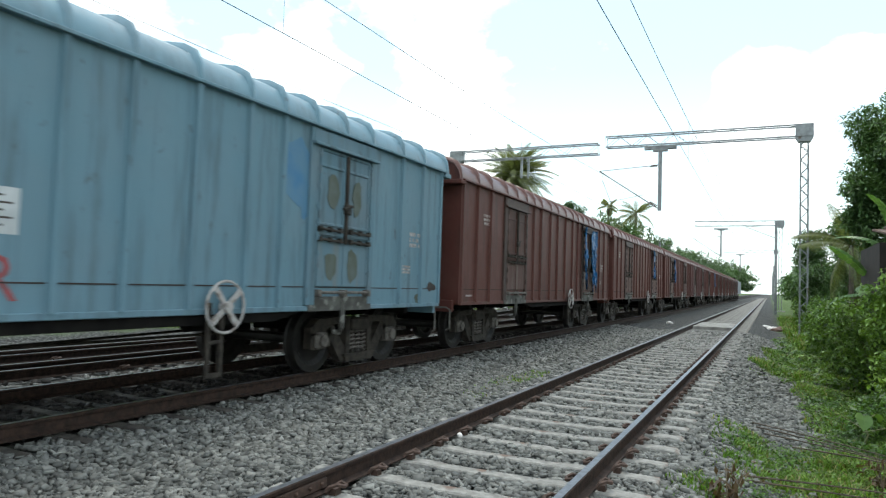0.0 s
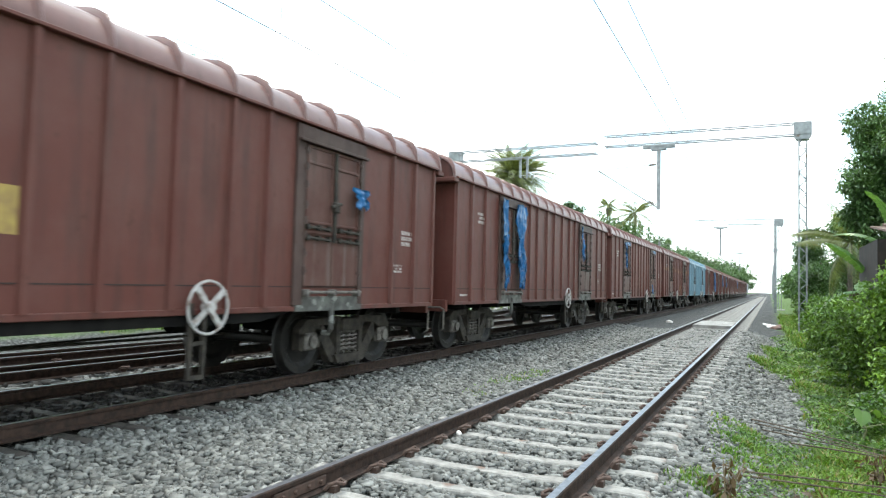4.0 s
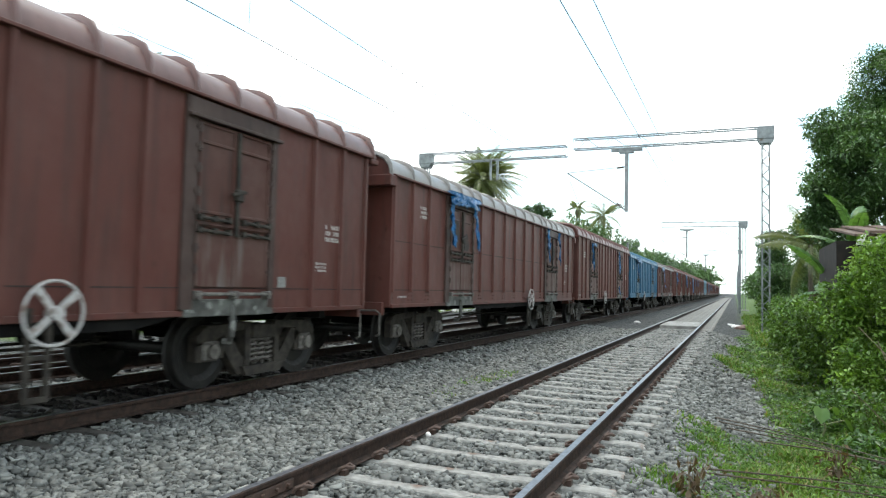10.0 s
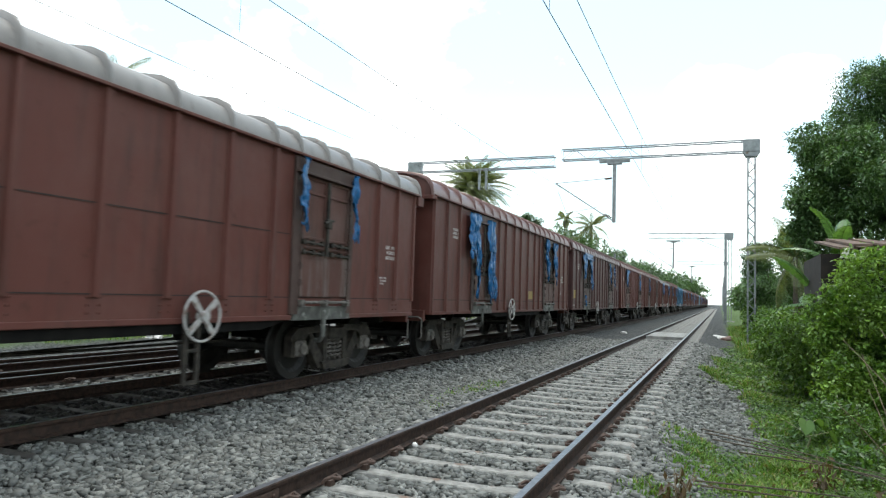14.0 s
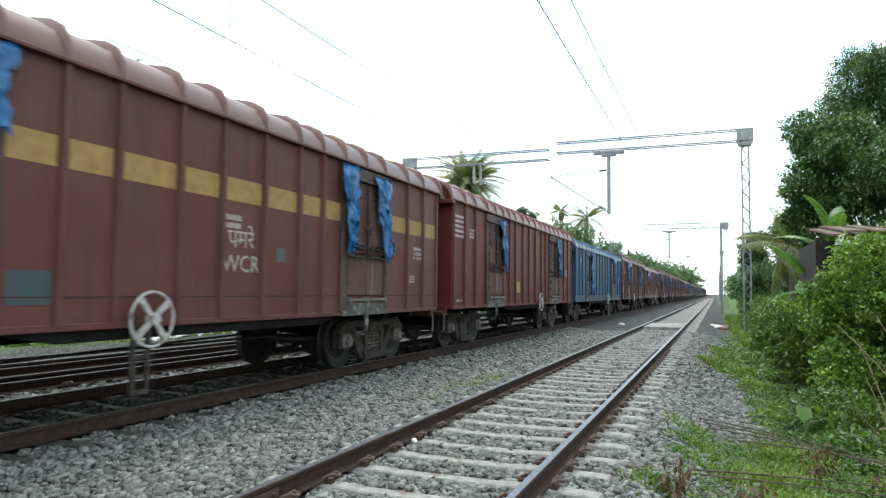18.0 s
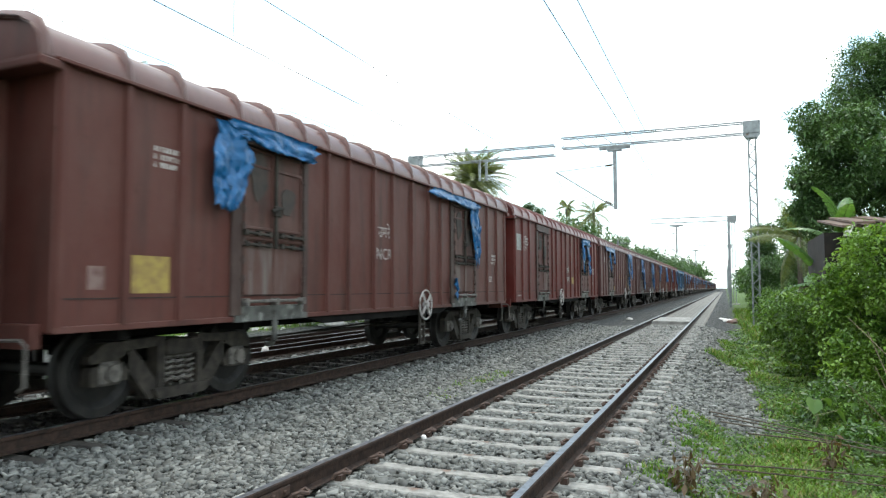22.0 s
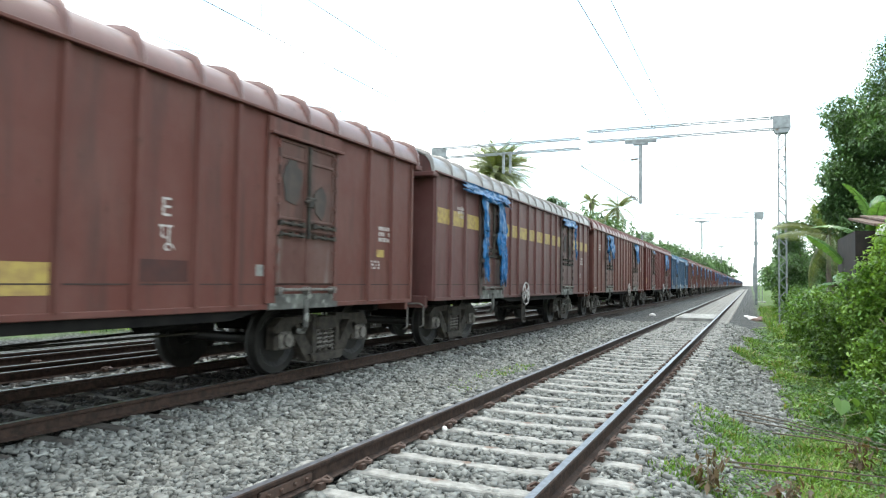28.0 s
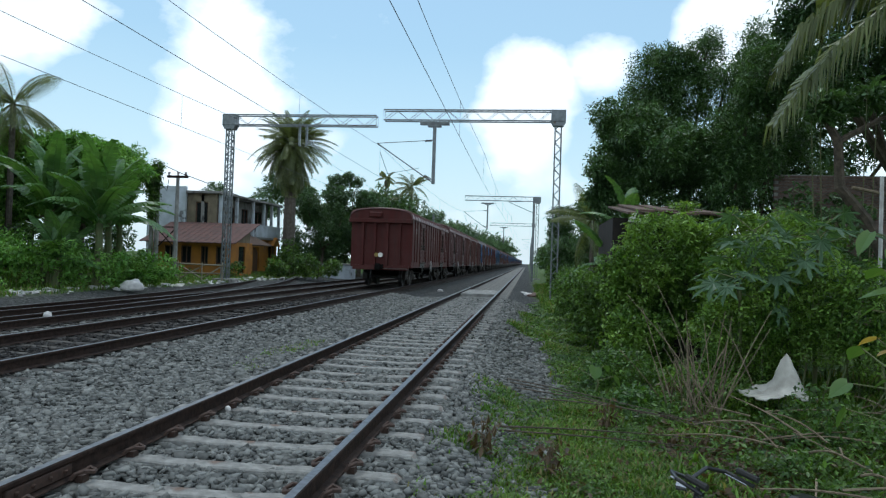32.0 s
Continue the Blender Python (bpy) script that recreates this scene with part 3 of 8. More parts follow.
def stones(name, zones, seed, label, mat):
    """Crushed stones lying close together, as one mesh. zones: x0, x1, y0, y1, per square metre, size."""
    rng = np.random.default_rng(seed)
    cube = np.array([(x, y, z) for x in (-1, 1) for y in (-1, 1) for z in (-1, 1)], float)
    quads = np.array([(0, 1, 3, 2), (4, 6, 7, 5), (0, 4, 5, 1), (2, 3, 7, 6), (0, 2, 6, 4), (1, 5, 7, 3)])
    allv, count = [], 0
    for x0, x1, y0, y1, dens, size in zones:
        k = int((x1 - x0) * (y1 - y0) * dens)
        xy = np.column_stack((rng.uniform(x0, x1, k), rng.uniform(y0, y1, k)))
        keep = np.ones(k, bool)
        for c in (X1, X2, X3):
            for s in (-1, 1):
                keep &= np.abs(xy[:, 0] - (c + s * GAUGE / 2)) > 0.085
            on = (np.abs(xy[:, 0] - c) < 1.36) & (np.abs(((xy[:, 1] - SLEEPER0 + 0.3) % 0.6) - 0.3) < 0.118)
            keep &= ~on | ((rng.random(k) < 0.16) & (np.abs(xy[:, 0] - c) < 0.6))
        xy = xy[keep]
        k = len(xy)
        s = size * rng.uniform(0.5, 1.35, (k, 1, 1)) * np.stack((rng.uniform(0.8, 1.5, (k, 1)), rng.uniform(0.55, 1.05, (k, 1)), rng.uniform(0.25, 0.7, (k, 1))), -1)
        v = cube[None] * rng.uniform(0.45, 1.0, (k, 8, 3)) * s
        a, b = rng.uniform(0, 6.28, (2, k))
        ca, sa, cb, sb = np.cos(a), np.sin(a), np.cos(b * 0.32 - 1), np.sin(b * 0.32 - 1)
        x, y, z = v[..., 0], v[..., 1], v[..., 2]
        y, z = y * cb[:, None] - z * sb[:, None], y * sb[:, None] + z * cb[:, None]
        x, y = x * ca[:, None] - y * sa[:, None], x * sa[:, None] + y * ca[:, None]
        gz = np.array([ground_z(p, q) for p, q in xy]) + rng.uniform(-0.014, 0.034, k)
        allv.append(np.stack((x + xy[:, :1], y + xy[:, 1:], z + gz[:, None]), -1).reshape(-1, 3))
        count += k
    v = np.concatenate(allv)
    f = (quads[None] + 8 * np.arange(count)[:, None, None]).reshape(-1, 4)
    me = bpy.data.meshes.new(name)
    me.vertices.add(len(v))
    me.vertices.foreach_set("co", v.astype(np.float32).ravel())
    me.loops.add(f.size)
    me.loops.foreach_set("vertex_index", f.ravel().astype(np.int32))
    me.polygons.add(len(f))
    me.polygons.foreach_set("loop_start", np.arange(0, f.size, 4, dtype=np.int32))
    me.update(calc_edges=True)
    me.materials.append(mat)
    return tagged(new(name, me), label, "ballast", kind="stuff")


SLEEPER0 = 4.346
stones("ballast", [(-6.2, 0.35, 2.2, 7.5, 1000, 0.035), (-6.2, 0.4, 7.5, 13, 700, 0.038), (-6.2, 0.9, 13, 30, 260, 0.046), (0.4, 0.95, 9.5, 13, 420, 0.04),
                   (-6.2, 0.35, -5.0, 2.2, 300, 0.040), (-9.6, -8.3, 2, 24, 120, 0.05), (-13.6, -11.9, 6, 24, 90, 0.055)],
       11, "crushed grey ballast stones round the sleepers", M_STONE)
# stones coloured dark for the shade under the train as well as stains
stones("oily_ballast", [(-8.3, -6.2, -3.0, 14, 300, 0.042), (-8.3, -6.2, 14, 28, 90, 0.052), (-11.9, -9.6, 6, 24, 80, 0.055)],
       12, "oil-stained ballast, darkened further for the shade under the train", M_STONEOILSHADE)


# ---- tracks ----
RAIL = [(-0.068, -0.156), (0.068, -0.156), (0.068, -0.147), (0.012, -0.128), (0.009, -0.045), (0.034, -0.036), (0.036, -0.010), (0.029, -0.001),
        (-0.029, -0.001), (-0.036, -0.010), (-0.034, -0.036), (-0.009, -0.045), (-0.012, -0.128), (-0.068, -0.147)]


def rail(parent, offs, y0, y1, name="rail", step=0):
    """A rail whose centre line is offs(y), rusty at the side and polished on top."""
    ys = [y0, y1] if not step else [y0 + (y1 - y0) * i / step for i in range(step + 1)]
    n = len(RAIL)
    vs = [(offs(y) + u, y, w) for y in ys for u, w in RAIL]
    fs, ids = [], []
    for j in range(len(ys) - 1):
        for i in range(n):
            fs.append((j * n + i, j * n + (i + 1) % n, (j + 1) * n + (i + 1) % n, (j + 1) * n + i))
            ids.append(1 if i in (7,) else 0)
    fs += [tuple(range(n))[::-1], tuple(range((len(ys) - 1) * n, len(ys) * n))]
    ids += [0, 0]
    return link_mesh(name, vs, fs, [M_RUST, M_RAILTOP], parent, "rusty steel rail with a polished running edge", mat_ids=ids)


def sleeper_shape():
    """A prestressed sleeper: sloping sides, raised seats, a lower middle."""
    st = [(-1.375, 0.085, -0.20), (-1.33, 0.100, -0.167), (-0.60, 0.100, -0.158), (-0.42, 0.094, -0.168), (0.42, 0.094, -0.168), (0.60, 0.100, -0.158), (1.33, 0.100, -0.167), (1.375, 0.085, -0.20)]
    vs = []
    for x, w, zt in st:
        vs += [(x, -w - 0.03, -0.36), (x, -w * 0.82, zt - 0.012), (x, -w * 0.68, zt), (x, w * 0.68, zt), (x, w * 0.82, zt - 0.012), (x, w + 0.03, -0.36)]
    fs = [(j * 6 + i, j * 6 + i + 1, (j + 1) * 6 + i + 1, (j + 1) * 6 + i) for j in range(len(st) - 1) for i in range(5)]
    fs += [tuple(range(6)), tuple(range(len(vs) - 6, len(vs)))[::-1]]
    return vs, fs


def clip_shape(bm, x, s):
    """A sprung rail clip: a bent bar that grips the rail foot."""
    pts = [(x + s * 0.078, -0.075, -0.140), (x + s * 0.10, -0.06, -0.105), (x + s * 0.145, -0.03, -0.088), (x + s * 0.180, 0.02, -0.105),
           (x + s * 0.165, 0.07, -0.110), (x + s * 0.115, 0.085, -0.095), (x + s * 0.078, 0.04, -0.125)]
    bent(bm, pts, 0.0165, 6)
    box(bm, x + s * 0.11 - 0.03, x + s * 0.11 + 0.03, -0.035, 0.035, -0.170, -0.12)


def track(name, cx, y_singles, y_end, clips_to, label, mat=M_SLEEPER, sunk=0.0, z=0.0):
    t = thing(name, pose(cx, 0, z), label, "railway track", kind="structure")
    for s in (-1, 1):
        rail(t, lambda y, s=s: s * GAUGE / 2, -80, 900)
    vs, fs = sleeper_shape()
    first = None
    i0, i1 = int((y_singles[0] - SLEEPER0) / 0.6), int((y_singles[1] - SLEEPER0) / 0.6)
    rng = random.Random(5)
    for i in range(i0, i1):
        m = pose(rng.uniform(-0.02, 0.02), SLEEPER0 + 0.6 * i, rng.uniform(-0.012, 0.006) - sunk, 0, 0, rng.uniform(-0.7, 0.7))
        if first is None:
            first = link_mesh("sleeper", vs, fs, mat, t, "weathered concrete sleeper sunk in ballast")
            first.matrix_basis = m
        else:
            same_mesh(first, m)
    av, af = [], []
    for i in range(i1, int((y_end - SLEEPER0) / 0.6)):
        o = len(av)
        av += [(x, y + SLEEPER0 + 0.6 * i, z) for x, y, z in vs]
        af += [tuple(o + k for k in f) for f in fs]
    if av:
        tagged(link_mesh("far_sleepers", av, af, mat, t), kind="stuff")
    clip = None
    for i in range(i0, int((clips_to - SLEEPER0) / 0.6)):
        for s in (-1, 1):
            for q in (-1, 1):
                m = pose(s * GAUGE / 2, SLEEPER0 + 0.6 * i, 0, 0, 0, 0 if q > 0 else 180)
                if clip is None:
                    bm = bmesh.new()
                    clip_shape(bm, 0, 1)
                    clip = part("rail_clip", bm, M_CLIP, t, "rusty sprung steel rail clip")
                    clip.matrix_basis = m
                else:
                    same_mesh(clip, m)
    # fishplates at a joint
    for y in ((4.05,) if cx == X1 else ()):
        bm = bmesh.new()
        for s in (-1, 1):
            box(bm, -GAUGE / 2 + s * 0.022 - 0.012, -GAUGE / 2 + s * 0.022 + 0.012, y - 0.3, y + 0.3, -0.125, -0.05, 0.004)
            for k in (-0.22, -0.08, 0.08, 0.22):
                tube(bm, (-GAUGE / 2 + s * 0.03, y + k, -0.085), (-GAUGE / 2 + s * 0.062, y + k, -0.085), 0.016, None, 6)
        part("fishplate", bm, M_CLIP, t)
    return t


track("near_track", X1, (-12.0, 70.0), 260.0, 20.0, "broad-gauge railway track on concrete sleepers, rails rusty at the sides")
track("train_track", X2, (-10.0, 34.0), 120.0, -20.0, "broad-gauge track with the goods train on it", M_SLEEPEROLD, 0.02, LIFT)
track("loop_track", X3, (8.0, 22.0), 60.0, 9.0, "worn loop track beside the main line", M_SLEEPEROLD, 0.02)


def diverging(y):
    return -10.45 - 0.0043 * max(0.0, y - 10.0) ** 2 if y < 40 else -10.45 - 0.0043 * 900 - 0.258 * (y - 40)


siding = thing("diverging_track", pose(0, 0, 0), "rusty siding that curves away from the loop", "railway track", kind="structure")
rail(siding, lambda y: diverging(y), 6, 60, step=30)
rail(siding, lambda y: diverging(y) - GAUGE, 6, 60, step=30)

# paved strip across the near track
bm = bmesh.new()
for i in range(5):
    box(bm, X1 - 0.78, X1 + 0.78, 31.0 + i * 0.9, 31.8 + i * 0.9, -0.2, -0.03, 0.012)
tagged(part("crossing_slab", bm, M_CONCRETE), "worn slab crossing between the rails", "paving", kind="structure")
bm = bmesh.new()
bmesh.ops.create_icosphere(bm, subdivisions=2, radius=0.03)
for v in bm.verts:
    v.co *= 1 + 0.25 * noise.noise(v.co * 40)
peb = part("pebble", bm, M_LITTER, None, smooth=True)
peb.matrix_basis = pose(-2.977, 6.594, -0.145)
tagged(peb, "small white pebble on a concrete sleeper", "stone")


# ---- overhead line ----
def lattice_mast(parent, x, y, z0, z1, w):
    """A square mast of four angles with zigzag bracing, each face a part."""
    w = w * 0.76
    for sx in (-1, 1):
        for sy in (-1, 1):
            bm = bmesh.new()
            box(bm, x + sx * w - 0.03, x + sx * w + 0.03, y + sy * w - 0.03, y + sy * w + 0.03, z0, z1)
            part("mast_leg", bm, M_GALV, parent)
    n = int((z1 - z0) / (w * 2.1))
    for sx, sy in ((1, 0), (-1, 0), (0, 1), (0, -1)):
        bm = bmesh.new()
        zig = [(w if i % 2 else -w, z0 + (z1 - z0) * i / n) for i in range(n + 1)]
        sweep(bm, [(x + sx * w, y + e, z) if sx else (x + e, y + sy * w, z) for e, z in zig], 0.028, 4)
        part("mast_bracing", bm, M_GALV, parent)


def boom(parent, x0, x1, y, z0, z1, w):
    """A lattice beam from x0 to x1."""
    for sz in (z0, z1):
        for sy in (-1, 1):
            bm = bmesh.new()
            box(bm, min(x0, x1), max(x0, x1), y + sy * w - 0.028, y + sy * w + 0.028, sz - 0.03, sz + 0.03)
            part("boom_chord", bm, M_GALV, parent)
    n = max(4, int(abs(x1 - x0) / 0.62))
    for sy in (-1, 1):
        bm = bmesh.new()
        zig = [(x0 + (x1 - x0) * i / n, y + sy * w, z0 if i % 2 else z1) for i in range(n + 1)]
        sweep(bm, zig + [(x1, y + sy * w, z1 if n % 2 else z0)], 0.016, 4)
        part("boom_bracing", bm, M_GALV, parent)


def cantilever(parent, x, y, z_top, z_bot, x_wire):
    """A drop post with its insulated bracket, reaching to the wires over a track."""
    bm = bmesh.new()
    box(bm, x - 0.085, x + 0.085, y - 0.07, y + 0.07, z_bot, z_top, 0.012)
    part("drop_post", bm, M_GALV, parent)
    bm = bmesh.new()
    box(bm, x - 0.75, x + 0.75, y - 0.09, y + 0.09, z_top, z_top + 0.16, 0.01)
    box(bm, x - 0.35, x + 0.35, y - 0.11, y + 0.11, z_top - 0.1, z_top, 0.01)
    part("drop_bracket", bm, M_GALV, parent)
    s = 1 if x_wire > x else -1
    xe, ze = x_wire + s * 0.25, 7.35
    bm = bmesh.new()
    tube(bm, (x + s * 0.1, y, z_bot + 0.12), (xe, y, ze), 0.03, None, 6)
    part("bracket_tube", bm, M_GALV, parent)
    bm = bmesh.new()
    tube(bm, (x + s * 0.1, y, ze + 0.18), (xe, y, ze), 0.02, None, 5)
    part("stay_tube", bm, M_GALV, parent)
    for zz in (z_bot + 0.14, ze + 0.16):
        bm = bmesh.new()
        for i in range(5):
            d = 0.14 + 0.07 * i
            k = d / abs(xe - x)
            zc = zz + (ze - zz) * k
            tube(bm, (x + s * d, y, zc), (x + s * (d + 0.035), y, zc + 0.02), 0.075, 0.05, 8)
        part("insulator", bm, M_INSUL, parent, "brown ribbed porcelain insulator")
    bm = bmesh.new()
    tube(bm, (x_wire + s * 0.1, y, 6.9), (x_wire - s * 0.35, y, 5.75), 0.016, None, 5)
    tube(bm, (x + s * 0.75, y, 6.1), (x_wire, y, 5.72), 0.014, None, 5)
    part("register_arm", bm, M_GALV, parent)


def gantry_mast(y, x_mast, x_tip, x_drop, x_wire, z_boom, base=-0.45, drop_top=8.3, drop_bot=5.3, label="galvanised lattice mast with a long boom over the tracks"):
    g = thing("overhead_line_mast", pose(0, 0, 0), label, "railway mast", "overhead line masts")
    s = 1 if x_tip > x_mast else -1
    lattice_mast(g, x_mast, y, base, z_boom - 0.05, 0.20)
    bm = bmesh.new()
    box(bm, x_mast - 0.36, x_mast + 0.36, y - 0.25, y + 0.25, z_boom - 0.03, z_boom + 0.56, 0.015)
    prism(bm, [(x_mast - 0.36, z_boom - 0.03), (x_mast + 0.36, z_boom - 0.03), (x_mast + 0.24, z_boom - 0.24), (x_mast - 0.24, z_boom - 0.24)], "y", y - 0.23, y + 0.23)
    part("head_plate", bm, M_GALV, g)
    boom(g, x_mast + s * 0.36, x_tip, y, z_boom, z_boom + 0.52, 0.2)
    bm = bmesh.new()
    box(bm, x_mast - 0.5, x_mast + 0.5, y - 0.5, y + 0.5, base - 0.4, base + 0.12, 0.04)
    part("footing", bm, M_CONCRETE, g)
    if x_drop is not None:
        cantilever(g, x_drop, y, drop_top, drop_bot, x_wire)
    return g


gantry_mast(34.0, 1.30, -7.52, -4.90, -7.6, 8.52, -0.45)
far_mast = gantry_mast(34.0, -15.80, -7.90, None, None, 8.22, 0.0)
for xx in (-12.0, -11.62):
    bm = bmesh.new()
    box(bm, xx - 0.05, xx + 0.05, 33.93, 34.07, 7.15, 8.3, 0.01)
    part("hanger", bm, M_GALV, far_mast)
bm = bmesh.new()
tube(bm, (-11.6, 34, 7.45), (-10.6, 34, 6.75), 0.025, None, 6)
part("bracket_tube", bm, M_GALV, far_mast)
gantry_mast(80.0, 0.95, -7.6, -4.9, -7.5, 8.7, -0.45)
gantry_mast(134.0, 0.9, -7.6, -4.9, -7.5, 8.7, -0.45)


def line_pole(x, y, z1, arm, label):
    g = thing("line_pole", pose(x, y, 0), label, "pole", "poles along the line")
    bm = bmesh.new()
    box(bm, -0.12, 0.12, -0.1, 0.1, -0.6, z1, 0.02)
    part("post", bm, M_GALV, g)
    bm = bmesh.new()
    tube(bm, (0, 0, z1 - 1.6), (arm, 0, z1 - 0.5), 0.03, None, 5)
    tube(bm, (0, 0, z1 - 0.4), (arm, 0, z1 - 0.5), 0.022, None, 5)
    part("bracket_arm", bm, M_GALV, g)
    return g


line_pole(0.45, 70.0, 8.2, -2.6, "steel line pole with a bracket arm beside the track")
for yy in (180.0, 230.0, 280.0):
    line_pole(0.8, yy, 8.2, -2.6, "steel line pole far along the track")
for yy in (96.0, 150.0, 205.0):
    line_pole(-13.6, yy, 8.0, 2.6, "steel line pole across the tracks")


def wire_pair(x, contact_z, carrier_z, supports, x_sway):
    """A contact wire with its sagging carrier and droppers."""
    t = thing("overhead_wire", pose(0, 0, 0), "thin copper contact wire under a sagging carrier wire", "overhead wire", "overhead wires", kind="structure")
    bm = bmesh.new()
    pts = []
    for i, (a, b) in enumerate(zip(supports[:-1], supports[1:])):
        for k in range(8):
            u = k / 8
            sw = x_sway * (1 - 2 * u) * (1 if i % 2 else -1)
            pts.append((x + sw, a + (b - a) * u, carrier_z - 4 * 0.55 * u * (1 - u)))
    bent(bm, pts, 0.0075, 5)
    part("carrier_wire", bm, M_WIRE, t)
    bm = bmesh.new()
    cpts = [(x + x_sway * (1 if i % 2 == 0 else -1) * -1, y, contact_z) for i, y in enumerate(supports)]
    bent(bm, cpts, 0.0075, 5)
    part("contact_wire", bm, M_WIRE, t)
    for j in range(4, len(pts), 2):
        px, py, pz = pts[j]
        if py > 90 or py < 2 or pz - contact_z < 0.1:
            continue
        bm = bmesh.new()
        tube(bm, (px, py, contact_z), (px, py, pz), 0.0045, None, 4)
        part("dropper", bm, M_WIRE, t)


wire_pair(X1, 5.42, 6.95, [-66, -16, 34, 80, 134, 180, 230, 280, 400], 0.12)
wire_pair(-7.575, 5.62, 7.2, [-66, -16, 34, 80, 134, 180, 230, 280, 400], 0.12)
wire_pair(X3 - 1.0, 5.66, 7.15, [-66, -16, 34, 80, 134, 180], 0.1)


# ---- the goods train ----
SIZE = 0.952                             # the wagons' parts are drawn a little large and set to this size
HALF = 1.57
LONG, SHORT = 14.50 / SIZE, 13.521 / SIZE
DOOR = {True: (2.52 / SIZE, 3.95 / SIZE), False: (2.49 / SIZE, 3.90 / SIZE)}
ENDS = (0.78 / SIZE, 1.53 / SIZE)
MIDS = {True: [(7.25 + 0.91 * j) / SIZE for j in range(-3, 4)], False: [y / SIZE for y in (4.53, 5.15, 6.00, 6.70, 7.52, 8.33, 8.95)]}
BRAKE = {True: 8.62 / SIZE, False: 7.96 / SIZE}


def mul(c, k):
    return tuple(min(1.0, a * k) for a in c)


def roof_outline(ez, rise, grow=0.0):
    half = [(1.60, ez), (1.605, ez + 0.11 * rise), (1.565, ez + 0.36 * rise), (1.46, ez + 0.60 * rise), (1.27, ez + 0.77 * rise), (0.95, ez + 0.88 * rise), (0.5, ez + 0.965 * rise), (0.0, ez + rise)]
    pts = [(x + (grow if x > 0 else 0), z + grow) for x, z in half]
    return pts + [(-x, z) for x, z in pts[-2::-1]]


def wheel_profile(bm, x, s):
    """A forged wheel: flange, tread, dished web and hub, turned about the axle."""
    prof = [(0.0, 0.09), (0.085, 0.09), (0.10, 0.12), (0.055, 0.17), (0.04, 0.33), (0.10, 0.40), (0.10, 0.50), (-0.02, 0.505), (-0.035, 0.53), (-0.055, 0.53), (-0.06, 0.40), (-0.01, 0.33), (-0.005, 0.17), (-0.07, 0.12), (-0.07, 0.09)]
    n = 24
    rings = []
    for k in range(n):
        a = 2 * math.pi * k / n
        rings.append([bm.verts.new((x + s * u, r * math.cos(a), r * math.sin(a))) for u, r in prof])
    for k in range(n):
        A, B = rings[k], rings[(k + 1) % n]
        for i in range(len(prof) - 1):
            bm.faces.new((A[i], A[i + 1], B[i + 1], B[i]))


def make_bogie(parent, y):
    b = new("bogie")
    b.parent = parent
    b.matrix_basis = pose(0, y, 0)
    tagged(b, "grimy cast steel three-piece bogie, darkened for the shade under the body")
    for s in (-1, 1):
        bm = bmesh.new()
        x0, x1 = s * 0.98, s * 1.12
        a, c = min(x0, x1), max(x0, x1)
        for e in (-1, 1):
            prism(bm, [(e * 1.30, 0.58), (e * 1.30, 0.70), (e * 1.12, 0.83), (e * 0.30, 0.86), (e * 0.30, 0.75), (e * 0.80, 0.73), (e * 0.86, 0.62)], "x", a, c)
            prism(bm, [(e * 1.30, 0.62), (e * 1.30, 0.38), (e * 1.20, 0.36), (e * 1.18, 0.62)], "x", a, c)
            prism(bm, [(e * 0.93, 0.64), (e * 0.91, 0.40), (e * 0.80, 0.40), (e * 0.78, 0.70)], "x", a, c)
            prism(bm, [(e * 0.92, 0.66), (e * 0.72, 0.74), (e * 0.34, 0.30), (e * 0.30, 0.14), (e * 0.50, 0.14)], "x", a, c)
            prism(bm, [(e * 0.27, 0.86), (e * 0.38, 0.86), (e * 0.38, 0.18), (e * 0.27, 0.18)], "x", a - 0.02, c + 0.02)
        prism(bm, [(-0.46, 0.25), (0.46, 0.25), (0.38, 0.12), (-0.38, 0.12)], "x", a - 0.04, c + 0.05)
        part("side_frame", bm, M_BOGIE, b)
        for dy in (-0.175, 0.0, 0.175) if s > 0 else (0.0,):
            bm = bmesh.new()
            sweep(bm, [(s * 1.06 + 0.07 * math.cos(q * 0.785), dy + 0.07 * math.sin(q * 0.785), 0.27 + 0.34 * q / 40) for q in range(41)], 0.02, 5)
            part("coil_spring", bm, M_AXLEBOX, b, "grey coil spring")
        bm = bmesh.new()
        box(bm, s * 1.06 - 0.1, s * 1.06 + 0.12, -0.26, 0.26, 0.62, 0.82, 0.02)
        part("bolster_end", bm, M_BOGIE, b)
        for e in (-1, 1):
            bm = bmesh.new()
            box(bm, s * 1.06 - 0.1, s * 1.06 + 0.1, e * 1.05 - 0.14, e * 1.05 + 0.14, 0.37, 0.63, 0.03)
            tube(bm, (s * 1.10, e * 1.05, 0.5), (s * 1.20, e * 1.05, 0.5), 0.105, 0.095, 12)
            part("axle_box", bm, M_AXLEBOX, b, "greasy grey axle box")
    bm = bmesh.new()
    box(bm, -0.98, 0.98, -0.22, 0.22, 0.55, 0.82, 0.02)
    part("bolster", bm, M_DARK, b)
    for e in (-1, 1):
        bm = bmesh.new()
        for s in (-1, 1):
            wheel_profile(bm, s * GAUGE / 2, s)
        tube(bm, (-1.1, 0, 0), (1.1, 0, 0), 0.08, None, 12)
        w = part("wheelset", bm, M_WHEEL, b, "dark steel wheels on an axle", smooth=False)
        w.matrix_basis = pose(0, e * 1.05, 0.505)
    return b


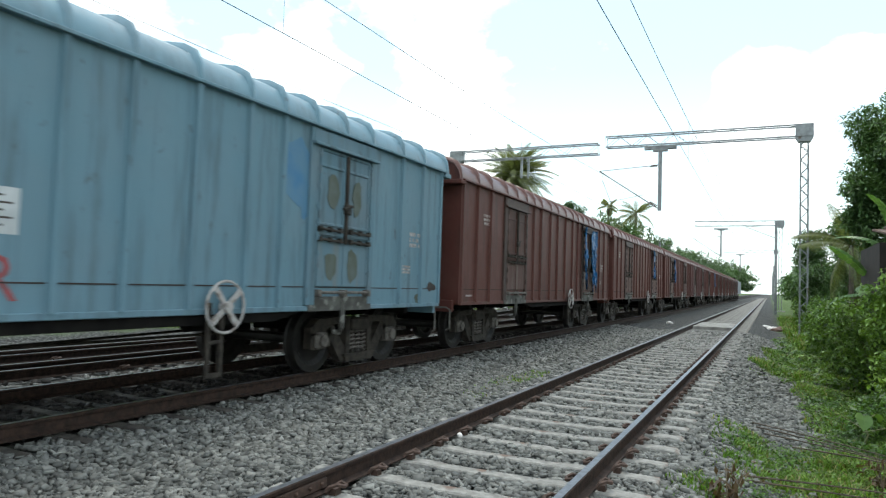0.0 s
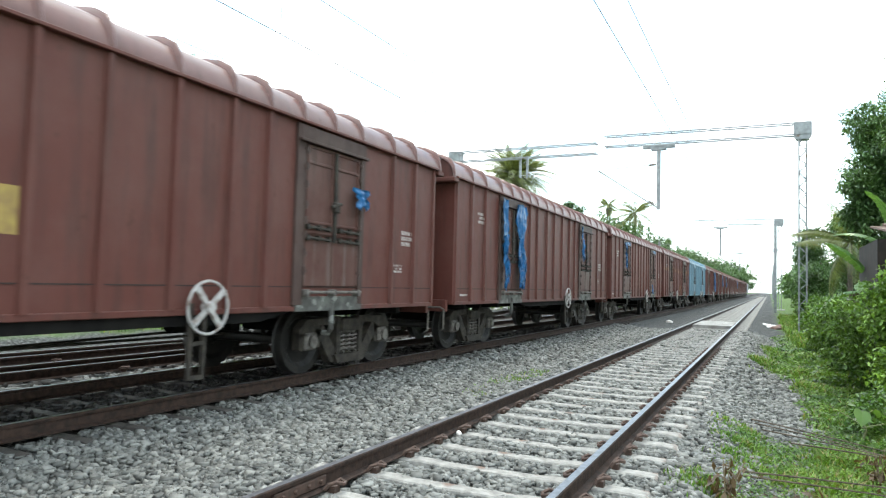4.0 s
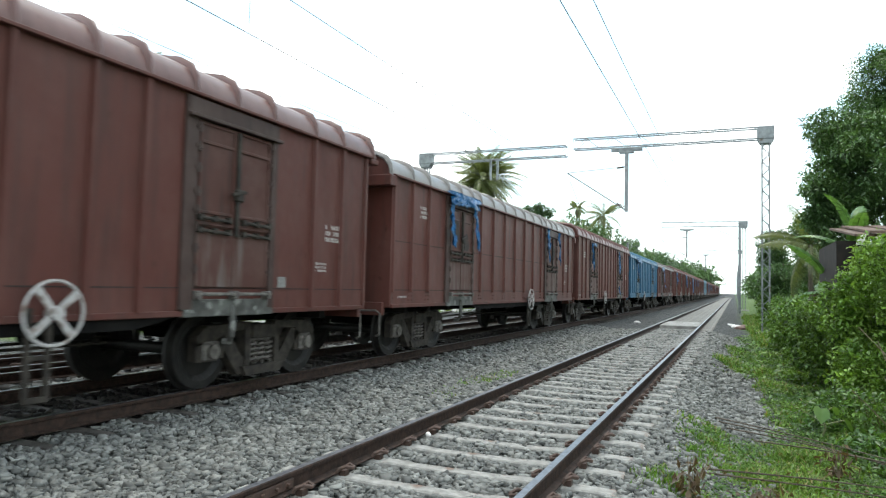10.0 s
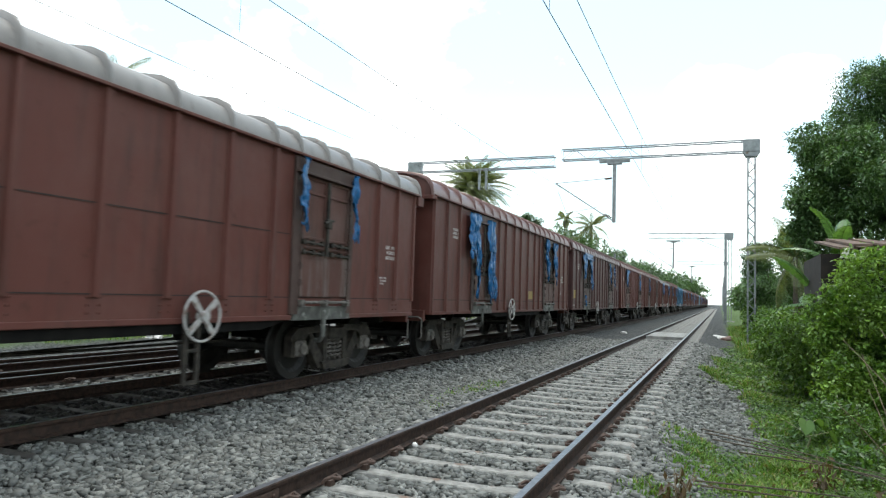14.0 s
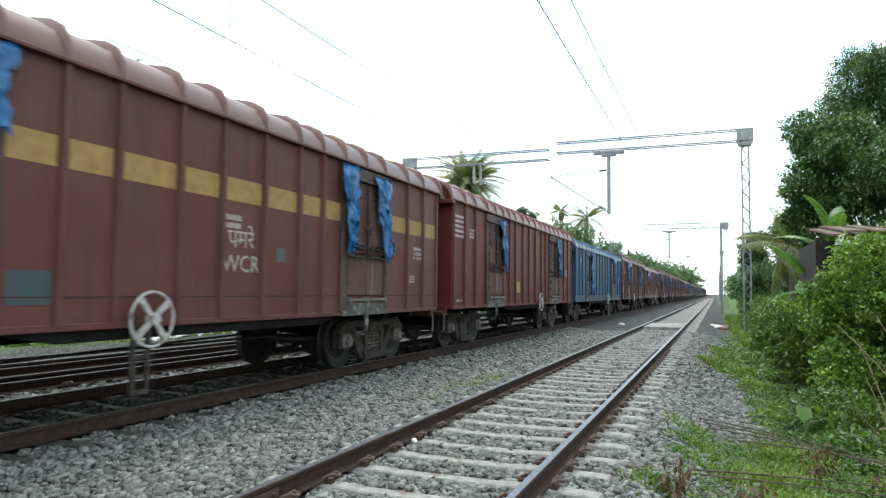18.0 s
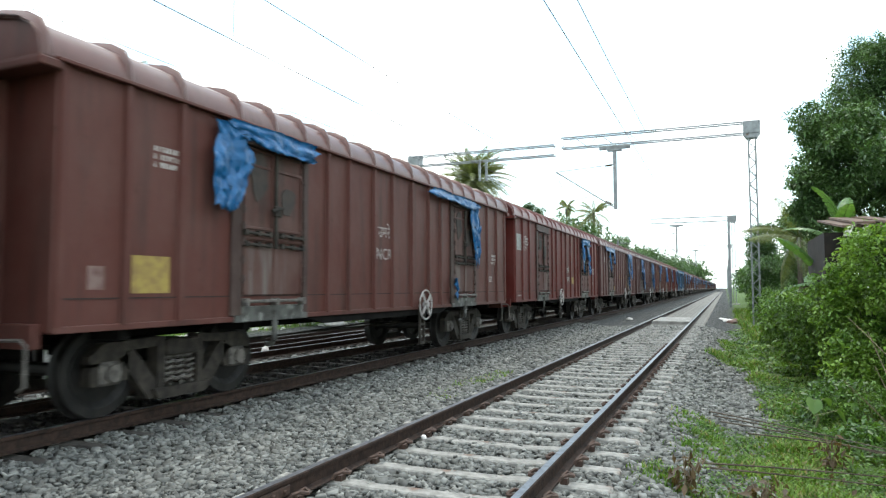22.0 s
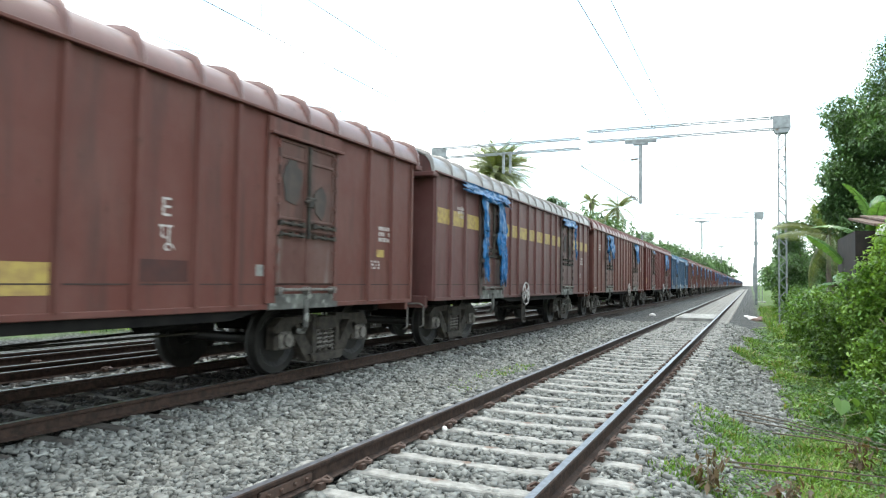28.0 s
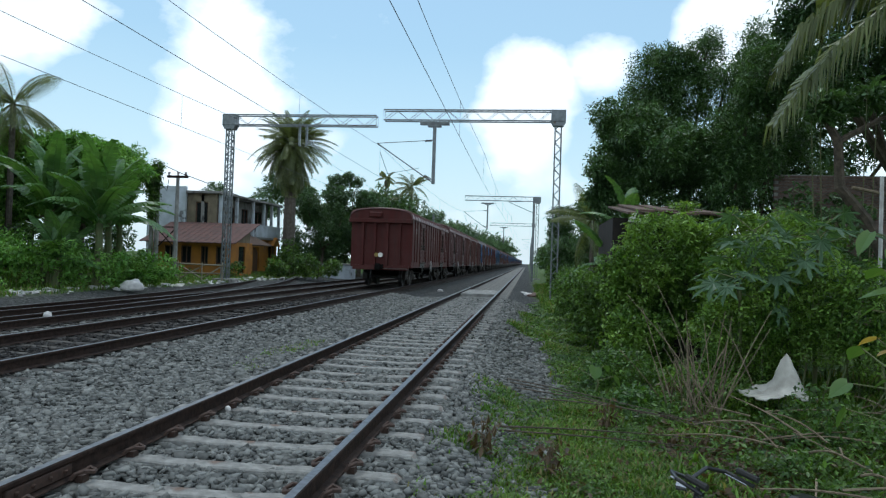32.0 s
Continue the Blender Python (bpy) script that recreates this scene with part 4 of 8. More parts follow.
def make_wagon(L, riveted):
    """A covered bogie wagon, origin at its rear end on the rail level; the side with doors faces +X."""
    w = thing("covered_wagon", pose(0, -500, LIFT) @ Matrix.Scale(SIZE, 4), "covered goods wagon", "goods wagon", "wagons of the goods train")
    d0, d1 = DOOR[riveted]
    ez, rise = (3.45, 0.52) if riveted else (3.60, 0.56)
    doors = [(d0, d1), (L - d1, L - d0)]
    bm = bmesh.new()
    box(bm, -HALF, HALF, 0, L, 1.0, ez + 0.03, 0.02)
    part("body", bm, M_PAINT, w)
    # ribs between the doors and at the ends
    mids = MIDS[riveted]
    ys = list(ENDS) + mids + [L - y for y in ENDS[::-1]]
    bm = bmesh.new()
    prism(bm, [(-0.05, 0), (0.05, 0), (0.032, 0.055), (-0.032, 0.055)], "z", 1.06 if not riveted else 1.3, ez + 0.01)
    rib = part("rib", bm, M_PAINT, w)
    turn = Matrix.Rotation(-math.pi / 2, 4, "Z")
    rib.matrix_basis = Matrix.Translation((HALF - 0.002, ys[0], 0)) @ turn
    for y in ys[1:]:
        same_mesh(rib, Matrix.Translation((HALF - 0.002, y, 0)) @ turn)
    for y in (0.06, L - 0.06):
        same_mesh(rib, Matrix.Translation((HALF - 0.02, y, 0)) @ turn)
    bm = bmesh.new()
    box(bm, HALF - 0.01, HALF + 0.025, 0.02, L - 0.02, 1.0, 1.07, 0.008)
    part("sole_strip", bm, M_PAINT, w)
    bm = bmesh.new()
    box(bm, HALF - 0.01, HALF + 0.006, 0.05, L - 0.05, 1.325, 1.34)
    part("seam", bm, M_SEAM, w)
    bm = bmesh.new()
    box(bm, HALF, HALF + 0.085, -0.06, L + 0.06, ez - 0.005, ez + 0.035, 0.006)
    part("eave_angle", bm, M_PAINT, w)
    if riveted:
        bm = bmesh.new()
        for y in (0.10, d0 - 0.12, d1 + 0.12, L - d1 - 0.12, L - d0 + 0.12, L - 0.10):
            for k in range(19):
                z = 1.06 + 0.12 * k
                bmesh.ops.create_cone(bm, cap_ends=True, segments=5, radius1=0.017, radius2=0.010, depth=0.016,
                                      matrix=Matrix.Translation((HALF + 0.008, y, z)) @ Matrix.Rotation(math.pi / 2, 4, "Y"))
        for y in ys:
            for k in range(4):
                for e in (-0.07, 0.07):
                    bmesh.ops.create_cone(bm, cap_ends=True, segments=5, radius1=0.017, radius2=0.010, depth=0.016,
                                          matrix=Matrix.Translation((HALF + 0.008, y + e, 1.06 + 0.08 * k)) @ Matrix.Rotation(math.pi / 2, 4, "Y"))
        tagged(part("rivets", bm, M_PAINT, w), kind="stuff")
        bm = bmesh.new()
        box(bm, HALF - 0.01, HALF + 0.008, 0.15, d0 - 0.2, 2.245, 2.26)
        box(bm, HALF - 0.01, HALF + 0.008, d1 + 0.2, L - d1 - 0.2, 2.245, 2.26)
        part("middle_seam", bm, M_SEAM, w)
    # roof with hoops
    bm = bmesh.new()
    ol = roof_outline(ez, rise)
    ra, rb = [[bm.verts.new((x, y, z)) for x, z in ol] for y in (-0.22, L + 0.22)]
    for i in range(len(ol) - 1):
        bm.faces.new((ra[i], ra[i + 1], rb[i + 1], rb[i]))
    part("roof", bm, M_ROOF, w, smooth=True)
    hoops = [-0.14] + ys[:2] + [d0, (d0 + d1) / 2, d1] + mids + [L - d1, L - (d0 + d1) / 2, L - d0] + ys[-2:] + [L + 0.14]
    bm = bmesh.new()
    low, high, inn = roof_outline(ez, rise, 0.02), roof_outline(ez, rise, 0.055), roof_outline(ez, rise, -0.02)
    lift = [min(1.0, max(0.0, (z - ez - 0.15 * rise) / (0.45 * rise))) for _, z in roof_outline(ez, rise)]
    out = [(a + (c - a) * q, b + (d - b) * q) for (a, b), (c, d), q in zip(low, high, lift)]
    k = len(out)
    va = [[bm.verts.new((x, y, z)) for x, z in ps] for y, ps in ((-0.045, inn), (-0.022, out), (0.022, out), (0.045, inn))]
    for a, b in zip(va[:-1], va[1:]):
        for i in range(k - 1):
            bm.faces.new((a[i], a[i + 1], b[i + 1], b[i]))
    hoop = part("roof_hoop", bm, M_ROOF, w, smooth=True)
    hoop.matrix_basis = pose(0, hoops[0], 0)
    for y in hoops[1:]:
        same_mesh(hoop, pose(0, y, 0))
    # ends
    for e, y in ((-1, 0.0), (1, L)):
        bm = bmesh.new()
        deep = 0.26 if riveted else 0.24
        ya, yb = sorted((y, y + e * deep))
        box(bm, -1.65, 1.65, ya, yb, ez - (0.20 if riveted else 0.09), ez, 0.012)
        ol = roof_outline(ez, rise, -0.01)
        prism(bm, [(x, z) for x, z in ol], "y", *sorted((y, y + e * (deep - 0.10))))
        part("end_canopy", bm, M_PAINT, w)
        posts = (-0.95, -0.32, 0.32, 0.95) if riveted else (-0.72, -0.22, 0.30, 0.80)
        bm = bmesh.new()
        ya, yb = sorted((0, e * 0.16))
        prism(bm, [(-0.065, ya), (0.065, ya), (0.065, yb), (-0.065, yb)], "z", 1.1, ez - 0.1)
        post = part("end_post", bm, M_PAINT, w)
        post.matrix_basis = pose(posts[0], y, 0)
        for x in posts[1:]:
            same_mesh(post, pose(x, y, 0))
        if not riveted:
            for z in (1.75, 2.55):
                bm = bmesh.new()
                box(bm, 0.36, 0.74, min(y, y + e * 0.13), max(y, y + e * 0.13), z, z + 0.06)
                part("end_step", bm, M_PAINT, w)
        else:
            bm = bmesh.new()
            box(bm, -0.62, 0.06, min(y, y + e * 0.30), max(y, y + e * 0.30), 3.52, 3.79, 0.04)
            part("vent_hood", bm, M_PAINT, w)
        bm = bmesh.new()
        box(bm, -1.45, 1.45, min(y, y + e * 0.1), max(y, y + e * 0.1), 0.86, 1.1, 0.01)
        part("headstock", bm, M_PAINT, w)
        bm = bmesh.new()
        box(bm, -0.16, 0.16, min(y, y + e * 0.29), max(y, y + e * 0.29), 0.92, 1.14, 0.03)
        box(bm, -0.24, 0.06, min(y + e * 0.2, y + e * 0.36), max(y + e * 0.2, y + e * 0.36), 0.86, 1.2, 0.05)
        part("coupler", bm, M_DARK, w)
        bm = bmesh.new()
        bent(bm, [(-0.1, y + e * 0.16, 0.96), (0.7, y + e * 0.16, 0.93), (1.35, y + e * 0.14, 0.95), (1.43, y + e * 0.14, 0.9), (1.43, y + e * 0.14, 0.52), (1.36, y + e * 0.14, 0.48)], 0.018, 6)
        part("uncoupling_lever", bm, M_AXLEBOX, w)
        bm = bmesh.new()
        bent(bm, [(-0.45, y + e * 0.08, 0.9), (-0.47, y + e * 0.2, 0.6), (-0.42, y + e * 0.26, 0.38), (-0.4, y + e * 0.3, 0.5)], 0.03, 6)
        part("brake_hose", bm, M_RUBBER, w)
    # doors
    for a, b in doors:
        door = new("door")
        door.parent = w
        mid = (a + b) / 2
        for y0, y1, y in ((a - 0.15, a + 0.05, a + 0.055), (b - 0.05, b + 0.07, b - 0.055)):
            bm = bmesh.new()
            box(bm, HALF - 0.01, HALF + 0.045, y0, y1, 1.08, ez - 0.02, 0.008)
            for z in (1.5, 1.75, 2.0, 2.2, 2.42, 2.7, 2.95, 3.18):
                tube(bm, (HALF + 0.05, y, z), (HALF + 0.05, y, z + 0.11), 0.024, None, 5)
                box(bm, HALF + 0.02, HALF + 0.06, y - 0.05, y + 0.05, z + 0.035, z + 0.075)
            part("door_post", bm, M_FRAME, door)
        bm = bmesh.new()
        box(bm, HALF - 0.01, HALF + 0.055, a - 0.10, b + 0.07, ez - 0.24, ez - 0.03, 0.008)
        box(bm, HALF, HALF + 0.105, a - 0.14, b + 0.10, ez - 0.265, ez - 0.225, 0.006)
        part("door_header", bm, M_FRAME, door)
        for y0, y1 in ((a + 0.075, mid - 0.02), (mid + 0.02, b - 0.075)):
            bm = bmesh.new()
            box(bm, HALF - 0.01, HALF + 0.022, y0, y1, 2.06, ez - 0.27, 0.01)
            for z in (2.10, 2.24, ez - 0.52, ez - 0.30):
                box(bm, HALF, HALF + 0.04, y0 + 0.02, y1 - 0.02, z - 0.02, z + 0.02, 0.006)
            for y in (y0 + 0.03, y1 - 0.03):
                box(bm, HALF, HALF + 0.04, y - 0.025, y + 0.025, 2.08, ez - 0.29, 0.006)
            part("door_leaf", bm, M_DOOR, door)
        bm = bmesh.new()
        box(bm, HALF - 0.01, HALF + 0.03, a + 0.075, b - 0.075, 1.34, 2.02, 0.01)
        for y in (a + 0.10, mid, b - 0.10):
            box(bm, HALF, HALF + 0.042, y - 0.025, y + 0.025, 1.36, 2.0, 0.006)
        part("door_flap", bm, M_FLAP, door, "scraped lower door flap")
        for z in (2.02, 2.17):
            bm = bmesh.new()
            for y0, y1 in ((a + 0.06, mid - 0.10), (mid + 0.10, b - 0.06)):
                tube(bm, (HALF + 0.07, y0, z), (HALF + 0.07, y1, z - 0.015), 0.02, None, 6)
                for k in range(3):
                    y = y0 + 0.04 + (y1 - y0 - 0.08) * k / 2
                    box(bm, HALF + 0.02, HALF + 0.088, y - 0.028, y + 0.028, z - 0.035, z + 0.035)
            part("locking_bar", bm, M_BOGIE, door)
        bm = bmesh.new()
        tube(bm, (HALF + 0.06, mid, 1.98), (HALF + 0.06, mid, ez - 0.3), 0.03, None, 6)
        tube(bm, (HALF + 0.09, mid - 0.13, 2.5), (HALF + 0.09, mid + 0.12, 2.56), 0.022, None, 6)
        box(bm, HALF + 0.02, HALF + 0.10, mid - 0.05, mid + 0.09, 2.42, 2.58, 0.02)
        part("latch", bm, M_BOGIE, door)
        bm = bmesh.new()
        tube(bm, (HALF + 0.09, a + 0.05, 1.26), (HALF + 0.09, b - 0.05, 1.26), 0.022, None, 6)
        for k in range(3):
            y = a + 0.1 + (b - a - 0.2) * k / 2
            box(bm, HALF, HALF + 0.11, y - 0.04, y + 0.04, 1.20, 1.30, 0.008)
        part("door_hinge_bar", bm, M_AXLEBOX, door, "scraped grey hinge bar")
        bm = bmesh.new()
        box(bm, HALF - 0.01, HALF + 0.04, a - 0.08, b + 0.08, 0.99, 1.20, 0.01)
        part("door_sill", bm, M_SILL, door, "bare grey door sill")
        bm = bmesh.new()
        bent(bm, [(HALF + 0.04, mid, 1.12), (HALF + 0.05, mid, 0.92), (HALF + 0.04, mid + 0.01, 0.74), (HALF - 0.04, mid + 0.06, 0.66), (HALF - 0.14, mid + 0.08, 0.66)], 0.04, 6)
        part("door_prop", bm, M_SILL, door)
    # underframe
    bm = bmesh.new()
    box(bm, -0.28, 0.28, 0.1, L - 0.1, 0.80, 1.01)
    for k in range(7):
        y = 1.0 + (L - 2.0) * k / 6
        box(bm, -1.4, 1.4, y - 0.07, y + 0.07, 0.88, 1.01)
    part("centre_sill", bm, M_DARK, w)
    for name, r, a, b, mat in (("air_reservoir", 0.15, (-0.55, 4.6, 0.80), (-0.55, 5.4, 0.80), M_DARK), ("brake_cylinder", 0.12, (0.5, L - 5.3, 0.82), (0.5, L - 4.5, 0.82), M_DARK),
                               ("brake_rod", 0.02, (0.2, 4.0, 0.62), (0.2, L - 4.0, 0.62), M_BOGIE), ("brake_rod", 0.02, (-0.3, 3.5, 0.5), (-0.3, L - 3.5, 0.66), M_BOGIE)):
        bm = bmesh.new()
        tube(bm, a, b, r, None, 12 if r > 0.1 else 5)
        part(name, bm, mat, w)
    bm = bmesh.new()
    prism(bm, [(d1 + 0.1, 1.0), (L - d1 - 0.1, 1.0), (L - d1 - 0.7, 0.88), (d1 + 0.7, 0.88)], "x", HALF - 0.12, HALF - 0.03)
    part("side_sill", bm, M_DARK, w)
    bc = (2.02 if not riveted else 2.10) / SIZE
    make_bogie(w, bc)
    make_bogie(w, L - bc)
    # hand brake
    hw = new("hand_brake")
    hw.parent = w
    hw.matrix_basis = pose(HALF + 0.12, BRAKE[riveted], 1.09)
    bm = bmesh.new()
    ring(bm, 0.30, 0.017, 28)
    part("wheel_rim", bm, M_WHEELPAINT, hw, "chipped pale hand-brake wheel rim")
    for k in range(4):
        bm = bmesh.new()
        a = math.pi / 2 * k + 0.7
        prism_w = 0.038
        p, q = Vector((0, math.cos(a), math.sin(a))), Vector((0, -math.sin(a), math.cos(a)))
        vs = [bm.verts.new(v) for v in (p * 0.05 + q * 0.03, p * 0.05 - q * 0.03, p * 0.28 - q * prism_w, p * 0.28 + q * prism_w)]
        vt = [bm.verts.new(v.co + Vector((0.02, 0, 0))) for v in vs]
        bm.faces.new(vs)
        bm.faces.new(vt[::-1])
        for i in range(4):
            bm.faces.new((vs[i], vs[(i + 1) % 4], vt[(i + 1) % 4], vt[i]))
        part("spoke", bm, M_WHEELPAINT, hw)
    bm = bmesh.new()
    tube(bm, (-0.05, 0, 0), (0.06, 0, 0), 0.065, None, 10)
    part("hub", bm, M_WHEELPAINT, hw)
    bm = bmesh.new()
    for y in (-0.22, -0.02):
        box(bm, -0.06, -0.02, y - 0.025, y + 0.025, -0.78, 0.05)
    box(bm, -0.06, -0.02, -0.24, 0.0, -0.80, -0.75)
    box(bm, -0.06, -0.02, -0.24, 0.0, -0.42, -0.38)
    part("brake_step", bm, M_BOGIE, hw)
    return w


def tarp(parent, y0, y1, zt, zb, skew, taper, seed, bulge=0.05):
    """A torn, crumpled sheet of tarpaulin hanging at a door."""
    rng = random.Random(seed)
    nu, nv = max(5, int(abs(y1 - y0) / 0.045)), max(5, int((zt - zb) / 0.05))
    yc, wd = (y0 + y1) / 2, y1 - y0
    o = seed * 7.3
    grid = []
    for j in range(nv + 1):
        for i in range(nu + 1):
            u, v = i / nu, j / nv
            rag = 1 - 0.35 * max(0, noise.noise(Vector((u * 4, o, 1.7)))) - 0.12 * rng.random()
            y = yc + (u - 0.5) * wd * (1 - taper * v) * (1 + 0.45 * noise.noise(Vector((o, v * 3.1, 5)))) + skew * v ** 1.3 + 0.10 * noise.noise(Vector((o, v * 4, 0.3 + 0.7 * u))) + 0.035 * noise.noise(Vector((u * 9, v * 9, o)))
            z = zt + (zb - zt) * v * (rag if v > 0.4 else 1) + 0.03 * noise.noise(Vector((u * 3, o, v)))
            x = HALF + 0.115 + bulge * v + 0.065 * noise.noise(Vector((u * 4 + v * 2 + o, v * 3, 0))) + 0.07 * (0.3 - abs(noise.noise(Vector((u * 5 - v * 6 + o, v * 2.5 + u * 3, 2))))) + 0.035 * (0.3 - abs(noise.noise(Vector((u * 11 + v * 8, v * 9 + o, 6))))) + 0.02 * noise.noise(Vector((u * 19, v * 15, o)))
            grid.append(Vector((x, y, z)))
    n = len(grid)
    vs = [tuple(g) for g in grid] + [(g.x - 0.006, g.y, g.z) for g in grid]
    fs, w = [], nu + 1
    for j in range(nv):
        for i in range(nu):
            a = j * w + i
            fs += [(a, a + 1, a + w + 1, a + w), (n + a, n + a + w, n + a + w + 1, n + a + 1)]
    for j in range(nv):
        for i in (0, nu):
            a = j * w + i
            fs.append((a, a + w, n + a + w, n + a))
    for i in range(nu):
        for j in (0, nv):
            a = j * w + i
            fs.append((a, a + 1, n + a + 1, n + a))
    ob = link_mesh("tarpaulin", vs, fs, M_TARP, parent, "torn blue tarpaulin sheet", smooth=True)
    return ob


def door_tarps(parent, a, b, codes, seed, up):
    for i, c in enumerate(codes):
        s = seed + i * 13
        spec = {
            "l": (a - 0.14, a + 0.07, 3.38, 2.25, 0.0, 0.2), "L": (a - 0.2, a + 0.32, 3.46, 2.0, -0.05, 0.5),
            "r": (b - 0.1, b + 0.06, 3.36, 2.2, 0.0, 0.3), "R": (b - 0.58, b + 0.05, 3.4, 1.9, 0.14, 0.55),
            "T": (a - 0.16, b + 0.1, 3.5, 3.18, 0.0, 0.05), "F": (a - 0.62, a + 0.3, 3.42, 2.35, -0.28, 0.55),
            "D": (a + 0.15, b + 0.02, 3.42, 2.45, 0.2, 0.75), "X": (b - 0.62, b + 0.02, 3.38, 1.25, 0.02, 0.25),
            "Y": (a - 0.14, a + 0.2, 3.4, 1.25, 0.0, 0.3), "W": (a - 1.5, b + 0.05, 3.5, 3.24, 0.0, 0.0),
            "t": (a + 0.1, a + 0.75, 3.4, 3.24, 0.0, 0.1), "b": (a - 0.12, a + 0.03, 1.55, 1.15, 0.0, 0.2),
            "G": (b + 0.9, b + 1.5, 2.0, 1.78, 0.0, 0.1), "s": (b - 0.35, b + 0.06, 2.75, 2.5, 0.0, 0.3), "q": (b - 0.42, b + 0.05, 3.46, 2.7, 0.06, 0.45)}[c]
        y0, y1, zt, zb, skew, taper = spec
        tarp(parent, y0, y1, zt + up, zb + (up if zb > 3 else 0), skew, taper, s)


def mark(parent, name, y0, y1, z0, z1, mat, label=""):
    """A flat patch of paint on the side panel."""
    bm = bmesh.new()
    box(bm, HALF - 0.002, HALF + 0.0035, y0, y1, z0, z1)
    return part(name, bm, mat, parent, label)


def bars(parent, y, z, rows, width, h, seed, mat=None):
    """Lettering that cannot be read, as rows of short bars."""
    rng = random.Random(seed)
    bm = bmesh.new()
    for r in range(rows):
        p = 0.0
        while p < width:
            q = h * rng.uniform(0.45, 0.75)
            if rng.random() < 0.88:
                zc = z - r * h * 1.5
                box(bm, HALF - 0.002, HALF + 0.0035, y + p, y + min(p + q, width), zc - h / 2, zc + h / 2)
            p += q + h * 0.25
    return tagged(part("stencil", bm, mat or M_WHITE, parent, "rows of stencilled white marks"), kind="stuff")


LETTER = {}


def letters(parent, body, y, z, size, mat=M_WHITE):
    if (body, size) not in LETTER:
        LETTER[(body, size)] = text_mesh(body, size)
        LETTER[(body, size)].materials.append(mat)
    ob = new("lettering", LETTER[(body, size)])
    ob.parent = parent
    ob.matrix_basis = Matrix.Translation((HALF + 0.004, y, z)) @ SIDEWAYS
    return tagged(ob, "white stencilled letters")


BROWN, RED, PINK, DARK = (0.092, 0.030, 0.023), (0.084, 0.0118, 0.0088), (0.088, 0.034, 0.031), (0.062, 0.026, 0.024)
BLUE, PALE, DEEP = (0.024, 0.108, 0.19), (0.115, 0.20, 0.25), (0.015, 0.058, 0.115)
GREYROOF = (0.17, 0.155, 0.145)
# number from the rear: paint, tarpaulins at the rear and front door
OXIDE = (0.074, 0.0105, 0.0078)
WAGONS = {0: (OXIDE, "", ""), 1: (PINK, "", ""), 2: (BROWN, "", ""), 3: (PINK, "YTWX", "Tr"), 4: (BROWN, "lD", "D"), 5: (RED, "t", "FD"),
          6: (DEEP, "Tl", "T"), 7: (BROWN, "Tr", "Db"), 8: (BROWN, "tl", "TR"), 9: (BROWN, "FT", "WRb"), 10: (RED, "", "LTR"), 11: (PINK, "Wlq", "YTRr"),
          12: (DARK, "LX", "YX"), 13: (BROWN, "Lq", "LR"), 14: (RED, "R", "R"), 15: (DEEP, "X", "T"), 16: (DARK, "LTr", "LR"), 17: (BROWN, "FDT", "lr"),
          18: (BROWN, "FYX", "LRl"), 19: (DARK, "FTRb", "lr"), 20: (BROWN, "Ft", "l"), 21: (BROWN, "l", ""), 22: (BROWN, "tlTr", "lr"), 23: (BROWN, "lt", "lb"),
          24: (BLUE, "Tl", ""), 25: (BROWN, "TrG", ""), 26: (BROWN, "lts", ""), 27: (BROWN, "TlR", "s"), 28: (BROWN, "YX", "l"), 29: (BROWN, "tl", "tb"),
          30: (BROWN, "", ""), 31: (PALE, "", ""), 32: (BROWN, "", "YX"), 33: (BROWN, "", "L"), 34: (BROWN, "R", ""), 35: (PINK, "", ""),
          36: (BROWN, "", "L"), 37: (BROWN, "", ""), 38: (BROWN, "", ""), 39: (BROWN, "", ""), 40: (DARK, "", "")}
RIVETED = (0, 6, 15, 17, 22, 24, 25)
wagon_long, wagon_short = make_wagon(LONG, True), make_wagon(SHORT, False)
NAMES = {OXIDE: "deep red-oxide", BROWN: "brown", RED: "red-brown", PINK: "faded brown", DARK: "dark brown", BLUE: "blue", PALE: "pale grey-blue", DEEP: "deep blue"}
train, offset = [], 0.0
for k, (paint, rear, front) in WAGONS.items():
    riv = k in RIVETED
    L = LONG if riv else SHORT
    src = wagon_long if riv else wagon_short
    if k == 0 or k == 1:
        w = src
    else:
        w = copy_thing(src, pose(X2, offset, LIFT))
    train.append((w, offset + 0.4645, L))
    offset += 15.43 if riv else 14.45
rnd = random.Random(3)
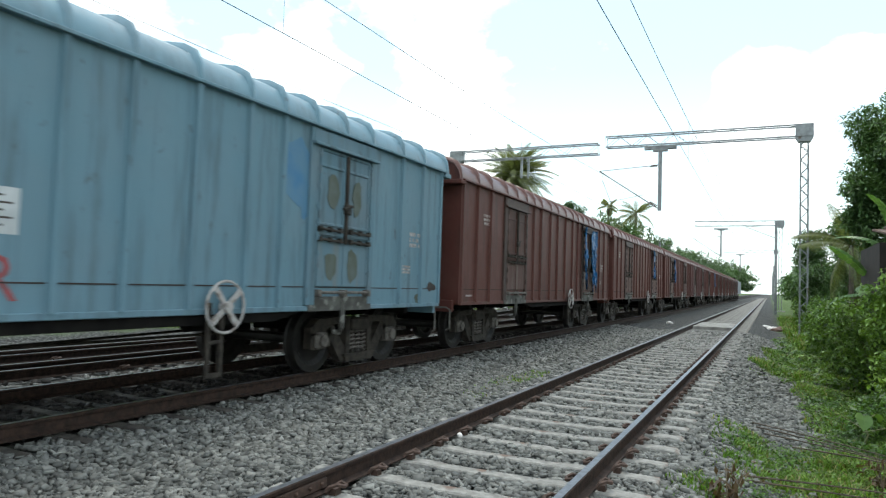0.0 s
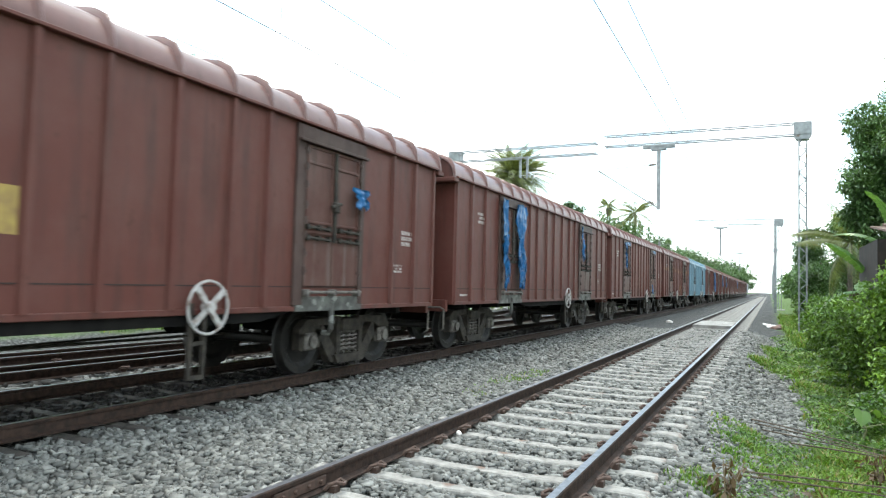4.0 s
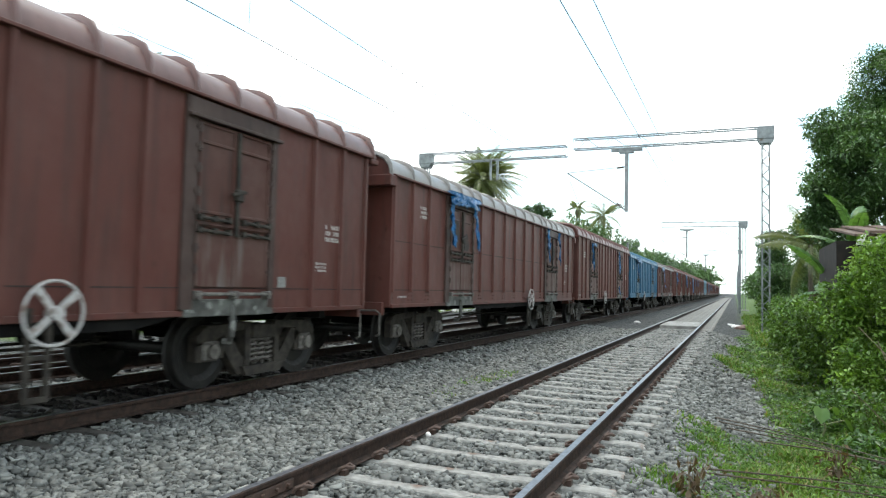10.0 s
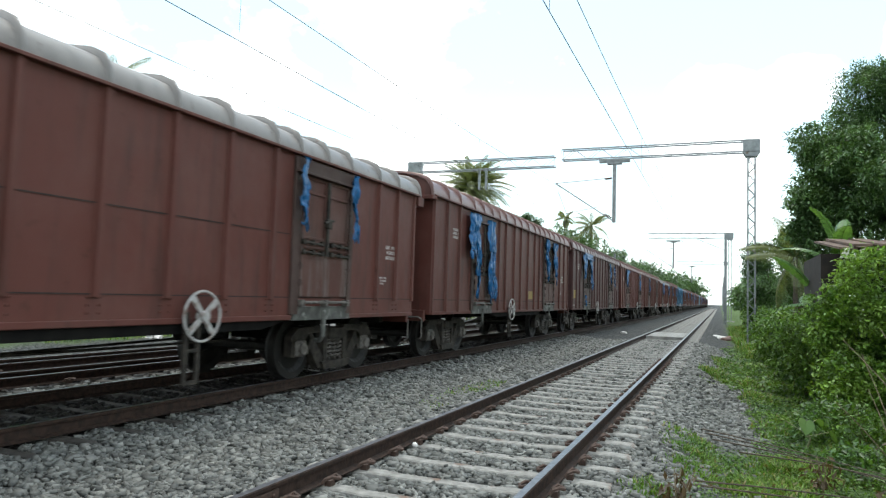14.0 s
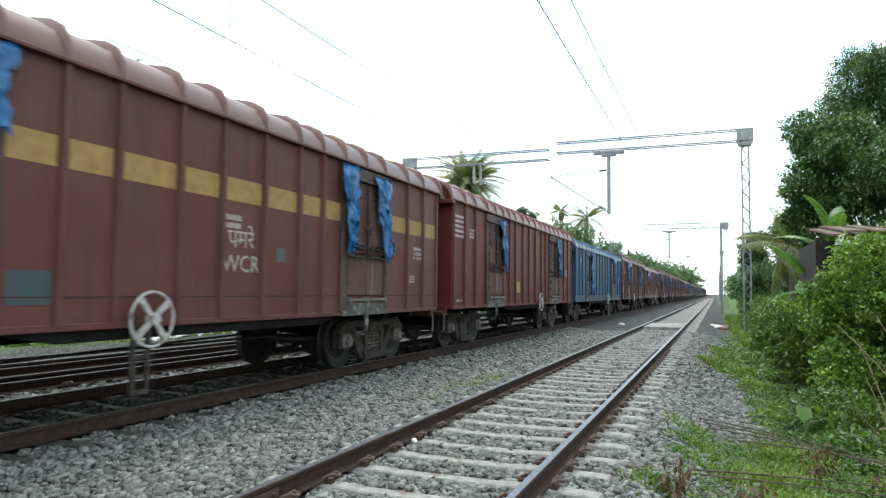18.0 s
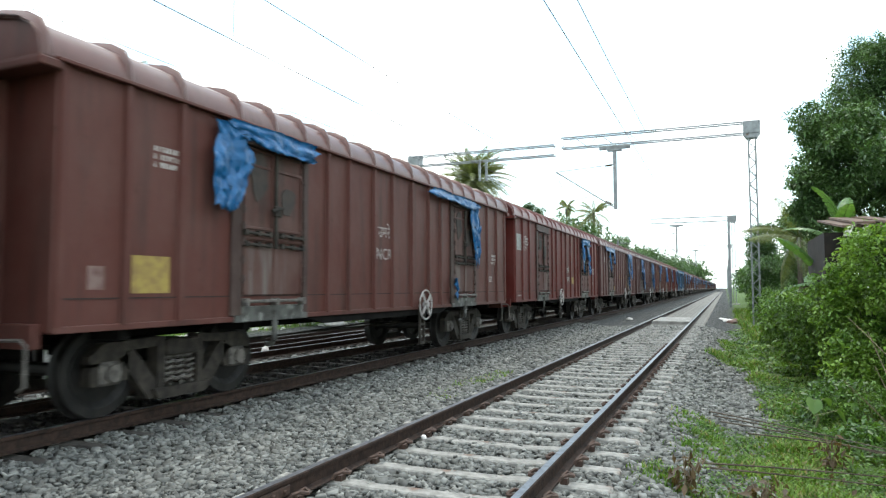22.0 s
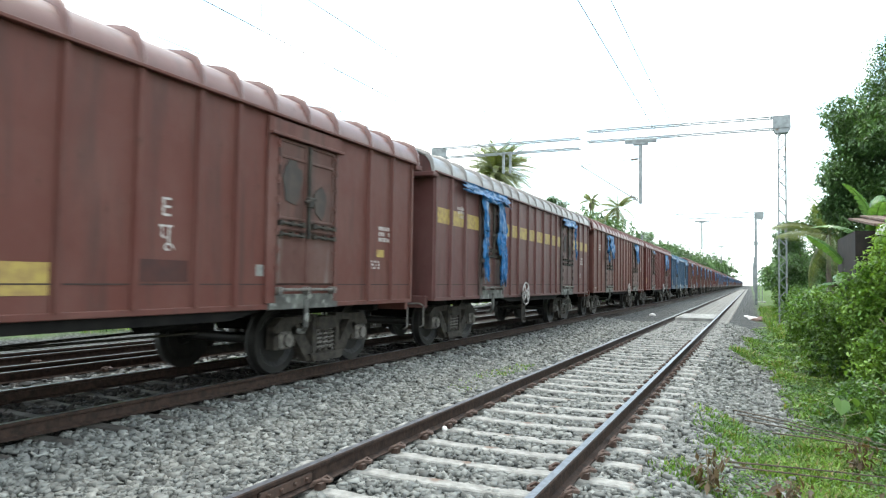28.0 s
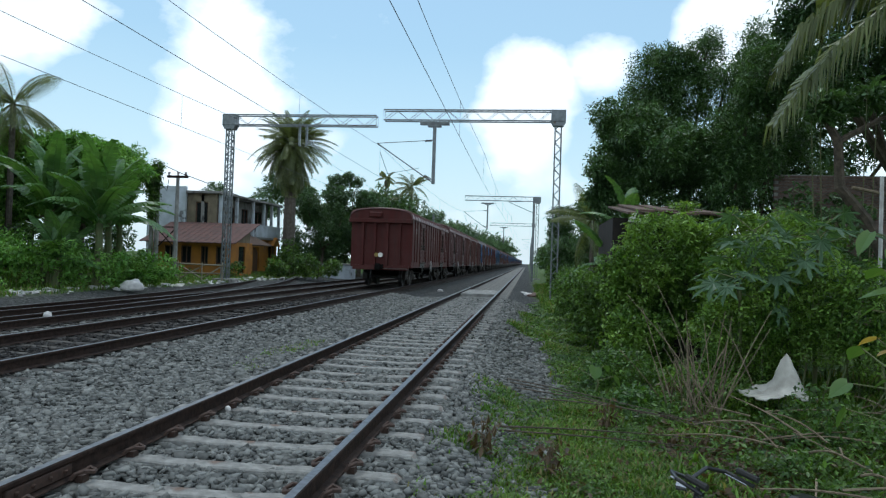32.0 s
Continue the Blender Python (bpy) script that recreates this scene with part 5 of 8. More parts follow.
for k, (w, off, L) in enumerate(train):
    paint, rear, front = WAGONS[k]
    riv = k in RIVETED
    v = rnd.uniform(0.9, 1.1)
    grey = k in (3, 17, 22, 25)
    for o in w.children_recursive:
        if o.type != "MESH":
            continue
        mat = o.data.materials[0]
        c = mul(paint, v)
        if mat == M_ROOF:
            c = GREYROOF if grey else tuple(a * 0.86 + 0.14 * g for a, g in zip(c, (0.14, 0.30, 0.38) if paint in (BLUE, PALE, DEEP) else (0.26, 0.18, 0.165)))
        elif paint in (BLUE, PALE, DEEP):
            c = mul(c, 0.85) if mat in (M_DOOR, M_FLAP, M_FRAME) else c
        elif mat == M_FRAME and k > 2:
            c = tuple(a * 0.3 + 0.7 * g for a, g in zip(c, (0.026, 0.024, 0.021)))
        elif mat in (M_DOOR, M_FLAP):
            c = tuple(a * 0.6 + 0.4 * g for a, g in zip(c, (0.045, 0.028, 0.022))) if k else c
        o.color = (*c, 1)
    tp = (", torn blue tarpaulin" if rear + front else ", closed doors") + (", grey roof" if grey else "")
    tagged(w, f"{NAMES[paint]} {'riveted' if riv else 'ribbed'} steel covered wagon{tp}")
    d0, d1 = DOOR[riv]
    door_tarps(w, d0, d1, rear, 100 + k * 37, 0.04 if riv else 0.10)
    door_tarps(w, L - d1, L - d0, front, 900 + k * 41, 0.04 if riv else 0.10)
    if k in (0, 1, 2, 3, 6, 7, 10, 13, 16, 18, 19, 23, 24, 30):
        for o in w.children:
            if o.name.startswith("hand_brake"):
                o.matrix_basis = pose(HALF + 0.12, L - BRAKE[riv], 1.09)
    # common small stencils
    if k < 34:
        bars(w, 1.2, 3.0, 3, 0.36, 0.06, k)
        if k != 6:
            bars(w, L - 1.25, 2.3, 3, 0.42, 0.065, k + 50)
        bars(w, L - 1.6, 1.72, 3, 0.4, 0.035, k + 90)
        if k % 3:
            bars(w, 0.3, 1.2, 1, 0.4, 0.04, k + 130)


def ribs_of(L, riv):
    d0, d1 = DOOR[riv]
    return [0.08, *ENDS, d0], [d1] + MIDS[riv] + [L - d1], [L - d0] + [L - y for y in ENDS[::-1]] + [L - 0.08]


for k, zlo, zhi, mat in ((3, 2.60, 2.92, M_YELLOW), (13, 2.58, 2.88, M_STRIPE), (30, 2.65, 2.88, M_WORNBAND)):
    w, off, L = train[k]
    for seg in ribs_of(L, k in RIVETED):
        for a, b in zip(seg[:-1], seg[1:]):
            mark(w, "painted_band", a + 0.06, b - 0.06, zlo, zhi, mat, "faded yellow painted band")
for k, y, z, wd, h in ((1, 6.35, 1.27, 0.63, 0.28), (1, 13, 2.04, 0.16, 0.16), (2, 0.9, 1.35, 0.3, 0.3), (2, 6.45, 1.23, 0.57, 0.3), (2, 12.9, 1.8, 0.25, 0.13), (5, 0.2, 1.4, 0.3, 0.35),
                       (6, 0.2, 1.35, 0.45, 0.35), (7, 8.47, 1.3, 0.35, 0.35), (8, 0.4, 1.35, 0.4, 0.3), (8, 5.04, 1.4, 0.55, 0.35), (9, 0.92, 1.38, 0.54, 0.41), (10, 7.99, 1.6, 0.6, 0.26),
                       (11, 4.2, 1.28, 0.6, 0.26), (11, 9.5, 1.46, 0.42, 0.38), (12, 5.56, 1.36, 0.7, 0.33), (13, 0.4, 1.35, 0.35, 0.3), (14, 5.36, 1.4, 0.5, 0.35), (16, 0.55, 1.45, 0.5, 0.42),
                       (17, 5.9, 1.28, 0.71, 0.22), (18, 7.85, 1.4, 0.66, 0.26), (19, 0.4, 1.5, 0.4, 0.35), (26, 6, 1.4, 0.5, 0.35), (27, 5.68, 1.75, 0.6, 0.42), (30, 7.9, 1.34, 0.75, 0.39)):
    c = y + wd / 2
    for seg in ribs_of(train[k][2], k in RIVETED):
        for a, b in zip(seg[:-1], seg[1:]):
            if a <= c < b:
                wd = min(wd, b - a - 0.14)
                y = min(max(y, a + 0.07), b - 0.07 - wd)
    mark(train[k][0], "notice_plate", y, y + wd, z, z + h, M_YELLOW, "faded yellow painted plate")
# patches, panels and other marks
M_POSTER = material("torn_poster_paper", (0.50, 0.50, 0.50), (0.10, 0.06, 0.055), rough=0.8, scale=9, detail=8.0, lo=0.50, hi=0.56)
M_PEEL = material("peeling_paint", (0.27, 0.21, 0.185), (0.12, 0.05, 0.042), rough=0.8, scale=5, detail=9.0, lo=0.40, hi=0.54)
M_FADED = material("faded_stencil", (0.19, 0.125, 0.11), (0.12, 0.06, 0.05), rough=0.7, scale=8)
mark(train[1][0], "torn_poster", 5.48, 6.07, 1.87, 2.41, M_POSTER, "torn white poster with its middle gone")
mark(train[1][0], "green_stencil", 7.89, 8.56, 1.06, 2.08, M_GREENPATCH, "dark green painted panel")
bm = bmesh.new()
box(bm, HALF - 0.002, HALF + 0.008, 7.93, 8.36, 1.42, 2.02)
part("torn_poster", bm, M_POSTER, train[1][0], "narrow torn white poster")
mark(train[1][0], "green_stencil", 12.62, 13.14, 1.34, 1.98, M_GREENPATCH, "dark green stencil panel")
mark(train[2][0], "peeled_panel", 1.9, 2.42, 1.5, 3.45, M_PEEL, "pale peeling panel")
mark(train[2][0], "peeled_panel", 0.95, 1.5, 1.35, 2.3, M_PEEL, "pale peeling panel")
mark(train[30][0], "worn_plate", 6.45, 6.90, 1.27, 1.62, M_FADED, "worn plate, nearly gone")
mark(train[9][0], "notice_frame", 0.38, 0.58, 1.42, 1.66, M_FADED, "small faded square stencil")
mark(train[2][0], "pale_plate", 9.80, 9.95, 1.44, 1.59, M_GREYSTEEL, "small grey plate")
mark(train[21][0], "pale_plate", 11.80, 11.98, 1.35, 1.50, M_GREYSTEEL, "small grey plate")
for i in range(5):
    mark(train[14][0], "louvre", 0.15, 0.82, 2.75 + i * 0.12, 2.81 + i * 0.12, M_WHITE, "white painted louvre bar")
    mark(train[31][0], "louvre", 0.15, 0.82, 2.72 + i * 0.12, 2.78 + i * 0.12, M_SOOT, "dark louvre slot")
mark(train[10][0], "pale_plate", 0.25, 0.75, 2.6, 3.1, M_GREYSTEEL)
mark(train[25][0], "soot_band", 4.93, 10.28, 1.55, 1.85, M_SOOT, "dark soot band")
mark(train[25][0], "soot_band", 12.31, 14.81, 1.55, 1.85, M_SOOT, "dark soot band")
for a, b in zip(ribs_of(train[12][2], False)[1][:-1], ribs_of(train[12][2], False)[1][1:]):
    if a < 9:
        mark(train[12][0], "soot_band", a + 0.05, b - 0.05, 1.09, 1.86 - 0.12 * (a > 5.5) - 0.25 * (a > 7), M_SOOT, "dark sooty lower panel")
mark(train[12][0], "soot_band", 12.75, 13.35, 1.09, 1.80, M_SOOT, "dark sooty lower panel")
mark(train[12][0], "stencil_panel", 12.65, 13.1, 2.05, 2.5, M_SOOT)
NP = 5.98
pale, pl = train[31][0], train[31][2]
mark(pale, "notice_plate", NP - 0.72, NP, 1.74, 2.14, M_NOTICE, "white notice plate with rows of small print")
for r in range(5):
    bm = bmesh.new()
    box(bm, HALF, HALF + 0.006, NP - 0.66, NP - (0.06 if r % 2 else 0.14), 2.06 - r * 0.063, 2.078 - r * 0.063)
    part("print_line", bm, M_SOOT, pale)


def blot(parent, y, z, ry, rz, mat, seed, name="stain", label=""):
    """An irregular patch of old paint on the side."""
    bm = bmesh.new()
    vs = []
    for q in range(14):
        a = 6.28319 * q / 14
        k = 1 + 0.45 * noise.noise(Vector((math.cos(a) * 1.5, math.sin(a) * 1.5, seed)))
        vs.append((y + ry * k * math.cos(a), z + rz * k * math.sin(a)))
    prism(bm, vs, "x", HALF - 0.002, HALF + 0.034 if name == "door_stain" else HALF + 0.004)
    return part(name, bm, mat, parent, label)


fa, fb = pl - DOOR[False][1], pl - DOOR[False][0]
blot(pale, fa - 0.42, 2.95, 0.34, 0.42, M_BLUEPATCH, 3, "blue_patch", "brighter blue paint patch")
blot(pale, fa - 0.18, 2.5, 0.12, 0.28, M_BLUEPATCH, 4, "blue_patch")
blot(pale, fa + 0.42, 2.72, 0.16, 0.24, M_OLIVE, 5, "door_stain", "olive paint stain")
blot(pale, fa + 1.06, 2.70, 0.14, 0.24, M_OLIVE, 6, "door_stain", "olive paint stain")
blot(pale, fa + 0.42, 1.66, 0.14, 0.22, M_OLIVE, 7, "door_stain")
blot(pale, fa + 0.98, 1.66, 0.16, 0.24, M_OLIVE, 8, "door_stain")
blot(pale, pl - 0.36, 1.36, 0.16, 0.09, M_SOOT, 9, "soot_blot")
blot(pale, pl - 0.85, 1.16, 0.16, 0.08, M_OLIVE, 10, "soot_blot")
letters(train[31][0], "AR", NP - 0.34, 1.35, 0.58).data.materials[0] = M_REDPAINT
for k, body, y, z, size in ((0, "द", 6.99, 2.71, 0.34), (0, "S", 7.01, 2.37, 0.32), (0, "प", 7.97, 2.72, 0.34), (0, "C", 7.98, 2.38, 0.32), (2, "E", 8.30, 2.17, 0.30), (2, "पू", 8.30, 1.88, 0.32),
                            (5, "W", 7.36, 2.15, 0.36), (5, "R", 8.19, 2.15, 0.36), (9, "उमरे", 6.72, 2.46, 0.30), (9, "NCR", 6.72, 2.05, 0.30), (10, "दपरे", 7.45, 2.12, 0.30), (10, "SWR", 7.47, 1.77, 0.30),
                            (10, "वापसी", 1.10, 3.00, 0.19), (10, "R", 1.11, 2.85, 0.13), (10, "12-23", 1.13, 2.68, 0.19), (11, "उमरे", 5.82, 2.06, 0.40), (11, "NCR", 5.83, 1.74, 0.36), (13, "पमरे", 7.44, 2.08, 0.34),
                            (13, "WCR", 7.45, 1.75, 0.32), (16, "उ", 6.61, 2.02, 0.36), (16, "पू", 6.89, 1.99, 0.36), (16, "N", 6.60, 1.71, 0.34), (16, "E", 6.88, 1.73, 0.34), (17, "म", 6.23, 2.22, 0.36), (17, "C", 6.25, 1.93, 0.32),
                            (20, "द", 6.73, 2.75, 0.36), (20, "प", 7.47, 2.73, 0.36), (23, "पूसी", 7.39, 2.15, 0.34), (23, "NF", 7.37, 1.86, 0.34), (3, "R", 1.45, 2.98, 0.2), (17, "R", 1.5, 2.78, 0.2)):
    letters(train[k][0], body, y, z, size, M_FADED if k in (11, 20, 23) else M_WHITE)
for k in (1, 2, 3, 5, 8, 9, 10, 12, 14, 16, 18, 20, 22, 23, 26, 28, 30):
    w, off, L = train[k]
    for a in (DOOR[k in RIVETED][0], L - DOOR[k in RIVETED][1]):
        q = rnd.random()
        blot(w, a + 0.4, 2.6 + 0.4 * q, 0.2, 0.3, M_SOOT, k + q, "door_stain")
        blot(w, a + 1.05, 2.4 + 0.3 * q, 0.16, 0.22, M_SOOT, k + 2 * q, "door_stain")
for k, y, z, ry, rz in ((12, 12.95, 1.3, 0.9, 0.25), (18, 9.54, 1.7, 0.2, 0.6), (23, 3.2, 2.5, 0.35, 0.45), (1, 9.22, 1.6, 0.4, 0.2), (25, 7.6, 1.25, 0.5, 0.12)):
    blot(train[k][0], y, z, ry, rz, M_PEEL if k in (18, 23) else M_SOOT, k, "door_stain" if k == 23 else "stain")
# tail board and lamp on the last wagon
last = train[0][0]
bm = bmesh.new()
tube(bm, (0.02, -0.2, 1.62), (0.02, -0.24, 1.62), 0.12, None, 16)
part("tail_lamp", bm, M_LAMP, last, "round white tail lamp")
bm = bmesh.new()
tube(bm, (-0.2, -0.17, 1.62), (-0.2, -0.19, 1.62), 0.11, None, 16)
part("tail_board", bm, M_YELLOW, last, "round yellow tail disc")

# locomotive far ahead
loco = thing("locomotive", pose(X2, offset, LIFT), "dark blue electric locomotive at the head of the train", "locomotive")
bm = bmesh.new()
prism(bm, [(0.2, 1.1), (0.0, 1.6), (0.0, 2.4), (0.5, 3.6), (15.5, 3.6), (16.0, 2.4), (16.0, 1.6), (15.8, 1.1)], "x", -1.5, 1.5)
part("body", bm, M_LOCO, loco)
bm = bmesh.new()
box(bm, -1.2, 1.2, 1.0, 15.0, 3.6, 3.85, 0.06)
box(bm, -0.9, 0.9, 3.0, 5.0, 3.85, 4.3, 0.05)
part("roof_gear", bm, M_DARK, loco)
bm = bmesh.new()
box(bm, -1.0, 1.0, -0.015, 0.02, 2.45, 3.2)
part("cab_window", bm, M_GLASSDARK, loco)
for y in (3.5, 12.5):
    make_bogie(loco, y)
train_loco = (loco, offset)
bars(train[13][0], 7.07, 2.36, 2, 0.36, 0.07, 779)
mark(train[13][0], "torn_poster", 8.22, 8.44, 1.82, 2.02, M_GREENPATCH, "grey-green scrap of poster")
mark(train[13][0], "green_stencil", 4.25, 4.70, 1.26, 1.58, M_TEAL, "dark teal painted panel")
letters(train[5][0], "BCNA", 12.89, 2.84, 0.2)
bars(train[5][0], 12.57, 2.62, 1, 0.55, 0.06, 780)
bars(train[5][0], 12.57, 2.21, 2, 0.55, 0.11, 781)
bars(train[5][0], 13.41, 1.87, 3, 0.55, 0.06, 782)
mark(train[2][0], "painted_patch", 7.97, 8.64, 1.36, 1.60, M_REDPATCH, "dark red painted-over patch")
for y in (6.69, 7.46, 8.20, 9.02, 9.77, 11.95, 12.45, 13.2):
    for e in (-0.09, 0.09):
        bm = bmesh.new()
        prism(bm, [(y + e - 0.07, 2.20), (y + e + 0.0, 2.20), (y + e + 0.07, 1.98), (y + e - 0.0, 1.98)], "x", HALF - 0.002, HALF + 0.0035)
        part("painted_tick", bm, M_STRIPE, train[11][0], "slanting faded yellow tick")
bars(train[6][0], 13.94, 2.55, 3, 0.48, 0.14, 812)
bars(train[26][0], 6.97, 2.1, 2, 0.6, 0.18, 813, M_FADED)
bars(train[26][0], 6.06, 2.1, 2, 0.6, 0.18, 814, M_FADED)


# ---- plants ----
def mesh_arrays(name, v, f, mats, parent=None, label="", ids=None):
    """A mesh from arrays of points and equal-sided faces."""
    me = bpy.data.meshes.new(name)
    n = f.shape[1]
    me.vertices.add(len(v))
    me.vertices.foreach_set("co", np.ascontiguousarray(v, dtype=np.float32).ravel())
    me.loops.add(f.size)
    me.loops.foreach_set("vertex_index", f.ravel().astype(np.int32))
    me.polygons.add(len(f))
    me.polygons.foreach_set("loop_start", np.arange(0, f.size, n, dtype=np.int32))
    if ids is not None:
        me.polygons.foreach_set("material_index", ids.astype(np.int32))
    me.update(calc_edges=True)
    for m in (mats if isinstance(mats, (list, tuple)) else [mats]):
        me.materials.append(m)
    ob = new(name, me)
    if parent:
        ob.parent = parent
    if label:
        tagged(ob, label)
    return ob


def leaf_arrays(pos, size, rng, droop=0.35, aspect=0.42, lean=0.6):
    """A folded pointed leaf at each place, pointing every way, hanging a little."""
    k = len(pos)
    az = rng.uniform(0, 2 * np.pi, k)
    el = rng.normal(-droop, lean, k)
    d = np.column_stack((np.cos(az) * np.cos(el), np.sin(az) * np.cos(el), np.sin(el)))
    up = np.column_stack((rng.normal(0, 0.45, k), rng.normal(0, 0.45, k), np.ones(k)))
    side = np.cross(d, up)
    side /= np.linalg.norm(side, axis=1, keepdims=True) + 1e-9
    nrm = np.cross(side, d)
    s = (size * rng.uniform(0.6, 1.3, k))[:, None]
    p0 = pos
    p1 = pos + d * s * 0.45 + side * s * aspect * 0.5 + nrm * s * 0.10
    p2 = pos + d * s
    p3 = pos + d * s * 0.45 - side * s * aspect * 0.5 + nrm * s * 0.10
    v = np.stack((p0, p1, p2, p3), 1).reshape(-1, 3)
    b = 4 * np.arange(k)[:, None]
    f = np.concatenate((b + np.array([[0, 1, 2]]), b + np.array([[0, 2, 3]])))
    return v, f


def cloud(blobs, n, rng, shell=0.55, clump=0.0, per=9):
    """Points in and near the skin of several round masses, gathered in clumps."""
    vol = np.array([b[3] * b[4] * b[5] for b in blobs]) ** 0.75
    cnt = rng.multinomial(n // (per if clump else 1), vol / vol.sum())
    out = []
    for (x, y, z, rx, ry, rz), k in zip(blobs, cnt):
        d = rng.normal(size=(k, 3))
        d /= np.linalg.norm(d, axis=1, keepdims=True)
        lump = np.array([1 + 0.30 * noise.noise(Vector(q) * 2.3 + Vector((x, y, z))) for q in d])
        r = (shell + (1 - shell) * rng.random(k) ** 0.5) * lump
        out.append(np.array([x, y, z]) + d * r[:, None] * np.array([rx, ry, rz]))
    p = np.concatenate(out)
    if clump:
        p = (p[:, None, :] + rng.normal(0, clump, (len(p), per, 3)) * np.array([1, 1, 0.7])).reshape(-1, 3)
    return p


def limb(bm, pts, r0, r1, seg=7):
    n = len(pts) - 1
    sweep(bm, pts, [r0 + (r1 - r0) * i / n for i in range(n + 1)], seg)


def lumps(blobs, rng, k=7):
    """Break each round mass into smaller ones sitting on its skin."""
    out = []
    for x, y, z, rx, ry, rz in blobs:
        out.append((x, y, z, rx * 0.7, ry * 0.7, rz * 0.7))
        for i in range(k):
            d = rng.normal(size=3)
            d /= np.linalg.norm(d)
            q, s = rng.uniform(0.55, 0.85), rng.uniform(0.3, 0.55)
            out.append((x + d[0] * q * rx, y + d[1] * q * ry, z + d[2] * q * rz, rx * s, ry * s, rz * s * 0.85))
    return out


def tree(x, y, trunk_h, blobs, n, size, mat, seed, label, z0=-0.3, radius=0.2, clump=0.06):
    """A tapered trunk with limbs reaching into leafy masses, leaves in sprays."""
    rng = np.random.default_rng(seed)
    t = thing("tree", pose(x, y, z0), label, "tree", "trees by the line")
    bm = bmesh.new()
    fork = Vector((0.1, 0.05, trunk_h))
    limb(bm, [(0, 0, -0.3), (0.05, -0.04, trunk_h * 0.5), tuple(fork)], radius, radius * 0.7, 9)
    part("trunk", bm, M_BARK, t, "rough brown trunk")
    for b in blobs:
        c = Vector((b[0] - x, b[1] - y, b[2] - z0))
        bm = bmesh.new()
        m = fork.lerp(c, 0.5) + Vector((rng.uniform(-0.3, 0.3), rng.uniform(-0.3, 0.3), -0.2))
        limb(bm, [tuple(fork), tuple(m), tuple(c), tuple(c + Vector((0.2, 0.1, b[5] * 0.6)))], radius * 0.45, 0.03, 6)
        part("limb", bm, M_BARK, t)
    p = cloud(lumps(blobs, rng), n, rng, shell=0.45, clump=clump)
    v, f = leaf_arrays(p - np.array([x, y, z0]), size, rng, aspect=0.34)
    mesh_arrays("crown", v, f, mat, t, "dense crown of green leaves")
    return t


def bush(x, y, blobs, n, size, mat, seed, label, z0=-0.4, clump=0.05, stems=10):
    rng = np.random.default_rng(seed)
    t = thing("bush", pose(x, y, z0), label, "bush", "bushes by the line")
    bm = bmesh.new()
    for i in range(stems):
        b = blobs[i % len(blobs)]
        c = Vector((b[0] - x + rng.uniform(-0.5, 0.5) * b[3], b[1] - y + rng.uniform(-0.5, 0.5) * b[4], b[2] - z0 + 0.3 * b[5]))
        a = Vector((c.x * 0.7, c.y * 0.7, -0.1))
        limb(bm, [tuple(a), tuple(a.lerp(c, 0.5) + Vector((0.05, 0.05, 0))), tuple(c)], 0.02, 0.007, 5)
    tagged(part("stem", bm, M_STEM, t), kind="stuff")
    p = cloud(lumps(blobs, rng, 5), n, rng, shell=0.45, clump=clump, per=6)
    v, f = leaf_arrays(p - np.array([x, y, z0]), size, rng, aspect=0.5)
    mesh_arrays("leaves", v, f, mat, t, "small green leaves")
    return t


def frond(bm, length, leaflets, width, droop, leaf_len, fold=0.35, stiff=0.0):
    """A feather palm leaf along +X from the origin, arching down."""
    pts = []
    for i in range(13):
        u = i / 12
        pts.append(Vector((length * (u - 0.18 * droop * u * u), 0, length * (0.35 * u - droop * u * u))))
    limb(bm, pts, 0.035, 0.008, 4)
    for j in range(leaflets):
        u = 0.12 + 0.87 * j / leaflets
        i = min(11, int(u * 12))
        p = pts[i].lerp(pts[i + 1], u * 12 - i)
        d = (pts[i + 1] - pts[i]).normalized()
        l = leaf_len * (math.sin(math.pi * (0.12 + 0.85 * u)) * 0.8 + 0.2)
        for s in (-1, 1):
            side = Vector((0, s, 0))
            tip = p + (d * 0.55 + side * 0.8 + Vector((0, 0, -fold + stiff))).normalized() * l
            mid = p.lerp(tip, 0.5) + Vector((0, 0, 0.16 * l * fold))
            w = d * width
            a = [bm.verts.new(q) for q in (p - w * 0.5, mid - w * 0.6, tip, mid + w * 0.6, p + w * 0.5)]
            bm.faces.new(a)


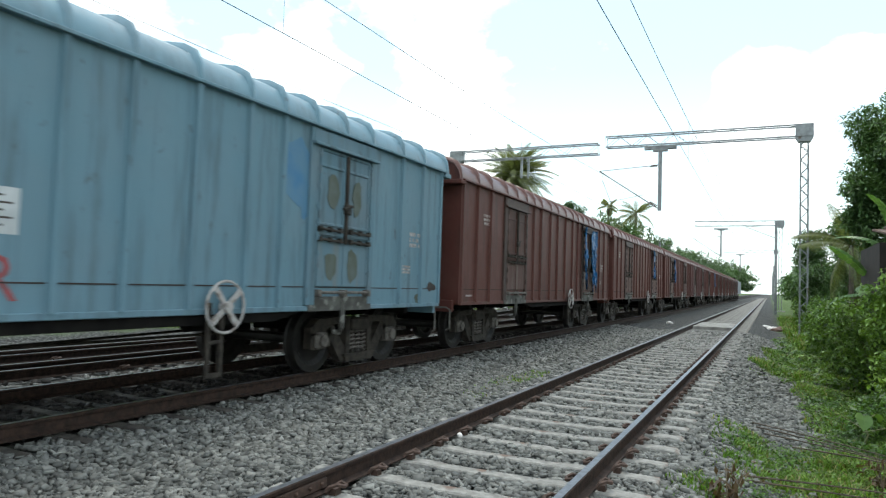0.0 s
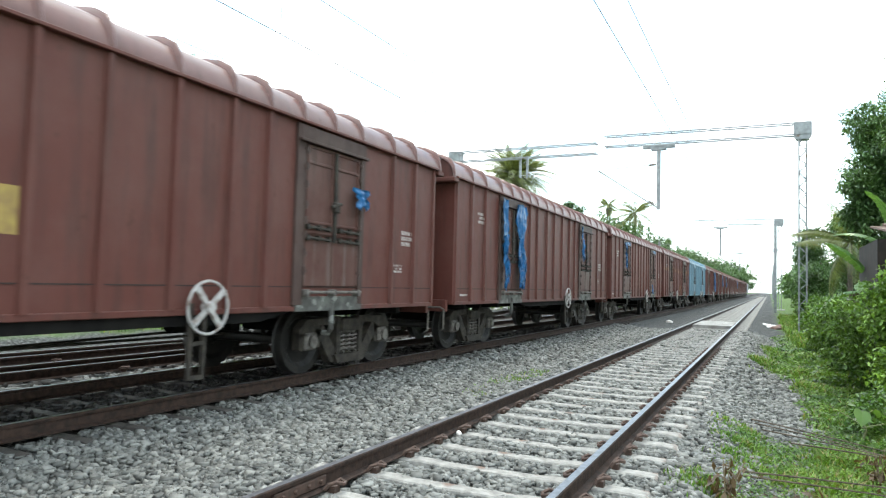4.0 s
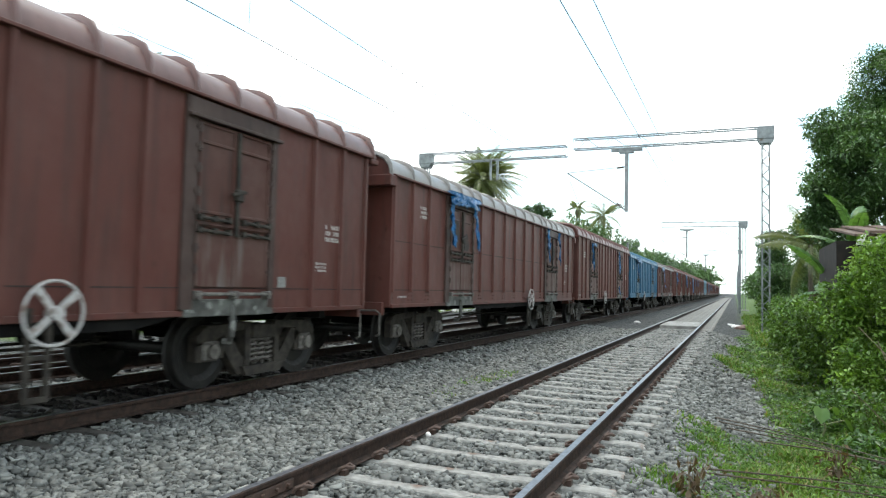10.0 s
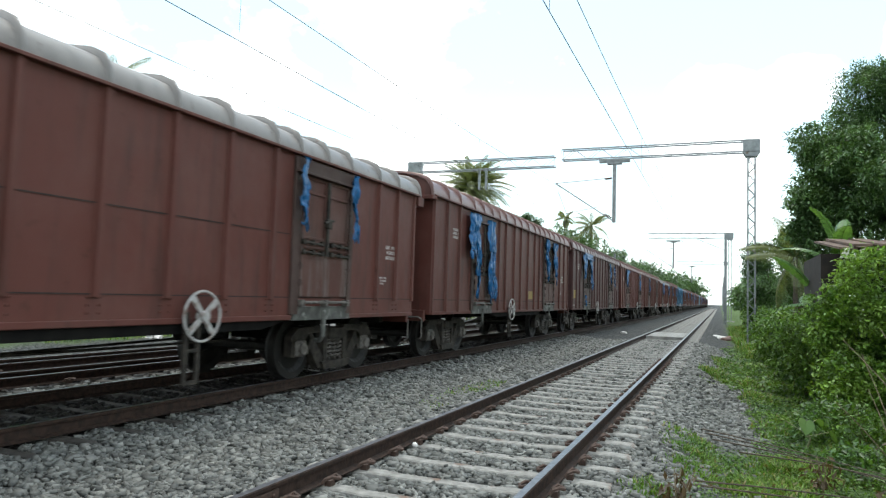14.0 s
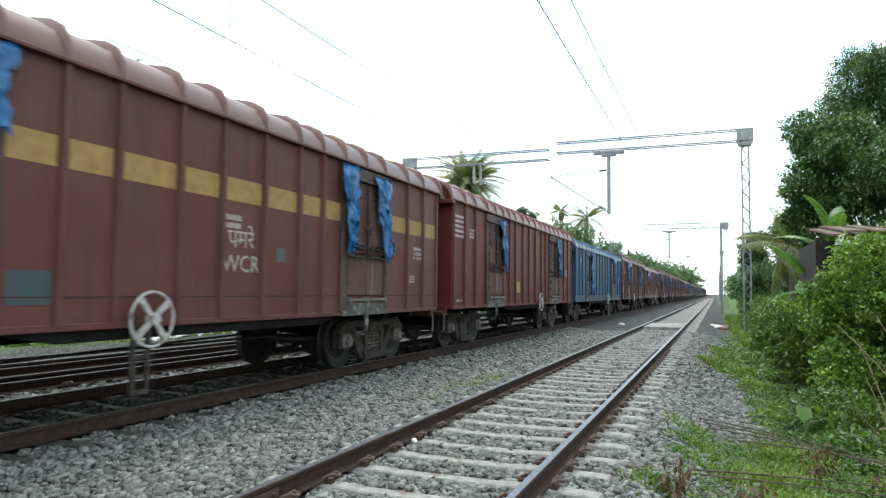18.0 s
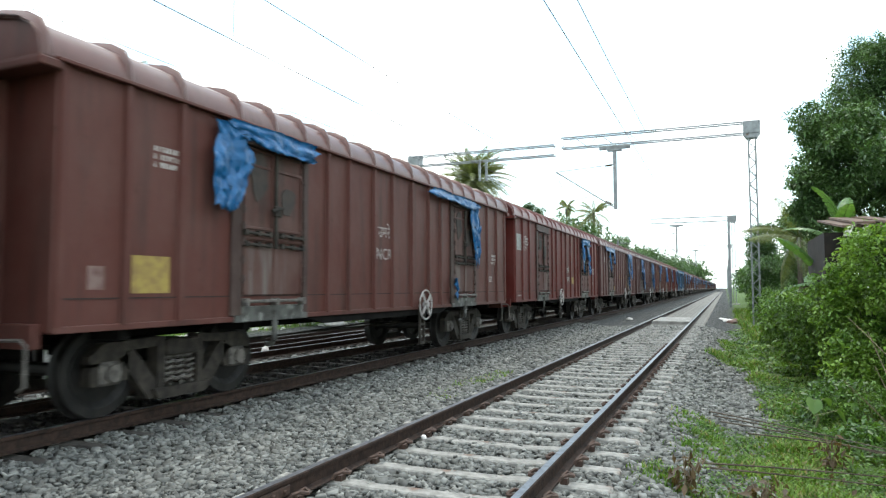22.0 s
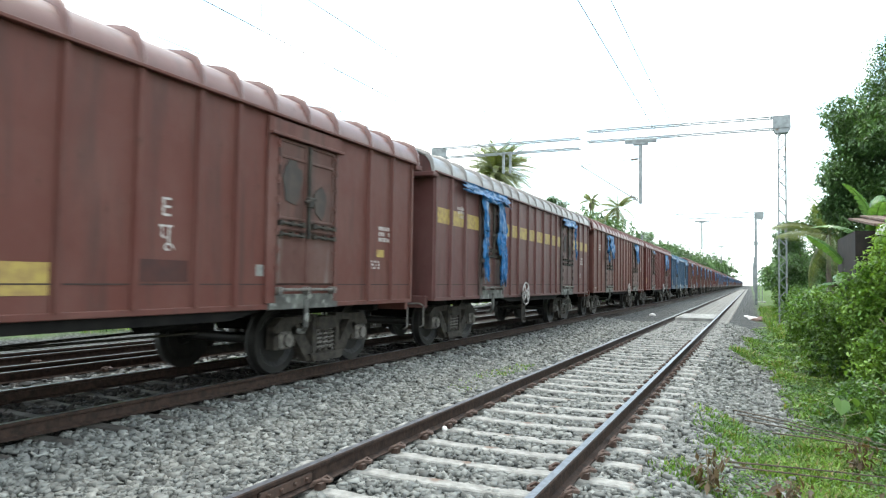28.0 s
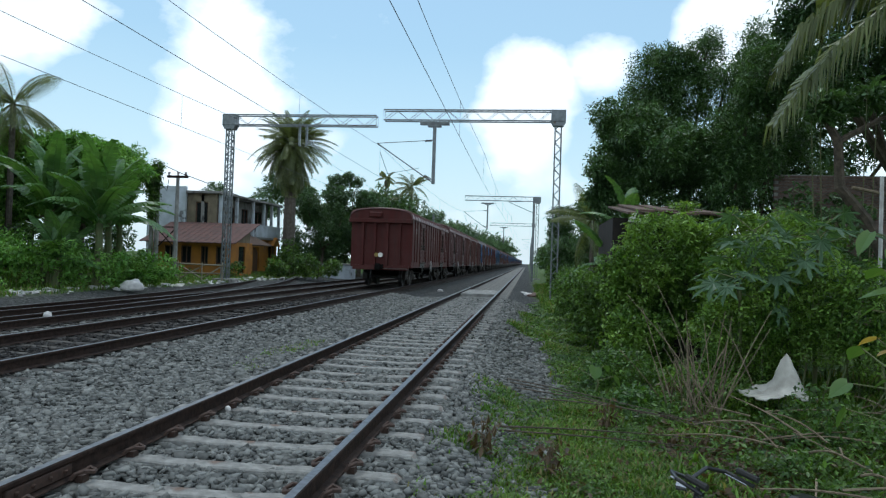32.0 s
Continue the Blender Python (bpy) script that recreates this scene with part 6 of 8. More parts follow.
def palm(x, y, z_top, trunk_r, fronds, length, leaflets, leaf_len, width, seed, label, kind="coconut", z0=0.0, lean=(0.0, 0.0), skirt=0, stiff=0.0, tilt_range=(-55, 62), fold=0.95):
    rng = random.Random(seed)
    t = thing("palm_tree", pose(x, y, z0), label, "palm tree", "palms by the line")
    bm = bmesh.new()
    h = z_top - z0
    prev, rp = Vector((0, 0, -0.3)), trunk_r * 1.25
    for i in range(1, 15):
        u = i / 14
        c = Vector((lean[0] * u * u, lean[1] * u * u, h * u))
        r = trunk_r * (1.15 - 0.3 * u)
        tube(bm, prev, c, rp, r * 1.12, 9)
        prev, rp = c, r
    part("trunk", bm, M_PALMBARK, t, "ringed grey palm trunk")
    shapes = []
    for k in range(3):
        bm = bmesh.new()
        frond(bm, length * (0.9 + 0.1 * k), leaflets, width, 0.38 + 0.16 * k, leaf_len, fold=fold, stiff=stiff)
        me = bpy.data.meshes.new("frond")
        bm.to_mesh(me)
        bm.free()
        me.materials.append(M_LEAF_PALM)
        shapes.append(me)
    for i in range(fronds + skirt):
        dead = i >= fronds
        o = new("frond", shapes[i % 3])
        o.parent = t
        tilt = rng.uniform(*tilt_range) if not dead else rng.uniform(55, 85)
        o.matrix_basis = Matrix.Translation((lean[0], lean[1], h - (0.5 if dead else 0))) @ pose(0, 0, 0, 0, 0, 137.5 * i + rng.uniform(-12, 12)) @ pose(0, 0, 0, rng.uniform(-15, 15), tilt, 0)
    return t


def banana_leaf(bm, length, width, droop, tears, rng):
    """A long broad blade with a thick midrib, split into strips along both edges."""
    n = tears
    pts = [Vector((length * (i / n) * (1 - 0.2 * droop * (i / n)), 0, length * (0.25 * i / n - droop * (i / n) ** 2.2))) for i in range(n + 1)]
    limb(bm, pts[::2], 0.011 * length, 0.006, 4)
    fold = rng.uniform(0.1, 0.35)
    for i in range(2, n):
        u = (i + 0.5) / n
        w = width * math.sin(math.pi * min(1, 0.05 + 0.93 * u)) ** 0.5
        d = pts[i + 1] - pts[i]
        for s in (-1, 1):
            sag, lean = fold + rng.uniform(0.0, 0.22), rng.uniform(0.08, 0.22)
            a, b = pts[i], pts[i + 1]
            h = Vector((w * lean * 0.4, s * w * 0.5, w * 0.12 - sag * w * 0.1))
            o = Vector((w * lean, s * w * (1 - 0.2 * sag), -sag * w))
            bm.faces.new([bm.verts.new(q) for q in (a, b, b + h, a + h)])
            bm.faces.new([bm.verts.new(q) for q in (a + h, b + h, b + o - d * rng.uniform(0.05, 0.25), a + o + d * rng.uniform(0.0, 0.15))])


def banana(x, y, h, leaves, length, seed, label="banana plant with long torn leaves", z0=0.0, width=0.34, up=(5, 60)):
    rng = random.Random(seed)
    t = thing("banana_plant", pose(x, y, z0), label, "banana plant", "banana plants")
    bm = bmesh.new()
    limb(bm, [(0, 0, -0.2), (0.04, 0.02, h * 0.5), (0.0, 0.05, h)], 0.19, 0.10, 9)
    part("stem", bm, M_STEM, t, "thick green stem")
    for i in range(leaves):
        k = i / max(1, leaves - 1)
        bm = bmesh.new()
        banana_leaf(bm, length * rng.uniform(0.85, 1.1), width * rng.uniform(0.85, 1.15), rng.uniform(0.15, 0.5) + 0.3 * (1 - k), 20, rng)
        o = part("leaf", bm, M_LEAF_BANANA, t)
        o.matrix_basis = Matrix.Translation((0, 0, h - 0.5 * (1 - k))) @ pose(0, 0, 0, 0, 0, i * 137.5 + rng.uniform(-20, 20)) @ pose(0, 0, 0, 0, -(up[0] + (up[1] - up[0]) * k + rng.uniform(-8, 8)), 0)
    return t


def hanging_frond(parent, pts, leaflets, leaf_len, seed):
    """A long palm leaf along a curve, its leaflets hanging limp on both sides."""
    rng = random.Random(seed)
    bm = bmesh.new()
    pts = [Vector(p) for p in pts]
    n = len(pts) - 1
    limb(bm, [tuple(p) for p in pts], 0.035, 0.006, 5)
    for j in range(leaflets):
        u = 0.05 + 0.94 * j / leaflets
        i = min(n - 1, int(u * n))
        p = pts[i].lerp(pts[i + 1], u * n - i)
        d = (pts[i + 1] - pts[i]).normalized()
        w = 0.034 * Vector((d.x, d.y, d.z))
        for s in (-1, 1):
            side = Vector((d.y, -d.x, 0)).normalized() * s
            l = leaf_len * (0.35 + 0.65 * math.sin(math.pi * (0.15 + 0.75 * u))) * rng.uniform(0.8, 1.1)
            a = p + (side * 0.5 + d * 0.35 + Vector((0, 0, rng.uniform(-0.1, 0.25)))) * l * 0.45
            b = a + (side * 0.16 + d * 0.25 + Vector((rng.uniform(-0.12, 0.12), rng.uniform(-0.1, 0.1), -1))).normalized() * l * 0.6
            q = [bm.verts.new(c) for c in (p - w * 0.6, a - w * 0.8, b, a + w * 0.8, p + w * 0.6)]
            bm.faces.new(q)
    return part("frond", bm, M_LEAF_PALM, parent)


def grass(name, zones, mats, seed, label):
    """Blades of grass, thick in patches. zones: x0, x1, y0, y1, count, height."""
    rng = np.random.default_rng(seed)
    vs, k0, ids = [], 0, []
    for x0, x1, y0, y1, k, h in zones:
        xy = np.column_stack((rng.uniform(x0, x1, k), rng.uniform(y0, y1, k)))
        dens = np.array([noise.noise(Vector((a * 1.1, b * 1.1, 7))) + 0.5 * noise.noise(Vector((a * 3, b * 3, 2))) for a, b in xy])
        edge = np.array([smooth(-0.15, 0.35, a - x0 - 0.35 * (1 + noise.noise(Vector((b * 0.7, 3, x0)))) ) for a, b in xy])
        keep = rng.random(k) < np.clip(0.75 + 1.2 * dens, 0.05, 1) * edge
        xy, dens = xy[keep], dens[keep]
        k = len(xy)
        z = np.array([ground_z(a, b) for a, b in xy])
        az = rng.uniform(0, 6.283, k)
        hh = h * rng.uniform(0.5, 1.3, k) * np.clip(1 + dens, 0.6, 1.5)
        w = 0.005 + 0.05 * hh * rng.uniform(0.5, 1.0, k)
        bend = hh * rng.uniform(0.2, 0.9, k)
        base = np.column_stack((xy, z - 0.01))
        d = np.column_stack((np.cos(az), np.sin(az), np.zeros(k)))
        s = np.column_stack((-np.sin(az), np.cos(az), np.zeros(k)))
        upv = np.array([0, 0, 1.0])
        p0, p1 = base - s * w[:, None], base + s * w[:, None]
        m = base + upv * (hh * 0.6)[:, None] + d * (bend * 0.35)[:, None]
        p2, p3 = m + s * (w * 0.8)[:, None], m - s * (w * 0.8)[:, None]
        p4 = base + upv * (hh * 0.85)[:, None] + d * bend[:, None]
        vs.append(np.stack((p0, p1, p2, p3, p4), 1).reshape(-1, 3))
        k0 += k
        ids.append((rng.random(k) < 0.14).astype(int))
    v = np.concatenate(vs)
    b = 5 * np.arange(k0)[:, None]
    ii = np.concatenate(ids)
    f = np.concatenate((b + np.array([[0, 1, 2]]), b + np.array([[0, 2, 3]]), b + np.array([[3, 2, 4]])))
    return tagged(mesh_arrays(name, v, f, mats, ids=np.concatenate((ii, ii, ii))), label, "grass", kind="stuff")


grass("grass", [(-0.6, 1.5, 4.2, 8.8, 42000, 0.06), (0.5, 5.0, -6.0, 3.6, 16000, 0.14), (-1.0, 3.6, 3.6, 9.6, 85000, 0.085), (0.15, 2.6, 9.6, 16.0, 36000, 0.11), (-0.6, 1.8, 16.5, 25, 24000, 0.14), (0.3, 1.9, 25, 60, 20000, 0.25), (1.2, 6.5, 2.5, 12, 14000, 0.16)],
      [M_GRASS, M_GRASSDRY], 21, "short bright green grass with dry blades")
grass("verge_grass", [(-22, -15.3, 12, 50, 30000, 0.16), (-30, -20, 8, 40, 12000, 0.3)], [M_GRASS, M_GRASSDRY], 22, "rough green grass across the tracks")
grass("grass_tuft", [(-4.75, -3.75, 8.7, 12.6, 2600, 0.075)], [M_GRASS, M_GRASSDRY], 23, "thin grass tuft growing in the ballast")



def ground_cover(name, zones, mat, seed, label):
    """Small broad leaves of creeping weeds close to the ground. zones: x0, x1, y0, y1, count, height, size."""
    rng = np.random.default_rng(seed)
    out = []
    for x0, x1, y0, y1, k, h, size in zones:
        c = np.column_stack((rng.uniform(x0, x1, k), rng.uniform(y0, y1, k)))
        d = np.array([noise.noise(Vector((a * 1.4, b * 1.4, 11))) for a, b in c])
        e = np.array([smooth(-0.1, 0.3, a - x0 - 0.3 * (1 + noise.noise(Vector((b * 0.7, 3, x0))))) for a, b in c])
        c = c[rng.random(k) < np.clip(0.6 + 1.3 * d, 0.08, 1) * e]
        z = np.array([ground_z(a, b) for a, b in c]) + h * rng.random(len(c)) ** 1.3
        p = np.repeat(np.column_stack((c, z)), 4, 0) + rng.normal(0, 0.012, (4 * len(c), 3))
        out.append(leaf_arrays(p, size, rng, droop=-0.1, aspect=0.62, lean=0.35))
    v = np.concatenate([q[0] for q in out])
    f, o = [], 0
    for q in out:
        f.append(q[1] + o)
        o += len(q[0])
    return tagged(mesh_arrays(name, v, np.concatenate(f), mat), label, "weeds", kind="stuff")


ground_cover("leaf_litter", [(1.0, 4.6, 3.4, 8.6, 5200, 0.10, 0.07), (-0.6, 1.2, 4.0, 8.0, 700, 0.05, 0.06)], M_DRYLEAF, 25, "brown leaf litter under the weeds")
ground_cover("creeping_weeds", [(-0.75, 2.2, 3.8, 9.4, 15000, 0.07, 0.036), (0.1, 1.8, 9.4, 15.0, 8000, 0.10, 0.055), (1.6, 5.4, 3.4, 9.0, 9000, 0.16, 0.05), (-0.2, 1.6, 16, 30, 4000, 0.16, 0.09)],
             M_LEAF_BUSH, 24, "creeping weeds with small round green leaves")

# big trees beside the path
tree(4.8, 22.5, 2.6, [(3.05, 22.5, 5.65, 1.2, 1.3, 1.3), (4.5, 21.6, 5.0, 1.4, 1.4, 1.5), (2.85, 22.2, 4.2, 0.95, 1.2, 1.0), (5.1, 21.0, 4.6, 1.5, 1.4, 1.5), (2.85, 22.6, 3.2, 0.85, 1.1, 0.8), (4.4, 21.2, 3.1, 1.5, 1.3, 0.9)],
     76000, 0.155, M_LEAF_TREE, 31, "mango tree with a dense crown of drooping leaf sprays", clump=0.09)
tree(5.4, 25.5, 4.5, [(4.0, 25.6, 8.0, 0.8, 0.9, 1.2), (4.9, 25.4, 8.8, 0.9, 0.9, 1.2), (6.1, 25.2, 9.0, 1.0, 1.0, 1.2), (4.5, 25.2, 7.0, 1.3, 1.1, 1.2), (6.6, 24.8, 7.4, 1.5, 1.2, 1.6), (7.7, 24.6, 8.8, 1.1, 1.1, 1.5)],
     56000, 0.115, M_LEAF_TREE, 32, "tall thin-crowned tree with small leaves and gaps of sky", radius=0.16, clump=0.10)
tree(6.4, 20.5, 2.8, [(5.9, 19.8, 5.2, 1.0, 1.1, 1.4), (6.4, 19.6, 6.8, 1.1, 1.1, 1.3), (5.6, 19.6, 3.6, 0.9, 0.9, 0.9), (7.2, 21.2, 5.2, 1.2, 1.1, 1.6), (7.6, 21.0, 3.6, 1.2, 1.0, 1.2)],
     44000, 0.13, M_LEAF_TREE, 36, "leafy tree with fresh green shoots", clump=0.09)
tree(9.4, 19.0, 4.2, [(7.6, 17.6, 7.6, 1.2, 1.1, 1.2), (8.8, 17.2, 7.0, 1.4, 1.3, 1.5), (7.2, 17.2, 6.2, 0.8, 0.9, 0.8), (9.8, 17.0, 5.6, 1.1, 1.2, 1.0), (8.6, 17.5, 9.0, 1.7, 1.4, 1.4), (10.6, 16.6, 7.8, 1.5, 1.5, 1.8), (6.7, 17.8, 8.3, 0.9, 0.9, 1.1), (7.7, 17.6, 9.5, 1.1, 1.0, 1.2)],
     66000, 0.135, M_LEAF_DARK, 33, "dark leafy tree leaning over the hut", clump=0.09)
tree(2.6, 27.5, 1.6, [(2.4, 27.5, 3.6, 0.8, 1.2, 1.0), (3.0, 26.5, 2.4, 1.1, 1.4, 1.2), (3.3, 28.5, 4.8, 0.8, 1.1, 0.9)], 22000, 0.14, M_LEAF_TREE, 34, "leafy young tree beside the mast", clump=0.09)
tree(1.9, 38.0, 1.4, [(1.6, 38.0, 3.9, 0.8, 1.3, 1.1), (2.0, 37.0, 2.2, 0.9, 1.5, 1.2)], 12000, 0.17, M_LEAF_DARK, 35, "small dark tree behind the mast", clump=0.1)
for i, (xx, yy, hh) in enumerate(((2.4, 46, 3.2), (2.6, 56, 2.9), (2.8, 68, 3.4), (3.4, 84, 4.5), (4.0, 105, 5.0), (4.5, 130, 5.5))):
    tree(xx, yy, hh * 0.35, [(xx, yy, hh * 0.62, 1.1 + 0.01 * yy, 3.5 + 0.05 * yy, hh * 0.42), (xx + 1.5, yy + 3, hh * 0.8, 1.4, 3.5, hh * 0.4)], 5000, 0.28 + 0.002 * yy, M_LEAF_TREE, 60 + i, "leafy growth along the track")

# bushes in front of the hut
bush(2.2, 16.0, [(1.6, 14.6, 0.5, 0.75, 1.3, 0.9), (1.5, 16.4, 0.6, 0.7, 1.2, 0.9), (2.3, 17.0, 0.7, 0.9, 1.6, 1.0), (1.9, 19.2, 0.5, 0.8, 1.4, 1.0)], 24000, 0.095, M_LEAF_BUSH, 41, "thick green bush beside the ballast")
bush(2.6, 13.2, [(2.15, 13.2, 1.15, 0.7, 0.8, 1.15), (2.95, 12.8, 1.3, 0.8, 0.9, 1.1), (1.95, 12.8, 0.3, 0.75, 0.9, 0.7), (1.8, 13.6, 1.3, 0.4, 0.5, 0.9), (3.3, 12.9, 1.9, 0.6, 0.5, 0.6)], 26000, 0.088, M_LEAF_NEW, 42, "tall bush with bright new leaves in front of the hut")
bush(3.9, 11.8, [(3.5, 11.6, 1.15, 0.8, 0.9, 1.1), (4.2, 11.4, 1.35, 0.8, 0.9, 1.05), (3.7, 11.3, 0.2, 1.0, 0.9, 0.7), (4.4, 12.6, 1.5, 0.9, 0.8, 1.1)], 24000, 0.09, M_LEAF_NEW, 43, "tall leafy bush among papaya")
bush(5.2, 10.8, [(4.9, 10.4, 0.9, 0.9, 0.9, 0.9), (5.7, 10.0, 0.6, 0.9, 1.0, 0.9)], 14000, 0.09, M_LEAF_TREE, 44, "dark green bush behind dry reeds")
bush(1.9, 10.9, [(1.55, 11.0, -0.12, 0.75, 1.3, 0.38), (2.5, 10.0, -0.15, 0.8, 0.9, 0.35), (1.5, 9.0, -0.3, 0.6, 0.8, 0.22)], 9000, 0.075, M_LEAF_BUSH, 45, "low creeping weeds on the verge", clump=0.05)
bush(3.6, 7.4, [(3.3, 7.6, -0.2, 0.7, 0.7, 0.35), (4.2, 7.0, 0.0, 0.7, 0.7, 0.5), (3.9, 6.2, -0.15, 0.6, 0.6, 0.4), (2.6, 6.2, -0.3, 0.6, 0.8, 0.22)], 7000, 0.065, M_LEAF_BUSH, 46, "low vines among dry stalks", clump=0.05)
bush(1.4, 26.0, [(1.35, 21.0, 0.3, 0.6, 1.3, 0.8), (1.7, 24.0, 0.3, 0.8, 1.8, 0.9), (1.6, 27.5, 0.4, 0.7, 2.2, 0.9), (1.9, 31.0, 0.5, 0.7, 2.0, 1.0)], 16000, 0.12, M_LEAF_BUSH, 47, "hedge of bushes along the verge")
bush(1.9, 42.0, [(1.8, 38.0, 0.6, 0.7, 3.0, 1.1), (1.9, 44.0, 0.6, 0.8, 3.5, 1.2), (2.1, 52.0, 0.7, 0.9, 4.5, 1.3)], 8000, 0.24, M_LEAF_BUSH, 48, "overgrown hedge along the track")

bush(4.3, 14.6, [(4.2, 14.6, 2.35, 0.8, 0.7, 0.5), (5.1, 13.6, 1.7, 0.9, 0.9, 1.0), (3.2, 14.9, 2.75, 0.35, 0.4, 0.12), (2.5, 13.9, 2.2, 0.6, 0.25, 0.3)], 11000, 0.09, M_LEAF_NEW, 49, "climbing weeds spreading over the hut roof")
bush(3.4, 10.0, [(2.9, 10.2, 0.5, 0.6, 0.5, 0.9), (3.6, 10.0, 0.9, 0.7, 0.5, 1.0), (4.4, 9.6, 0.7, 0.7, 0.6, 0.9), (4.9, 8.6, 0.3, 0.7, 0.6, 0.6)], 18000, 0.07, M_LEAF_NEW, 50, "shrubby weeds behind a draped sack")
banana(1.85, 16.6, 2.2, 6, 1.35, 77, z0=-0.3, width=0.17, up=(-25, 50))
banana(2.5, 17.9, 2.9, 5, 1.5, 72, z0=-0.3, width=0.2, up=(40, 80))
coco = palm(6.7, 10.4, 6.5, 0.16, 9, 4.0, 70, 1.0, 0.04, 81, "coconut palm with long hanging fronds", z0=-0.2, tilt_range=(-60, 0))
for k, pts in enumerate(([(6.7, 10.4, 6.5), (5.8, 10.2, 5.95), (4.95, 10.0, 5.28), (4.1, 9.9, 4.55), (3.68, 9.85, 4.05), (3.27, 9.8, 3.42)],
                         [(6.7, 10.4, 6.5), (5.6, 10.7, 6.2), (4.75, 10.9, 5.75), (4.1, 11.0, 5.2), (3.72, 11.0, 4.55)],
                         [(6.7, 10.4, 6.5), (6.2, 9.6, 6.3), (5.5, 8.9, 5.6), (5.1, 8.4, 4.8)])):
    hanging_frond(coco, [(x - 6.7, y - 10.4, z + 0.2) for x, y, z in pts], 100, 1.05, 810 + k)
# slender palm fronds behind the mast
palm(2.2, 24.2, 3.0, 0.07, 10, 1.9, 30, 0.5, 0.03, 82, "slender young palm beside the mast", z0=-0.3)

# across the tracks
tree(-25.5, 21.5, 2.5, [(-24.6, 21.0, 7.6, 2.4, 2.0, 2.1), (-27.2, 21.5, 8.6, 2.3, 2.2, 2.2), (-29.6, 21.0, 9.6, 2.3, 2.2, 2.2), (-22.2, 22.4, 6.7, 1.7, 1.7, 1.8), (-23.8, 20.8, 4.6, 2.2, 2.0, 2.2), (-27.0, 22.0, 5.4, 2.6, 2.2, 2.6), (-22.2, 22.5, 3.8, 1.6, 1.6, 1.9)],
     60000, 0.32, M_LEAF_LEFT, 51, "broad feathery tree with bright green leaves", z0=0.2, radius=0.28, clump=0.17)
tree(-31.0, 14.0, 2.5, [(-30.0, 13.0, 6.5, 3.4, 3.0, 3.4), (-27.5, 15.0, 3.8, 2.6, 2.4, 2.6), (-33.0, 11.5, 6.0, 3.4, 3.0, 3.6)], 24000, 0.34, M_LEAF_LEFT, 52, "spreading green tree across the tracks", z0=0.2, clump=0.08)
tree(-27.0, 28.5, 2.2, [(-26.3, 27.6, 4.8, 2.0, 2.0, 2.0), (-27.8, 30.2, 5.2, 2.2, 2.2, 2.2), (-25.4, 27.0, 3.0, 1.6, 1.6, 1.5)], 16000, 0.28, M_LEAF_LEFT, 61, "green tree behind the shed", z0=0.2, clump=0.08)
tree(-29.5, 37.0, 2.4, [(-28.6, 36.4, 4.6, 2.4, 2.2, 2.0), (-31.0, 34.0, 5.2, 2.6, 2.4, 2.2), (-27.0, 39.0, 3.6, 2.0, 2.0, 1.8)], 14000, 0.3, M_LEAF_TREE, 62, "dark tree behind the banana grove", z0=0.2, clump=0.08)
for i, (bx, by, h, n, ln) in enumerate(((-18.6, 24.4, 3.1, 14, 3.3), (-16.3, 24.0, 2.8, 16, 3.0), (-17.5, 26.4, 2.8, 12, 2.8), (-20.0, 26.0, 3.4, 10, 3.0), (-17.2, 23.0, 1.2, 8, 2.0),
                                         (-19.0, 29.5, 3.0, 9, 2.7), (-21.6, 28.4, 3.0, 9, 2.8))):
    banana(bx, by, h, n, ln, 90 + i, z0=0.05, width=0.42, up=(22, 86))
bush(-19.0, 24.0, [(-20.0, 22.6, 1.5, 1.5, 1.6, 1.4), (-18.0, 22.4, 0.9, 1.4, 1.3, 1.0), (-16.8, 22.7, 1.1, 1.2, 0.9, 1.1), (-15.3, 23.4, 0.7, 0.9, 0.9, 0.8), (-16.4, 27.0, 0.5, 1.2, 1.6, 0.8), (-20.3, 19.0, 0.9, 1.7, 2.4, 1.4), (-18.0, 28.8, 0.4, 0.9, 1.8, 0.7), (-21.3, 15.5, 0.9, 1.9, 2.6, 1.4), (-17.6, 31.0, 0.3, 0.8, 1.4, 0.5)], 19000, 0.17, M_LEAF_LEFT, 53, "tangle of green bushes under the banana plants", z0=0.0)
bush(-16.6, 13.0, [(-16.4, 7.5, 0.15, 0.9, 1.6, 0.5), (-16.8, 10.0, 0.2, 1.0, 1.6, 0.6), (-16.3, 12.6, 0.15, 0.8, 1.5, 0.5), (-16.9, 15.0, 0.25, 1.1, 1.6, 0.65), (-16.5, 17.6, 0.2, 0.9, 1.5, 0.55)], 12000, 0.10, M_LEAF_LEFT, 67, "bright weeds on the bank across the tracks", z0=-0.1)
bush(-24.5, 31.0, [(-23.5, 31.0, 1.6, 1.8, 2.0, 1.9), (-25.5, 29.0, 1.4, 1.6, 2.0, 1.5), (-22.0, 33.0, 1.4, 1.6, 1.4, 1.7)], 10000, 0.2, M_LEAF_TREE, 54, "dark bushes round the shed", z0=0.0)
bush(-24.5, 17.0, [(-24.0, 17.5, 1.4, 2.0, 2.4, 1.7), (-25.5, 14.0, 1.4, 2.2, 2.6, 1.8), (-23.0, 21.0, 1.3, 1.6, 2.0, 1.5)], 14000, 0.2, M_LEAF_LEFT, 63, "dense undergrowth below the tall tree", z0=0.0)
